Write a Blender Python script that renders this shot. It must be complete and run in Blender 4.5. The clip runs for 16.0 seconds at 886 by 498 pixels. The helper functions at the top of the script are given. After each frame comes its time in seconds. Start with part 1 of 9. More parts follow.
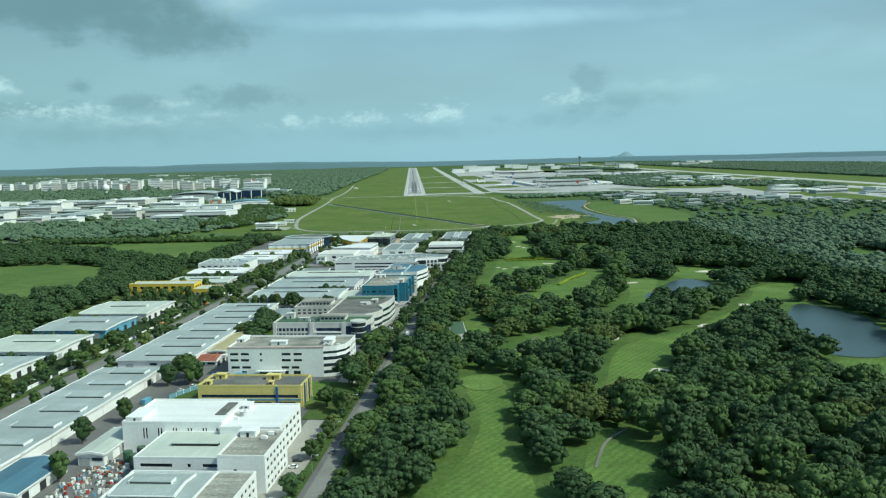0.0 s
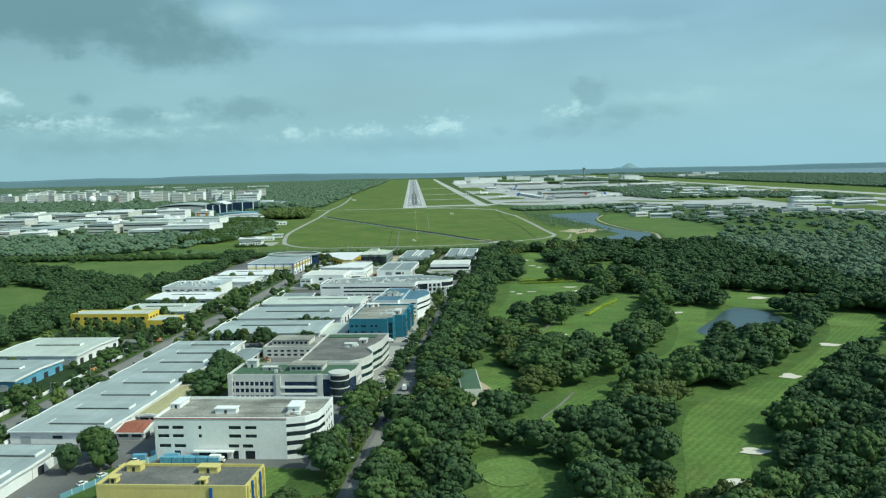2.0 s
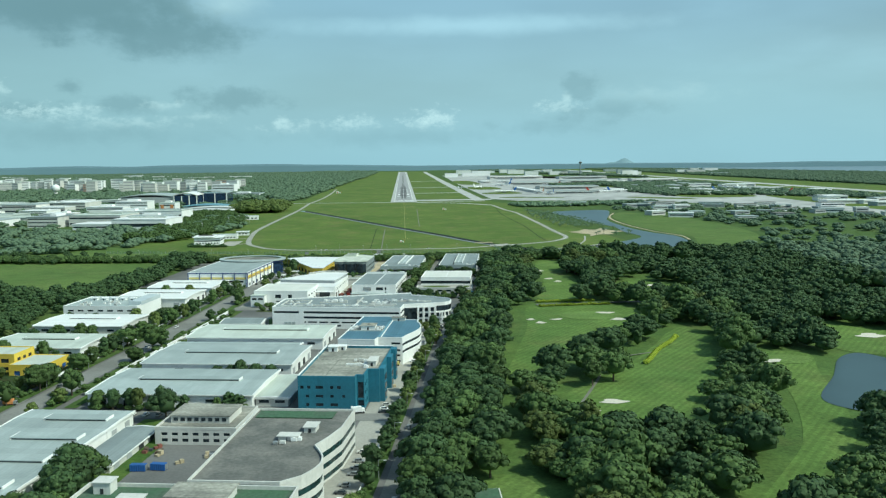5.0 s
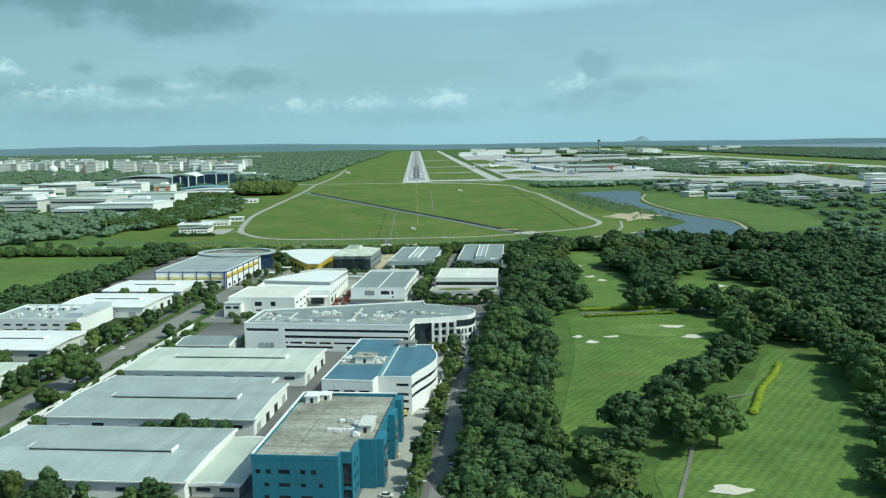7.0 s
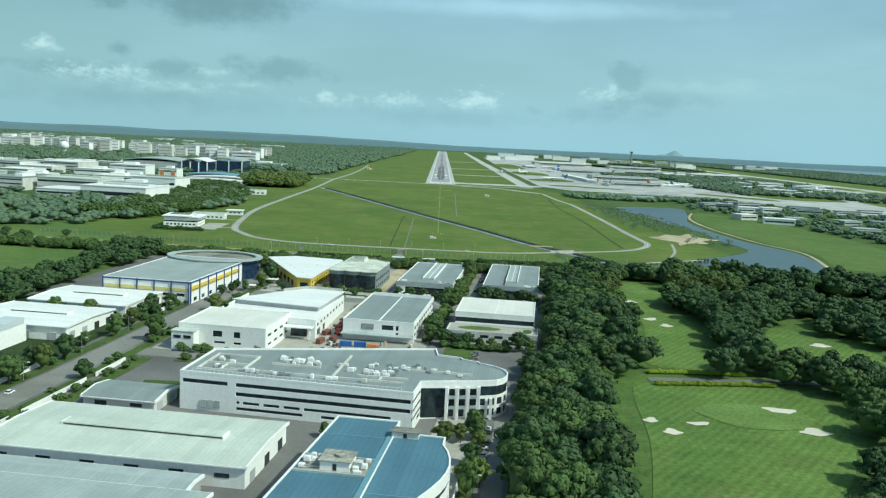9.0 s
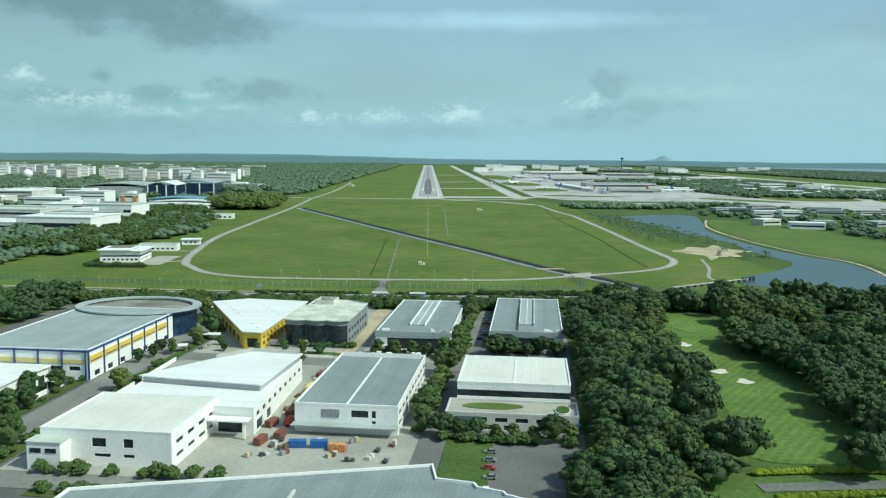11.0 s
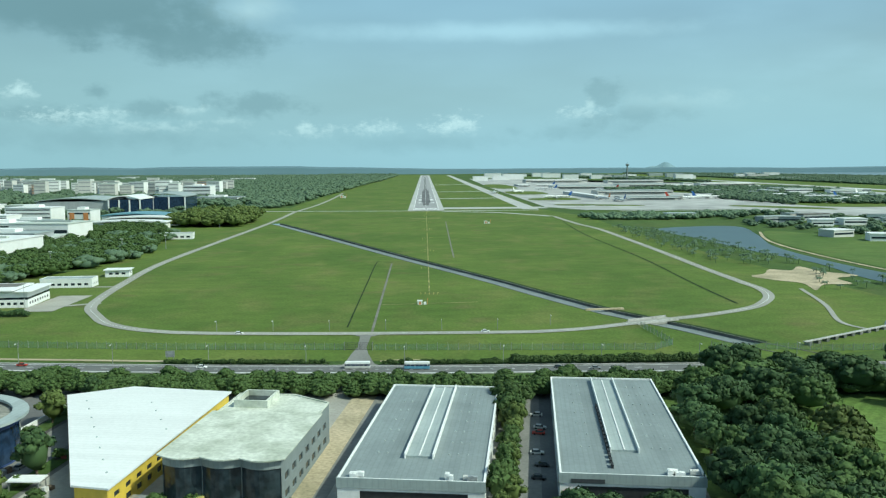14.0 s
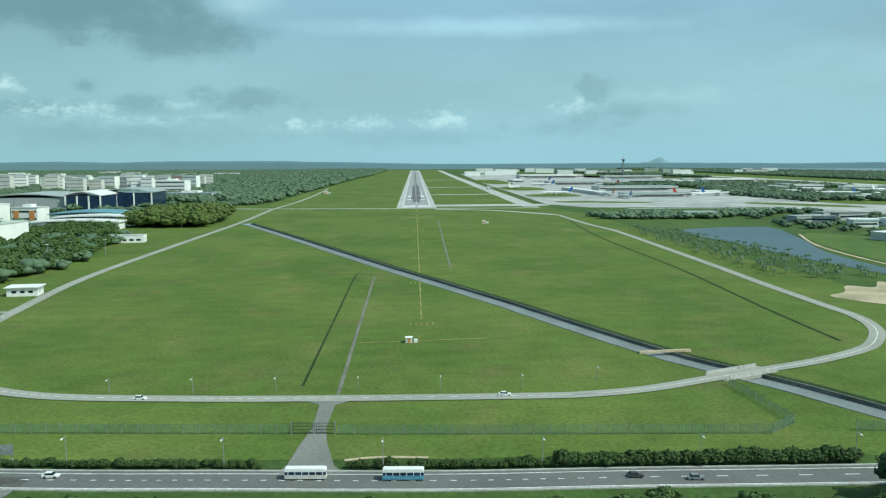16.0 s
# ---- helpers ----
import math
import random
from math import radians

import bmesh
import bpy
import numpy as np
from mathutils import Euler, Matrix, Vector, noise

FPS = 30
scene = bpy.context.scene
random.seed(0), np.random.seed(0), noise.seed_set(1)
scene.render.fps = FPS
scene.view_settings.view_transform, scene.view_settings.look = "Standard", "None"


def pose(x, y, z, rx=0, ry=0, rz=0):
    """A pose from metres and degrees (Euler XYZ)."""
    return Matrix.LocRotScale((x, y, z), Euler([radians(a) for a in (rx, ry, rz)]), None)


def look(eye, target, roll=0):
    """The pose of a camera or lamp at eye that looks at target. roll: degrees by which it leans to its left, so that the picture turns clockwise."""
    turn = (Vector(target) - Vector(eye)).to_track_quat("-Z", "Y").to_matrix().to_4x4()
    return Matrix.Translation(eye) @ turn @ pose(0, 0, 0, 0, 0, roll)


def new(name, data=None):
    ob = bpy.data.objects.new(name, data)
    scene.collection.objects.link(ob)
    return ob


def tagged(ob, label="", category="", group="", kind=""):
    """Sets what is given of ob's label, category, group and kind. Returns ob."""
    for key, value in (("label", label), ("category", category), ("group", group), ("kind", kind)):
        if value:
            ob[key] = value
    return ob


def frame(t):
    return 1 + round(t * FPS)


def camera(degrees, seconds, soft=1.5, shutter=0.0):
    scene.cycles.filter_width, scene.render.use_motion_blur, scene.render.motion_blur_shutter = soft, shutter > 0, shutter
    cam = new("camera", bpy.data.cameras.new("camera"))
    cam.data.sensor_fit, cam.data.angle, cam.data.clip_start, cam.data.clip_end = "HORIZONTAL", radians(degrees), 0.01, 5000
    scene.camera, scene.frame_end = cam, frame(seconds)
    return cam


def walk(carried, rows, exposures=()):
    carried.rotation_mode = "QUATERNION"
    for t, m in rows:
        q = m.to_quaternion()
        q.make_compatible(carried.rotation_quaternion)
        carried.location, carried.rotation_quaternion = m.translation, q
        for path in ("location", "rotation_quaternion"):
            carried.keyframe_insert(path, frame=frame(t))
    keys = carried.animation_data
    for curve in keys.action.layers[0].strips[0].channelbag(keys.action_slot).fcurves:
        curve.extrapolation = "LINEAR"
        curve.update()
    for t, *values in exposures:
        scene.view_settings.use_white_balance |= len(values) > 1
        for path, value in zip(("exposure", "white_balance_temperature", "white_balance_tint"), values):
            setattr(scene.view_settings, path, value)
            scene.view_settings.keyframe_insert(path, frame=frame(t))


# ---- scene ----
cam = camera(56.0, 16.0, soft=1.25)

PATH = [
    (0, (0.175, 7.005, 69.772), (0.244, 8.991, 69.544), -1.4),
    (0.5, (0.311, 26.105, 68.652), (0.376, 28.092, 68.428), -1.2),
    (1, (0.439, 45.147, 67.663), (0.503, 47.134, 67.447), -1.3),
    (1.5, (0.575, 64.134, 66.784), (0.64, 66.123, 66.577), -1.3),
    (2, (0.728, 83.073, 65.995), (0.797, 85.062, 65.796), -1.4),
    (2.5, (0.904, 101.967, 65.277), (0.979, 103.956, 65.086), -0.9),
    (3, (1.107, 120.822, 64.614), (1.189, 122.811, 64.427), -0.7),
    (3.5, (1.338, 139.641, 63.991), (1.426, 141.63, 63.801), -0.9),
    (4, (1.594, 158.431, 63.393), (1.687, 160.419, 63.198), -0.5),
    (6.5, (3.051, 252.095, 60.396), (3.136, 254.077, 60.141), -1.2),
    (7, (3.321, 270.804, 59.739), (3.382, 272.786, 59.475), -0.9),
    (7.5, (3.564, 289.516, 59.05), (3.6, 291.498, 58.783), 0.1),
    (8, (3.769, 308.237, 58.327), (3.791, 310.219, 58.064), 1.0),
    (8.5, (3.929, 326.97, 57.57), (3.946, 328.953, 57.308), 2.4),
    (9, (4.038, 345.721, 56.778), (4.051, 347.704, 56.517), 2.8),
    (11.5, (3.684, 439.904, 52.436), (3.723, 441.892, 52.219), -0.0),
    (12, (3.446, 458.86, 51.535), (3.483, 460.849, 51.326), -0.2),
    (12.5, (3.172, 477.867, 50.646), (3.207, 479.856, 50.441), -0.1),
    (13, (2.875, 496.93, 49.78), (2.912, 498.919, 49.578), -0.2),
    (13.5, (2.577, 516.053, 48.951), (2.617, 518.042, 48.749), -0.6),
    (14, (2.302, 535.241, 48.175), (2.345, 537.23, 47.973), -0.3),
    (14.5, (2.08, 554.499, 47.468), (2.129, 556.487, 47.264), 0.4),
    (15, (1.947, 573.831, 46.848), (2.004, 575.82, 46.641), 1.1),
    (15.5, (1.944, 593.243, 46.335), (2.008, 595.231, 46.124), 0.4),
    (16, (2.119, 612.739, 45.95), (2.186, 614.727, 45.737), -0.2),
]
walk(cam, [(t, look(eye, target, roll)) for t, eye, target, roll in PATH], [(0.0, -0.14, 5600, -13), (6.0, -0.09, 5600, -13), (12.5, -0.06, 5650, -13), (16.0, -0.08, 5600, -13)])

# ---- world, sun, exposure ----
SUN_DIR = Vector((0.74, -0.36, 0.86)).normalized()
world = bpy.data.worlds.new("world")
scene.world = world
world.use_nodes = True
wn, wl = world.node_tree.nodes, world.node_tree.links
wn.clear()
w_out = wn.new("ShaderNodeOutputWorld")
w_bg = wn.new("ShaderNodeBackground")
sky = wn.new("ShaderNodeTexSky")
sky.sky_type = "NISHITA"
sky.sun_disc = False
sky.sun_elevation = math.asin(SUN_DIR.z)
sky.sun_rotation = math.atan2(SUN_DIR.x, SUN_DIR.y)
sky.air_density, sky.dust_density, sky.ozone_density = 1.2, 3.0, 2.0
w_tc = wn.new("ShaderNodeTexCoord")
# clouds: a thin veil, flat grey banks and a row of small cumulus over the horizon
w_map = wn.new("ShaderNodeMapping")
w_map.inputs["Scale"].default_value = (1.0, 1.0, 3.4)
wl.new(w_tc.outputs["Generated"], w_map.inputs["Vector"])


def world_noise(scale, detail, lo, hi, rough=0.55, offset=(0, 0, 0)):
    m = wn.new("ShaderNodeMapping")
    m.inputs["Location"].default_value = offset
    wl.new(w_map.outputs[0], m.inputs["Vector"])
    n = wn.new("ShaderNodeTexNoise")
    n.inputs["Scale"].default_value, n.inputs["Detail"].default_value, n.inputs["Roughness"].default_value = scale, detail, rough
    wl.new(m.outputs[0], n.inputs["Vector"])
    r = wn.new("ShaderNodeMapRange")
    r.interpolation_type = "SMOOTHSTEP"
    r.inputs["From Min"].default_value, r.inputs["From Max"].default_value = lo, hi
    wl.new(n.outputs["Fac"], r.inputs["Value"])
    return r.outputs[0]


def world_math(op, a, b):
    m = wn.new("ShaderNodeMath")
    m.operation = op
    for k, v in ((0, a), (1, b)):
        if isinstance(v, (int, float)):
            m.inputs[k].default_value = v
        else:
            wl.new(v, m.inputs[k])
    return m.outputs[0]


def world_mix(fac, a, colour):
    m = wn.new("ShaderNodeMix")
    m.data_type = "RGBA"
    wl.new(fac, m.inputs["Factor"])
    wl.new(a, m.inputs[6])
    m.inputs[7].default_value = (*colour, 1)
    return m.outputs[2]


def world_band(lo, hi, fade):
    """One between the heights lo and hi of the sky, fading outside."""
    sep = wn.new("ShaderNodeSeparateXYZ")
    wl.new(w_tc.outputs["Generated"], sep.inputs[0])
    out = []
    for a, b in ((lo - fade, lo), (hi + fade, hi)):
        r = wn.new("ShaderNodeMapRange")
        r.interpolation_type = "SMOOTHSTEP"
        r.inputs["From Min"].default_value, r.inputs["From Max"].default_value = a, b
        wl.new(sep.outputs[2], r.inputs["Value"])
        out.append(r.outputs[0])
    return world_math("MULTIPLY", out[0], out[1])


def world_spot(way, inner, outer):
    """One near a direction of the sky, fading to nothing at the outer angle."""
    d = wn.new("ShaderNodeVectorMath")
    d.operation = "DOT_PRODUCT"
    nrm = wn.new("ShaderNodeVectorMath")
    nrm.operation = "NORMALIZE"
    wl.new(w_tc.outputs["Generated"], nrm.inputs[0])
    wl.new(nrm.outputs[0], d.inputs[0])
    d.inputs[1].default_value = Vector(way).normalized()
    r = wn.new("ShaderNodeMapRange")
    r.interpolation_type = "SMOOTHSTEP"
    r.inputs["From Min"].default_value, r.inputs["From Max"].default_value = math.cos(radians(outer)), math.cos(radians(inner))
    wl.new(d.outputs["Value"], r.inputs["Value"])
    return r.outputs[0]


w_sep = wn.new("ShaderNodeSeparateXYZ")
wl.new(w_tc.outputs["Generated"], w_sep.inputs[0])
W_AZ = world_math("ARCTAN2", w_sep.outputs[0], w_sep.outputs[1])
W_EL = w_sep.outputs[2]
w_flat = wn.new("ShaderNodeCombineXYZ")
wl.new(W_AZ, w_flat.inputs[0])
wl.new(W_EL, w_flat.inputs[1])


def world_step(value, lo, hi):
    r = wn.new("ShaderNodeMapRange")
    r.interpolation_type = "SMOOTHSTEP"
    r.inputs["From Min"].default_value, r.inputs["From Max"].default_value = lo, hi
    wl.new(value, r.inputs["Value"])
    return r.outputs[0]


def puff_noise(scale, rough, squash=1.6):
    m = wn.new("ShaderNodeMapping")
    m.inputs["Scale"].default_value = (1, squash, 1)
    wl.new(w_flat.outputs[0], m.inputs["Vector"])
    n = wn.new("ShaderNodeTexNoise")
    n.inputs["Scale"].default_value, n.inputs["Detail"].default_value, n.inputs["Roughness"].default_value = scale, 7, rough
    wl.new(m.outputs[0], n.inputs["Vector"])
    return world_math("SUBTRACT", n.outputs["Fac"], 0.5)


PUFF = {k: puff_noise(*k) for k in ((34.0, 0.62), (60.0, 0.62), (90.0, 0.7), (11.0, 0.6), (22.0, 0.6))}


def world_cloud(az, el, wa, we, amount, kind, bite, lo, hi, base=0.0):
    """A cloud of half width wa and half height we, its edge eaten by noise; base: its flat foot fades below that share of its height."""
    dx = world_math("DIVIDE", world_math("SUBTRACT", W_AZ, az), wa)
    dy = world_math("DIVIDE", world_math("SUBTRACT", W_EL, el), we)
    d = world_math("SQRT", world_math("ADD", world_math("MULTIPLY", dx, dx), world_math("MULTIPLY", dy, dy)), 0.0)
    f = world_math("ADD", world_math("SUBTRACT", 1.0, d), world_math("MULTIPLY", PUFF[kind], bite))
    out = world_step(f, lo, hi)
    if base:
        out = world_math("MULTIPLY", out, world_step(dy, -base, 0.35))
    return world_math("MULTIPLY", out, amount)


SKY_GAIN = 0.1
veil = world_math("MULTIPLY", world_noise(1.3, 4, 0.3, 0.75), 0.34)
col = world_mix(veil, sky.outputs[0], (7.2, 9.9, 11.9))
haze = world_math("MULTIPLY", world_band(-0.2, 0.0, 0.17), 0.85)
col = world_mix(haze, col, (4.8, 6.75, 7.6))
streaks = world_math("MULTIPLY", world_noise(2.6, 5, 0.48, 0.7, offset=(5.1, 2.2, 0.7)), world_band(0.1, 0.5, 0.05))
col = world_mix(world_math("MULTIPLY", streaks, 0.14), col, (8.0, 10.3, 11.9))
far_veil = world_math("MULTIPLY", world_noise(5.0, 6, 0.45, 0.72, offset=(3.1, 0.2, 0.4)), world_band(0.02, 0.09, 0.03))
col = world_mix(world_math("MULTIPLY", far_veil, 0.28), col, (4.9, 6.6, 7.2))
# high thin band, grey banks, then sunlit heads of far cumulus and the bluish shade under them
col = world_mix(world_cloud(0.09, 0.153, 0.30, 0.016, 0.3, (11.0, 0.6), 1.2, 0.0, 1.0), col, (8.6, 10.8, 12.0))
# dull western half of the sky, then grey banks
col = world_mix(world_math("MULTIPLY", world_step(W_AZ, 0.05, -0.4), world_math("MULTIPLY", world_band(0.0, 0.25, 0.1), 0.42)), col, (3.6, 5.0, 5.2))
for az, el, wa, we, amount, kind, bite, lo, hi in ((-0.40, 0.182, 0.19, 0.046, 0.9, (11.0, 0.6), 1.5, -0.05, 0.5), (-0.262, 0.142, 0.10, 0.03, 0.8, (22.0, 0.6), 1.8, -0.1, 0.75), (-0.33, 0.158, 0.12, 0.03, 0.7, (11.0, 0.6), 1.6, 0.0, 0.8), (-0.366, 0.082, 0.016, 0.009, 0.5, (60.0, 0.62), 1.4, 0.0, 0.9),
                                                   (-0.313, 0.063, 0.055, 0.014, 0.45, (34.0, 0.62), 2.2, 0.0, 1.0), (-0.196, 0.0695, 0.066, 0.0165, 0.5, (34.0, 0.62), 2.0, 0.0, 0.8), (0.211, 0.081, 0.027, 0.021, 0.36, (34.0, 0.62), 1.8, 0.0, 0.6), (0.245, 0.0545, 0.085, 0.016, 0.32, (34.0, 0.62), 2.2, 0.0, 1.0), (0.186, 0.0365, 0.09, 0.012, 0.26, (22.0, 0.6), 2.2, 0.0, 1.0),
                                                   (-0.36, 0.03, 0.2, 0.018, 0.3, (22.0, 0.6), 2.0, 0.0, 1.2), (-0.43, 0.056, 0.06, 0.012, 0.35, (34.0, 0.62), 2.0, 0.0, 0.9), (0.0, 0.026, 0.16, 0.015, 0.24, (22.0, 0.6), 1.8, 0.0, 1.1)):
    col = world_mix(world_cloud(az, el, wa * 1.1, we * 1.15, amount, kind, bite, lo, hi), col, (2.3, 3.4, 3.8))
for az, el, wa, we, amount, kind, bite in ((-0.2, 0.172, 0.05, 0.026, 0.45, (11.0, 0.6), 1.4), (0.040, 0.0455, 0.026, 0.015, 0.6, (60.0, 0.62), 3.4), (0.022, 0.0415, 0.03, 0.010, 0.45, (90.0, 0.7), 3.4), (-0.045, 0.0435, 0.022, 0.0105, 0.5, (60.0, 0.62), 3.4), (-0.068, 0.040, 0.026, 0.010, 0.45, (90.0, 0.7), 3.2), (-0.133, 0.0385, 0.03, 0.0115, 0.5, (60.0, 0.62), 3.2),
                                           (-0.402, 0.0525, 0.05, 0.0105, 0.5, (90.0, 0.7), 3.6), (-0.357, 0.055, 0.026, 0.011, 0.45, (60.0, 0.62), 3.2), (-0.442, 0.0775, 0.018, 0.0115, 0.65, (60.0, 0.62), 2.6), (0.183, 0.058, 0.031, 0.0095, 0.45, (90.0, 0.7), 3.2), (0.195, 0.067, 0.007, 0.012, 0.4, (60.0, 0.62), 2.2), (-0.271, 0.062, 0.028, 0.008, 0.36, (60.0, 0.62), 3.0),
                                           (-0.2285, 0.05, 0.026, 0.007, 0.3, (60.0, 0.62), 3.0), (-0.31, 0.042, 0.07, 0.009, 0.3, (60.0, 0.62), 3.2), (0.3, 0.07, 0.09, 0.016, 0.16, (34.0, 0.62), 2.4)):
    col = world_mix(world_cloud(az, el, wa * 1.35, we * 1.35, amount, kind, bite, 0.15, 1.25, base=1.0), col, (8.6, 9.8, 9.8))
wl.new(col, w_bg.inputs["Color"])
w_bg.inputs["Strength"].default_value = SKY_GAIN
wl.new(w_bg.outputs[0], w_out.inputs["Surface"])

sun = new("sun", bpy.data.lights.new("sun", "SUN"))
sun.data.energy, sun.data.angle, sun.data.color = 4.1, radians(0.6), (1.0, 0.90, 0.75)
sun.matrix_world = look(SUN_DIR * 100, (0, 0, 0))


# ---- materials ----
def node_mat(name):
    m = bpy.data.materials.new(name)
    m.use_nodes = True
    nt = m.node_tree
    return m, nt, nt.nodes["Principled BSDF"]


def mapped_noise(nt, vec, scale, detail=4, stretch=(1, 1, 1)):
    mp = nt.nodes.new("ShaderNodeMapping")
    mp.inputs["Scale"].default_value = [scale * s for s in stretch]
    nt.links.new(vec, mp.inputs["Vector"])
    n = nt.nodes.new("ShaderNodeTexNoise")
    n.inputs["Scale"].default_value, n.inputs["Detail"].default_value = 1.0, detail
    nt.links.new(mp.outputs[0], n.inputs["Vector"])
    return n.outputs["Fac"]


def ranged(nt, val, lo, hi, a=0.0, b=1.0):
    r = nt.nodes.new("ShaderNodeMapRange")
    for k, v in (("From Min", lo), ("From Max", hi), ("To Min", a), ("To Max", b)):
        r.inputs[k].default_value = v
    nt.links.new(val, r.inputs["Value"])
    return r.outputs[0]


def blend(nt, fac, a, b, mode="MIX"):
    m = nt.nodes.new("ShaderNodeMix")
    m.data_type, m.blend_type = "RGBA", mode
    for key, v in (("Factor", fac), (6, a), (7, b)):
        if isinstance(v, (int, float)):
            m.inputs[key].default_value = v
        elif isinstance(v, tuple):
            m.inputs[key].default_value = (*v, 1)
        else:
            nt.links.new(v, m.inputs[key])
    return m.outputs[2]


def surf(name, col, stain=None, rough=0.75, fine=1.5, broad=0.12, amount=0.5, grain=0.22, metal=0.0, bump=0.15, ribs=None, rib_depth=0.1, island=0.0, streak=False, spec=0.35):
    """A weathered surface: base colour, broad stains, fine grain and relief. ribs: (axis, pitch) of pressed sheet or joints."""
    m, nt, b = node_mat(name)
    geo = nt.nodes.new("ShaderNodeNewGeometry")
    tc = nt.nodes.new("ShaderNodeTexCoord")
    pos = geo.outputs["Position"]
    stain = stain or tuple(c * 0.62 for c in col)
    big = ranged(nt, mapped_noise(nt, pos, broad, 5), 0.42, 0.68)
    c = blend(nt, 0.0, col, col)
    mm = nt.nodes.new("ShaderNodeMath")
    mm.operation = "MULTIPLY"
    nt.links.new(big, mm.inputs[0])
    mm.inputs[1].default_value = amount
    c = blend(nt, mm.outputs[0], col, stain)
    if streak:
        st = ranged(nt, mapped_noise(nt, pos, 1.0, 3, (1.6, 1.6, 0.12)), 0.5, 0.75, 0.0, amount * 0.7)
        c = blend(nt, st, c, stain)
    g = ranged(nt, mapped_noise(nt, pos, fine, 3), 0.3, 0.7, 1 - grain, 1 + grain)
    gc = nt.nodes.new("ShaderNodeCombineColor")
    for k in range(3):
        nt.links.new(g, gc.inputs[k])
    c = blend(nt, 1.0, c, gc.outputs[0], "MULTIPLY")
    height = None
    if ribs:
        axis, pitch = ribs
        sep = nt.nodes.new("ShaderNodeSeparateXYZ")
        nt.links.new(tc.outputs["Object"], sep.inputs[0])
        fr = nt.nodes.new("ShaderNodeMath")
        fr.operation = "PINGPONG"
        nt.links.new(sep.outputs["XYZ".index(axis)], fr.inputs[0])
        fr.inputs[1].default_value = pitch / 2
        line = ranged(nt, fr.outputs[0], 0.0, pitch * 0.16, 1 - rib_depth * 2.2, 1.0)
        lc = nt.nodes.new("ShaderNodeCombineColor")
        for k in range(3):
            nt.links.new(line, lc.inputs[k])
        c = blend(nt, 1.0, c, lc.outputs[0], "MULTIPLY")
        height = line
        run = nt.nodes.new("ShaderNodeMath")
        run.operation = "SNAP"
        nt.links.new(sep.outputs["XYZ".index(axis)], run.inputs[0])
        run.inputs[1].default_value = pitch * 2
        wn_ = nt.nodes.new("ShaderNodeTexWhiteNoise")
        wn_.noise_dimensions = "1D"
        nt.links.new(run.outputs[0], wn_.inputs["W"])
        tone = ranged(nt, wn_.outputs["Value"], 0, 1, 1 - rib_depth * 1.6, 1 + rib_depth * 0.8)
        tn = nt.nodes.new("ShaderNodeCombineColor")
        for k in range(3):
            nt.links.new(tone, tn.inputs[k])
        c = blend(nt, 1.0, c, tn.outputs[0], "MULTIPLY")
        st = ranged(nt, mapped_noise(nt, tc.outputs["Object"], 1.0, 4, (0.9, 0.05, 0.05) if axis == "X" else (0.05, 0.9, 0.05)), 0.48, 0.72, 0.0, amount * 0.55)
        c = blend(nt, st, c, stain)
    if island:
        oi = nt.nodes.new("ShaderNodeObjectInfo")
        v = ranged(nt, oi.outputs["Random"], 0, 1, 1 - island, 1 + island)
        vc = nt.nodes.new("ShaderNodeCombineColor")
        for k in range(3):
            nt.links.new(v, vc.inputs[k])
        c = blend(nt, 1.0, c, vc.outputs[0], "MULTIPLY")
    nt.links.new(c, b.inputs["Base Color"])
    b.inputs["Roughness"].default_value, b.inputs["Metallic"].default_value = rough, metal
    b.inputs["Specular IOR Level"].default_value = spec
    if bump:
        bp = nt.nodes.new("ShaderNodeBump")
        bp.inputs["Strength"].default_value, bp.inputs["Distance"].default_value = bump, 0.1
        nt.links.new(height if height else g, bp.inputs["Height"])
        nt.links.new(bp.outputs[0], b.inputs["Normal"])
    return m


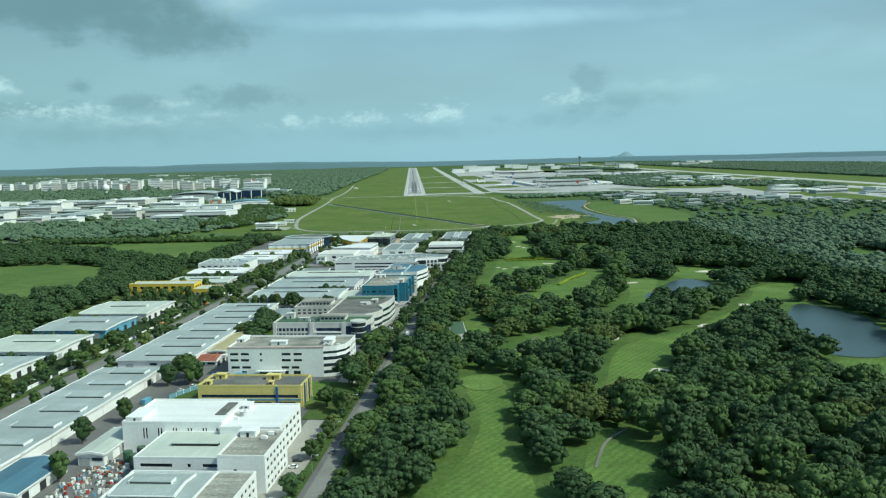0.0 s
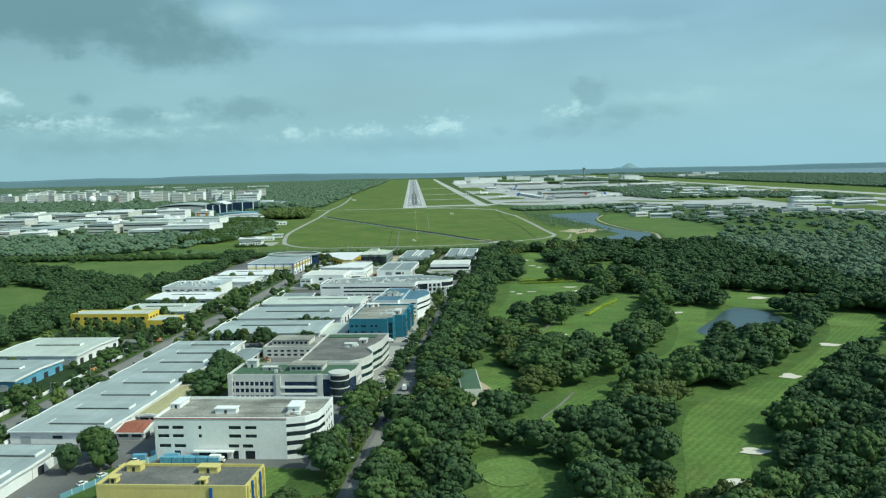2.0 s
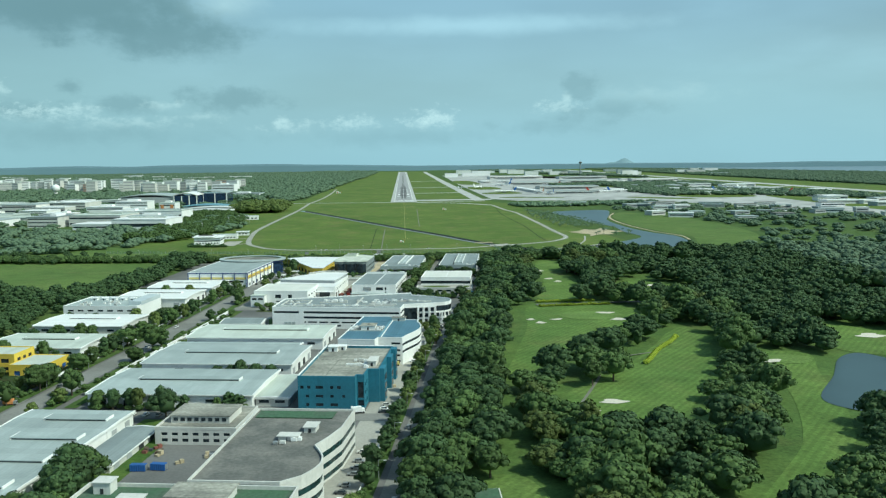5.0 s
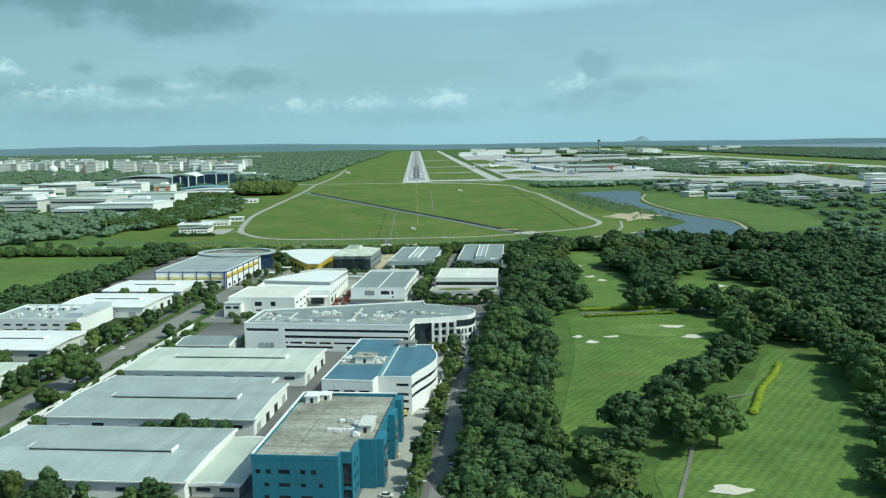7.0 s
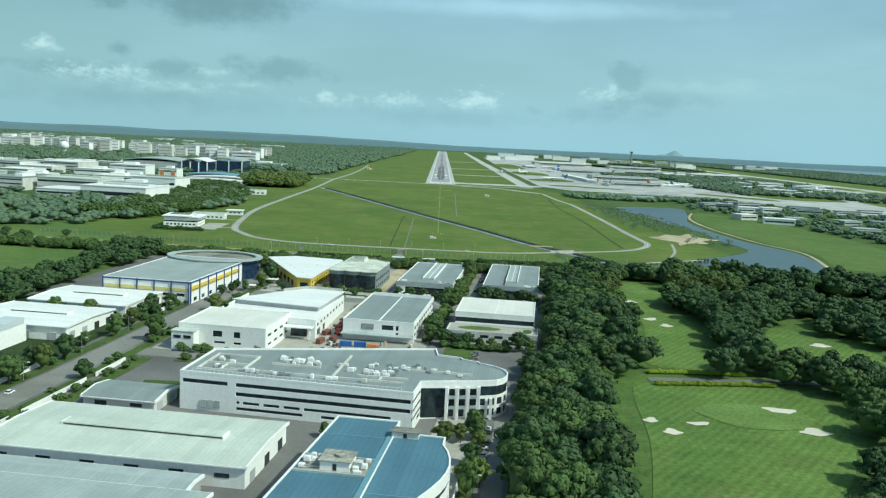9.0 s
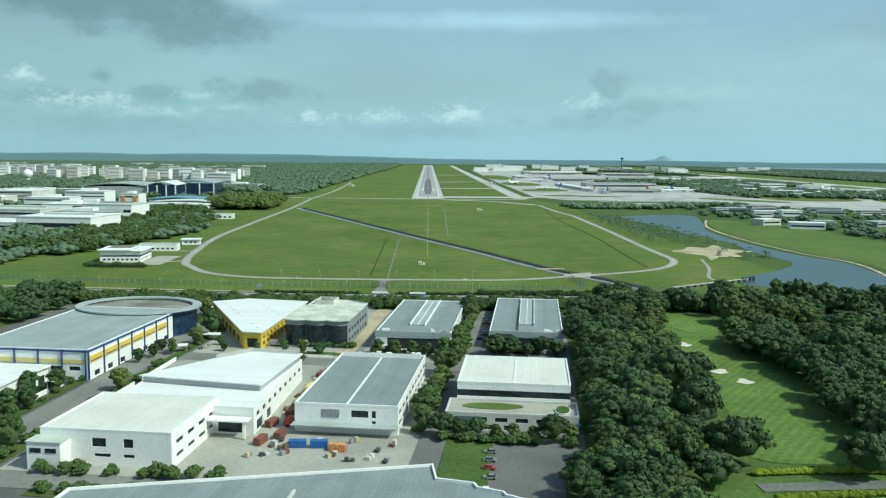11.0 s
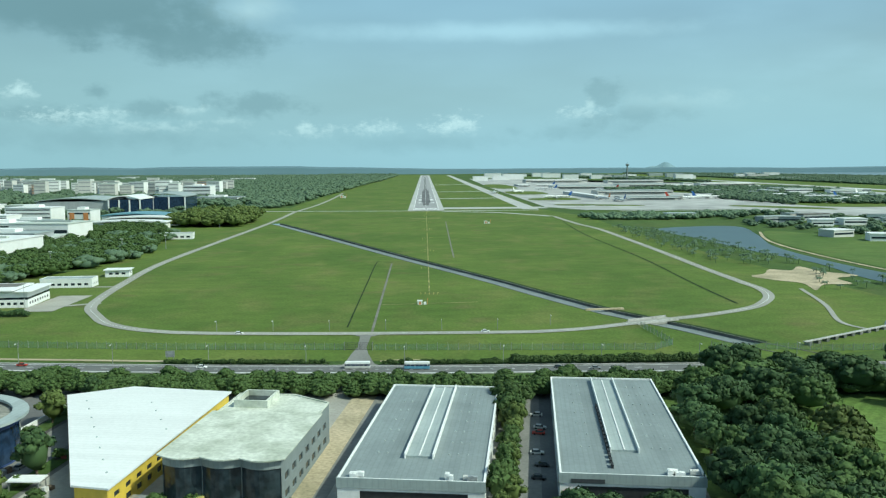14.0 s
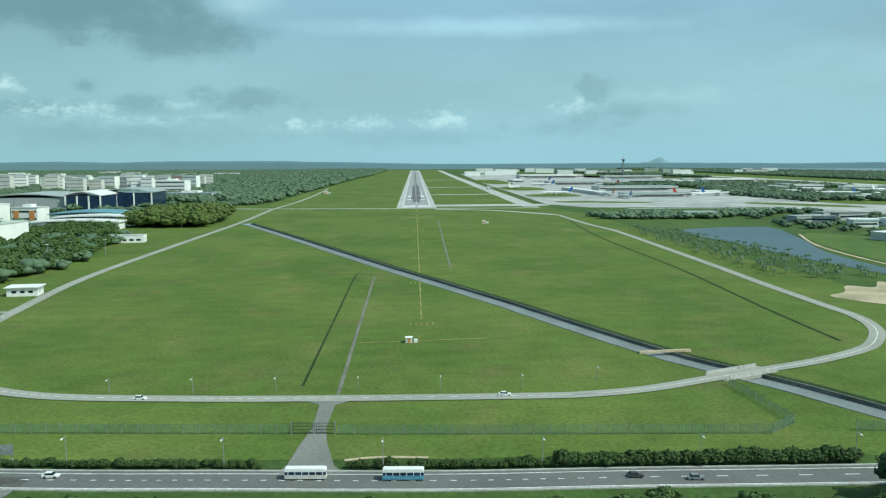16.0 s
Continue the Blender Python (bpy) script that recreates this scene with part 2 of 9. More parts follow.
def grass_mat(name, a, b_, dry, broad, stripes=None, worn=0.35):
    m, nt, b = node_mat(name)
    pos = nt.nodes.new("ShaderNodeNewGeometry").outputs["Position"]
    c = blend(nt, ranged(nt, mapped_noise(nt, pos, broad, 6), 0.35, 0.65), a, b_)
    c = blend(nt, ranged(nt, mapped_noise(nt, pos, broad * 3.1, 5, (1, 0.6, 1)), 0.5, 0.8, 0, worn), c, dry)
    c = blend(nt, ranged(nt, mapped_noise(nt, pos, 0.055, 8, (0.7, 1, 1)), 0.60, 0.74, 0, worn), c, (0.135, 0.120, 0.050))
    tuft = ranged(nt, mapped_noise(nt, pos, 0.16, 7, (0.7, 1, 1)), 0.32, 0.68, 0.87, 1.13)
    tc = nt.nodes.new("ShaderNodeCombineColor")
    for k in range(3):
        nt.links.new(tuft, tc.inputs[k])
    c = blend(nt, 1.0, c, tc.outputs[0], "MULTIPLY")
    g = ranged(nt, mapped_noise(nt, pos, 1.1, 4), 0.25, 0.75, 0.72, 1.28)
    gc = nt.nodes.new("ShaderNodeCombineColor")
    for k in range(3):
        nt.links.new(g, gc.inputs[k])
    c = blend(nt, 1.0, c, gc.outputs[0], "MULTIPLY")
    if stripes:
        angle, pitch, depth = stripes
        mp = nt.nodes.new("ShaderNodeMapping")
        mp.inputs["Rotation"].default_value = (0, 0, radians(angle))
        nt.links.new(pos, mp.inputs["Vector"])
        wv = nt.nodes.new("ShaderNodeTexWave")
        wv.inputs["Scale"].default_value = 6.2832 / (20 * pitch)
        wv.inputs["Distortion"].default_value, wv.inputs["Detail"].default_value, wv.inputs["Detail Scale"].default_value = 0.8, 1, 0.3
        nt.links.new(mp.outputs[0], wv.inputs["Vector"])
        s = ranged(nt, wv.outputs["Fac"], 0.3, 0.7, 1 - depth, 1 + depth)
        sc = nt.nodes.new("ShaderNodeCombineColor")
        for k in range(3):
            nt.links.new(s, sc.inputs[k])
        c = blend(nt, 1.0, c, sc.outputs[0], "MULTIPLY")
    nt.links.new(c, b.inputs["Base Color"])
    b.inputs["Roughness"].default_value = 0.9
    b.inputs["Specular IOR Level"].default_value = 0.15
    bp = nt.nodes.new("ShaderNodeBump")
    bp.inputs["Strength"].default_value, bp.inputs["Distance"].default_value = 0.35, 0.25
    nt.links.new(g, bp.inputs["Height"])
    nt.links.new(bp.outputs[0], b.inputs["Normal"])
    return m


def leaf_mat(name, a, b_, c_):
    """Foliage: each clump and each tree its own green."""
    m, nt, b = node_mat(name)
    geo = nt.nodes.new("ShaderNodeNewGeometry")
    oi = nt.nodes.new("ShaderNodeObjectInfo")
    c = blend(nt, geo.outputs["Random Per Island"], a, b_)
    f = ranged(nt, mapped_noise(nt, geo.outputs["Position"], 0.09, 3), 0.4, 0.66)
    c = blend(nt, f, c, c_)
    v = ranged(nt, oi.outputs["Random"], 0, 1, 0.72, 1.25)
    vc = nt.nodes.new("ShaderNodeCombineColor")
    for k in range(3):
        nt.links.new(v, vc.inputs[k])
    c = blend(nt, 1.0, c, vc.outputs[0], "MULTIPLY")
    nt.links.new(c, b.inputs["Base Color"])
    b.inputs["Roughness"].default_value = 0.7
    b.inputs["Specular IOR Level"].default_value = 0.2
    return m


def glass_mat(name, col, rough=0.12):
    m, nt, b = node_mat(name)
    pos = nt.nodes.new("ShaderNodeNewGeometry").outputs["Position"]
    c = blend(nt, ranged(nt, mapped_noise(nt, pos, 0.7, 2), 0.35, 0.65), col, tuple(x * 0.45 for x in col))
    nt.links.new(c, b.inputs["Base Color"])
    b.inputs["Roughness"].default_value = rough
    b.inputs["Specular IOR Level"].default_value = 0.32
    return m


def water_mat(name, col):
    m, nt, b = node_mat(name)
    pos = nt.nodes.new("ShaderNodeNewGeometry").outputs["Position"]
    c = blend(nt, ranged(nt, mapped_noise(nt, pos, 0.02, 4), 0.35, 0.65), col, tuple(x * 0.7 for x in col))
    nt.links.new(c, b.inputs["Base Color"])
    b.inputs["Roughness"].default_value = 0.3
    b.inputs["Specular IOR Level"].default_value = 0.34
    bp = nt.nodes.new("ShaderNodeBump")
    bp.inputs["Strength"].default_value, bp.inputs["Distance"].default_value = 0.12, 0.05
    nt.links.new(mapped_noise(nt, pos, 0.9, 3), bp.inputs["Height"])
    nt.links.new(bp.outputs[0], b.inputs["Normal"])
    return m


M_GROUND = grass_mat("rough grass", (0.055, 0.096, 0.024), (0.082, 0.124, 0.032), (0.13, 0.13, 0.055), 0.012)
M_AIRFIELD = grass_mat("airfield grass", (0.084, 0.130, 0.025), (0.122, 0.166, 0.035), (0.178, 0.168, 0.060), 0.018, worn=0.65)
M_FAIRWAY = grass_mat("mown fairway", (0.092, 0.150, 0.036), (0.124, 0.188, 0.044), (0.17, 0.195, 0.06), 0.030, stripes=(38, 2.0, 0.08), worn=0.4)
M_FIELD = grass_mat("open field grass", (0.085, 0.135, 0.034), (0.115, 0.165, 0.042), (0.15, 0.165, 0.06), 0.018)
M_FLOOR = grass_mat("woodland floor", (0.070, 0.116, 0.030), (0.094, 0.146, 0.036), (0.12, 0.135, 0.045), 0.05)
M_HEDGE = grass_mat("verge shrubs", (0.05, 0.095, 0.02), (0.09, 0.14, 0.03), (0.14, 0.15, 0.04), 0.2)
M_SAND = surf("bunker sand", (0.62, 0.57, 0.48), rough=0.95, amount=0.3, grain=0.1)
M_TRACK = surf("worn earth and concrete track", (0.20, 0.195, 0.165), (0.12, 0.125, 0.085), rough=0.95, broad=0.12, amount=0.8, grain=0.15)
M_DITCH = grass_mat("rank dark ditch growth", (0.022, 0.040, 0.014), (0.036, 0.058, 0.020), (0.07, 0.075, 0.03), 0.3)
M_DRY = surf("dry yellowed turf over gravel", (0.30, 0.275, 0.12), (0.15, 0.17, 0.055), rough=0.95, broad=0.15, amount=0.9, grain=0.2)
M_EARTH = surf("bare sandy earth", (0.48, 0.40, 0.27), (0.27, 0.24, 0.15), rough=0.95, broad=0.08, amount=0.8)
M_ASPHALT = surf("road asphalt", (0.150, 0.152, 0.146), (0.10, 0.102, 0.10), rough=0.9, broad=0.06, amount=0.6, grain=0.1)
M_ROAD = surf("worn pale asphalt", (0.225, 0.222, 0.205), (0.15, 0.15, 0.135), rough=0.9, broad=0.09, amount=0.7, grain=0.12)
M_YARD = surf("concrete yard", (0.165, 0.162, 0.155), (0.085, 0.085, 0.082), rough=0.9, broad=0.05, amount=0.75, grain=0.1)
M_YARD2 = surf("pale concrete yard", (0.38, 0.365, 0.32), (0.23, 0.225, 0.20), rough=0.9, broad=0.06, amount=0.7, grain=0.1)
M_PERIM = surf("perimeter road", (0.345, 0.340, 0.300), (0.245, 0.243, 0.215), rough=0.9, broad=0.05, amount=0.5, grain=0.1)
M_TAXI = surf("pale taxiway concrete", (0.46, 0.46, 0.44), (0.36, 0.36, 0.34), rough=0.9, broad=0.02, amount=0.6)
M_APRON = surf("apron concrete", (0.42, 0.42, 0.40), (0.29, 0.29, 0.28), rough=0.9, broad=0.012, amount=0.8, fine=0.05)
M_RUNWAY = surf("runway asphalt", (0.33, 0.33, 0.325), (0.26, 0.26, 0.255), rough=0.9, broad=0.03, amount=0.5)
M_RUBBER = surf("tyre rubber on asphalt", (0.085, 0.085, 0.085), (0.24, 0.24, 0.235), rough=0.85, broad=0.02, amount=0.9)
M_PAINT = surf("white road paint", (0.78, 0.78, 0.76), rough=0.7, amount=0.35)
M_YELLOW_PAINT = surf("yellow road paint", (0.72, 0.52, 0.06), rough=0.7, amount=0.35)
M_KERB = surf("concrete kerb", (0.46, 0.45, 0.43), rough=0.9)
M_CANAL = surf("canal lining concrete", (0.19, 0.192, 0.175), (0.09, 0.095, 0.085), rough=0.9, broad=0.08, amount=0.8)
M_WATER = water_mat("pond water", (0.050, 0.078, 0.080))
M_WHITE = surf("white wall paint", (0.82, 0.82, 0.80), (0.62, 0.62, 0.59), rough=0.6, streak=True, amount=0.3, grain=0.05)
M_OFFWHITE = surf("cream wall paint", (0.62, 0.61, 0.57), (0.42, 0.41, 0.38), rough=0.7, streak=True, amount=0.45, grain=0.06)
M_GREYWALL = surf("grey wall cladding", (0.42, 0.44, 0.45), (0.30, 0.31, 0.32), rough=0.6, streak=True, amount=0.4, grain=0.05, ribs=("X", 1.2), rib_depth=0.05)
M_LTGREY = surf("pale blue-grey cladding", (0.50, 0.55, 0.57), (0.38, 0.42, 0.44), rough=0.6, streak=True, amount=0.4, grain=0.05)
M_TEAL = surf("teal wall paint", (0.045, 0.175, 0.245), (0.03, 0.11, 0.16), rough=0.55, streak=True, amount=0.5, grain=0.08)
M_BLUE = surf("blue painted metal", (0.035, 0.11, 0.34), rough=0.5, amount=0.3, grain=0.06)
M_LTBLUE = surf("light blue wall paint", (0.16, 0.36, 0.50), rough=0.6, streak=True, amount=0.4)
M_YELLOW = surf("yellow wall paint", (0.66, 0.56, 0.19), (0.46, 0.39, 0.15), rough=0.6, streak=True, amount=0.4, grain=0.06)
M_SUNYELLOW = surf("strong yellow wall paint", (0.68, 0.50, 0.07), (0.50, 0.37, 0.07), rough=0.55, streak=True, amount=0.4, grain=0.06)
M_RED = surf("red painted metal", (0.40, 0.06, 0.04), rough=0.6, amount=0.3)
M_RUST = surf("rust red corrugated steel", (0.20, 0.075, 0.055), (0.13, 0.06, 0.05), rough=0.8, streak=True, amount=0.6, grain=0.12)
M_ORANGE = surf("orange paint", (0.62, 0.27, 0.10), rough=0.6, amount=0.3)
M_R_WHITE = surf("white metal roofing", (0.80, 0.80, 0.78), (0.64, 0.64, 0.62), rough=0.5, amount=0.3, grain=0.05, ribs=("Y", 1.1), rib_depth=0.03)
M_R_PALE = surf("pale grey metal roofing", (0.375, 0.42, 0.41), (0.27, 0.31, 0.305), rough=0.62, amount=0.6, grain=0.07, ribs=("X", 0.9), rib_depth=0.05, island=0.10)
M_R_CREAM = surf("cream metal roofing", (0.52, 0.56, 0.50), (0.38, 0.41, 0.36), rough=0.65, amount=0.5, grain=0.06, ribs=("X", 0.9), rib_depth=0.04, island=0.07)
M_R_GREY = surf("grey metal roofing", (0.25, 0.285, 0.285), (0.18, 0.205, 0.205), rough=0.7, amount=0.55, grain=0.07, ribs=("X", 0.8), rib_depth=0.05)
M_R_BLUE = surf("blue metal roofing", (0.095, 0.185, 0.245), (0.07, 0.145, 0.20), rough=0.55, amount=0.5, grain=0.07, ribs=("X", 1.0), rib_depth=0.06)
M_R_BLUEPALE = surf("faded pale blue metal flashing", (0.16, 0.30, 0.36), (0.11, 0.22, 0.28), rough=0.55, amount=0.5, grain=0.06)
M_R_GREEN = surf("green roof coating", (0.065, 0.125, 0.070), (0.09, 0.11, 0.085), rough=0.9, amount=0.7, broad=0.25)
M_R_DARK = surf("dark waterproofing roof", (0.125, 0.125, 0.115), (0.21, 0.20, 0.18), rough=0.95, amount=0.9, broad=0.16, grain=0.18)
M_R_CONC = surf("stained concrete roof", (0.36, 0.35, 0.30), (0.12, 0.12, 0.105), rough=0.95, amount=0.95, broad=0.085, grain=0.26, ribs=("Y", 3.0), rib_depth=0.08)
M_R_MOSS = surf("pale lichen-stained roof", (0.60, 0.62, 0.54), (0.34, 0.37, 0.29), rough=0.95, amount=0.9, broad=0.18, grain=0.15)
M_R_BONE = surf("bone white metal roofing", (0.70, 0.69, 0.63), (0.54, 0.54, 0.48), rough=0.6, amount=0.45, grain=0.06, ribs=("X", 0.9), rib_depth=0.03)
M_R_TILE = surf("red tile roof", (0.36, 0.13, 0.08), rough=0.85, amount=0.5, ribs=("X", 0.5))
# near-black colour stands in for shade inside solid openings and gaps; also dark doors
M_SHADE = surf("dark door and painted recess shade", (0.035, 0.038, 0.04), rough=0.8, amount=0.3)
M_STEEL = surf("galvanised steel", (0.42, 0.43, 0.43), rough=0.45, metal=0.6, amount=0.3)
M_DKSTEEL = surf("dark painted steel", (0.06, 0.065, 0.07), rough=0.5)
M_TYRE = surf("tyre rubber", (0.02, 0.02, 0.02), rough=0.9)
M_TRUNK = surf("bark", (0.13, 0.10, 0.07), rough=0.95, bump=0.4)
M_GLASS = glass_mat("dark window glass", (0.035, 0.05, 0.06))
M_GLASS_BLUE = glass_mat("blue window glass", (0.03, 0.055, 0.11))
M_GLASS_GREEN = glass_mat("green curtain glass", (0.03, 0.065, 0.065), 0.08)
M_SKYLIGHT = surf("translucent skylight sheet", (0.78, 0.80, 0.78), rough=0.4, amount=0.2, grain=0.04)
M_LEAF = [leaf_mat("broadleaf crown", (0.052, 0.089, 0.027), (0.090, 0.138, 0.040), (0.072, 0.113, 0.034)),
          leaf_mat("dark crown", (0.038, 0.070, 0.028), (0.070, 0.113, 0.039), (0.054, 0.091, 0.034)),
          leaf_mat("bright crown", (0.082, 0.116, 0.030), (0.130, 0.166, 0.046), (0.106, 0.140, 0.038))]
# distance haze is mixed into these greens: paler and bluer than near crowns
M_HAZELEAF = leaf_mat("far canopy with painted haze", (0.080, 0.124, 0.076), (0.120, 0.170, 0.098), (0.100, 0.146, 0.086))
M_YSHRUB = leaf_mat("yellow hedge leaves", (0.25, 0.33, 0.03), (0.38, 0.43, 0.05), (0.31, 0.38, 0.04))


# ---- mesh helpers ----
def hexa(bm, lo, hi, skip=()):
    """A box of eight corners: four below, four above, both counter-clockwise."""
    v = [bm.verts.new(p) for p in (*lo, *hi)]
    faces = {"bottom": (3, 2, 1, 0), "top": (4, 5, 6, 7), "s0": (0, 1, 5, 4), "s1": (1, 2, 6, 5), "s2": (2, 3, 7, 6), "s3": (3, 0, 4, 7)}
    for key, f in faces.items():
        if key not in skip:
            bm.faces.new([v[i] for i in f])


def box(bm, x0, x1, y0, y1, z0, z1):
    hexa(bm, [(x0, y0, z0), (x1, y0, z0), (x1, y1, z0), (x0, y1, z0)], [(x0, y0, z1), (x1, y0, z1), (x1, y1, z1), (x0, y1, z1)])


def boxed(*dims):
    bm = bmesh.new()
    box(bm, *dims)
    return bm


def prism(bm, pts, z0, z1):
    lo = [bm.verts.new((x, y, z0)) for x, y in pts]
    hi = [bm.verts.new((x, y, z1)) for x, y in pts]
    n = len(pts)
    bm.faces.new(hi)
    bm.faces.new(lo[::-1])
    for i in range(n):
        bm.faces.new((lo[i], lo[(i + 1) % n], hi[(i + 1) % n], hi[i]))


def prismed(pts, z0, z1):
    bm = bmesh.new()
    prism(bm, pts, z0, z1)
    return bm


def tube(bm, x, y, z0, z1, r0, r1=None, n=8):
    r1 = r0 if r1 is None else r1
    ring = lambda r, z: [bm.verts.new((x + r * math.cos(6.2832 * i / n), y + r * math.sin(6.2832 * i / n), z)) for i in range(n)]
    a, b = ring(r0, z0), ring(r1, z1)
    for i in range(n):
        bm.faces.new((a[i], a[(i + 1) % n], b[(i + 1) % n], b[i]))
    bm.faces.new(b)
    bm.faces.new(a[::-1])


def mesh_sphere(r, z):
    bm = bmesh.new()
    bmesh.ops.create_icosphere(bm, subdivisions=3, radius=r)
    bmesh.ops.translate(bm, verts=bm.verts, vec=(0, 0, z))
    return bm


def tubed(*args, **kw):
    bm = bmesh.new()
    tube(bm, *args, **kw)
    return bm


def mesh_of(name, bm, material):
    me = bpy.data.meshes.new(name)
    bm.to_mesh(me)
    bm.free()
    for m in material if isinstance(material, (list, tuple)) else (material,):
        me.materials.append(m)
    return me


def part(name, bm, material, parent, label=""):
    ob = new(name, mesh_of(name, bm, material))
    ob.parent = parent
    return tagged(ob, label)


def shared_part(name, mesh, parent, m, label=""):
    ob = new(name, mesh)
    ob.parent = parent
    ob.matrix_basis = m
    return tagged(ob, label)


def thing(name, m, label, category, group=""):
    ob = new(name)
    ob.empty_display_size = 0.5
    ob.matrix_basis = m
    return tagged(ob, label, category, group)


def ground_z(y):
    """The land rises gently from the estate to the airfield."""
    return -2.2 * (1 - min(1.0, max(0.0, (y - 540) / 220)))


EST_TURN = -7.2
EST = pose(0, 0, 0, 0, 0, EST_TURN)


def est_world(v, u):
    p = EST @ Vector((v, u, 0))
    return p.x, p.y


def est_pose(v, u, turn=0.0, lift=0.0):
    """A pose on the estate: v across it to the right, u along its roads."""
    x, y = est_world(v, u)
    return pose(x, y, ground_z(y) + lift, 0, 0, EST_TURN + turn)


def at(x, y, turn=0.0, lift=0.0):
    return pose(x, y, ground_z(y) + lift, 0, 0, turn)


def drape(bm, lift, drop=False):
    """Lays a flat bmesh on the ground."""
    for y in (540, 760):
        bmesh.ops.bisect_plane(bm, geom=bm.verts[:] + bm.edges[:] + bm.faces[:], plane_co=(0, y, 0), plane_no=(0, 1, 0))
    for v in bm.verts:
        v.co.z = ground_z(v.co.y) + lift
    bmesh.ops.recalc_face_normals(bm, faces=bm.faces[:])
    for f in bm.faces:
        if f.normal.z < 0:
            f.normal_flip()


def smooth_ring(pts, n=6):
    out = []
    k = len(pts)
    for i in range(k):
        a, b, c, d = (Vector(pts[(i + j) % k]) for j in (-1, 0, 1, 2))
        for s in range(n):
            t = s / n
            out.append(0.5 * (2 * b + (c - a) * t + (2 * a - 5 * b + 4 * c - d) * t * t + (3 * b - a - 3 * c + d) * t ** 3))
    return [(p.x, p.y) for p in out]


def smooth_line(pts, n=6):
    out = []
    for i in range(len(pts) - 1):
        a, b, c, d = (Vector(pts[min(max(i + j, 0), len(pts) - 1)]) for j in (-1, 0, 1, 2))
        for s in range(n):
            t = s / n
            out.append(0.5 * (2 * b + (c - a) * t + (2 * a - 5 * b + 4 * c - d) * t * t + (3 * b - a - 3 * c + d) * t ** 3))
    return [(p.x, p.y) for p in out] + [tuple(pts[-1])]


def sheet(name, pts, material, lift, label="", curved=True, world_frame=None):
    """A flat piece of the setting laid on the ground, inside a ring of points."""
    ring = smooth_ring(pts) if curved else pts
    if world_frame:
        ring = [est_world(*p) for p in ring]
    bm = bmesh.new()
    f = bm.faces.new([bm.verts.new((x, y, 0)) for x, y in ring])
    bmesh.ops.triangulate(bm, faces=[f])
    drape(bm, lift)
    return tagged(new(name, mesh_of(name, bm, material)), label, kind="structure")


def ribbon_bm(pts, width, curved=True, frame_est=False):
    line = smooth_line(pts) if curved else pts
    if frame_est:
        line = [est_world(*p) for p in line]
    bm = bmesh.new()
    rows = []
    for i, p in enumerate(line):
        a, b = Vector(line[max(i - 1, 0)]), Vector(line[min(i + 1, len(line) - 1)])
        d = (b - a).normalized()
        n = Vector((-d.y, d.x)) * width / 2
        rows.append((bm.verts.new((p[0] + n.x, p[1] + n.y, 0)), bm.verts.new((p[0] - n.x, p[1] - n.y, 0))))
    for (a, b), (c, d) in zip(rows, rows[1:]):
        bm.faces.new((a, b, d, c))
    return bm


def ribbon(name, pts, width, material, lift, label="", curved=True, frame_est=False):
    bm = ribbon_bm(pts, width, curved, frame_est)
    drape(bm, lift)
    return tagged(new(name, mesh_of(name, bm, material)), label, kind="structure")


def inside(p, ring):
    x, y = p
    hit = False
    for i in range(len(ring)):
        (x0, y0), (x1, y1) = ring[i - 1], ring[i]
        if (y0 > y) != (y1 > y) and x < (x1 - x0) * (y - y0) / (y1 - y0) + x0:
            hit = not hit
    return hit


def near_line(p, line, d):
    q = Vector(p)
    for a, b in zip(line, line[1:]):
        a, b = Vector(a), Vector(b)
        t = max(0, min(1, (q - a).dot(b - a) / max((b - a).length_squared, 1e-6)))
        if (a + (b - a) * t - q).length < d:
            return True
    return False


# ---- ground and setting ----
CANAL = [(-121, 1225), (-80, 1131), (-36, 1027), (-6, 957), (15.4, 909.5), (31.5, 873), (43.9, 842), (54, 818), (62.5, 799.5), (72.5, 783.5), (79, 773), (84, 763), (90, 752), (99, 739)]
CANAL_W = 8.0


def offset_line(line, d):
    out = []
    for i, p in enumerate(line):
        a, b = Vector(line[max(i - 1, 0)]), Vector(line[min(i + 1, len(line) - 1)])
        t = (b - a).normalized()
        out.append((p[0] - t.y * d, p[1] + t.x * d))
    return out


def holed_sheet(name, outer, holes, material, lift, label):
    bm = bmesh.new()
    for ring in (outer, *holes):
        vs = [bm.verts.new((x, y, 0)) for x, y in ring]
        for i in range(len(vs)):
            bm.edges.new((vs[i - 1], vs[i]))
    bmesh.ops.triangle_fill(bm, edges=bm.edges[:], use_beauty=True)
    drape(bm, lift)
    return tagged(new(name, mesh_of(name, bm, material)), label, kind="structure")


canal_ring = offset_line(CANAL, CANAL_W / 2) + offset_line(CANAL, -CANAL_W / 2)[::-1]
holed_sheet("ground", [(-5200, -400), (5200, -400), (5200, 4960), (-5200, 4960)], [canal_ring], M_GROUND, 0.0, "uneven green grassland with dry patches")

# storm canal: a sloped concrete trench with shallow water in its bed
bm = bmesh.new()
rows = []
for off, z in ((CANAL_W / 2, 0.02), (CANAL_W / 2, 0.16), (CANAL_W / 2 - 0.35, 0.16), (CANAL_W / 2 - 0.7, -1.3), (-CANAL_W / 2 + 0.7, -1.3), (-CANAL_W / 2 + 0.35, 0.16), (-CANAL_W / 2, 0.16), (-CANAL_W / 2, 0.02)):
    rows.append([bm.verts.new((x, y, ground_z(y) + z)) for x, y in offset_line(CANAL, off)])
for a, b in zip(rows, rows[1:]):
    for i in range(len(a) - 1):
        bm.faces.new((a[i], a[i + 1], b[i + 1], b[i]))
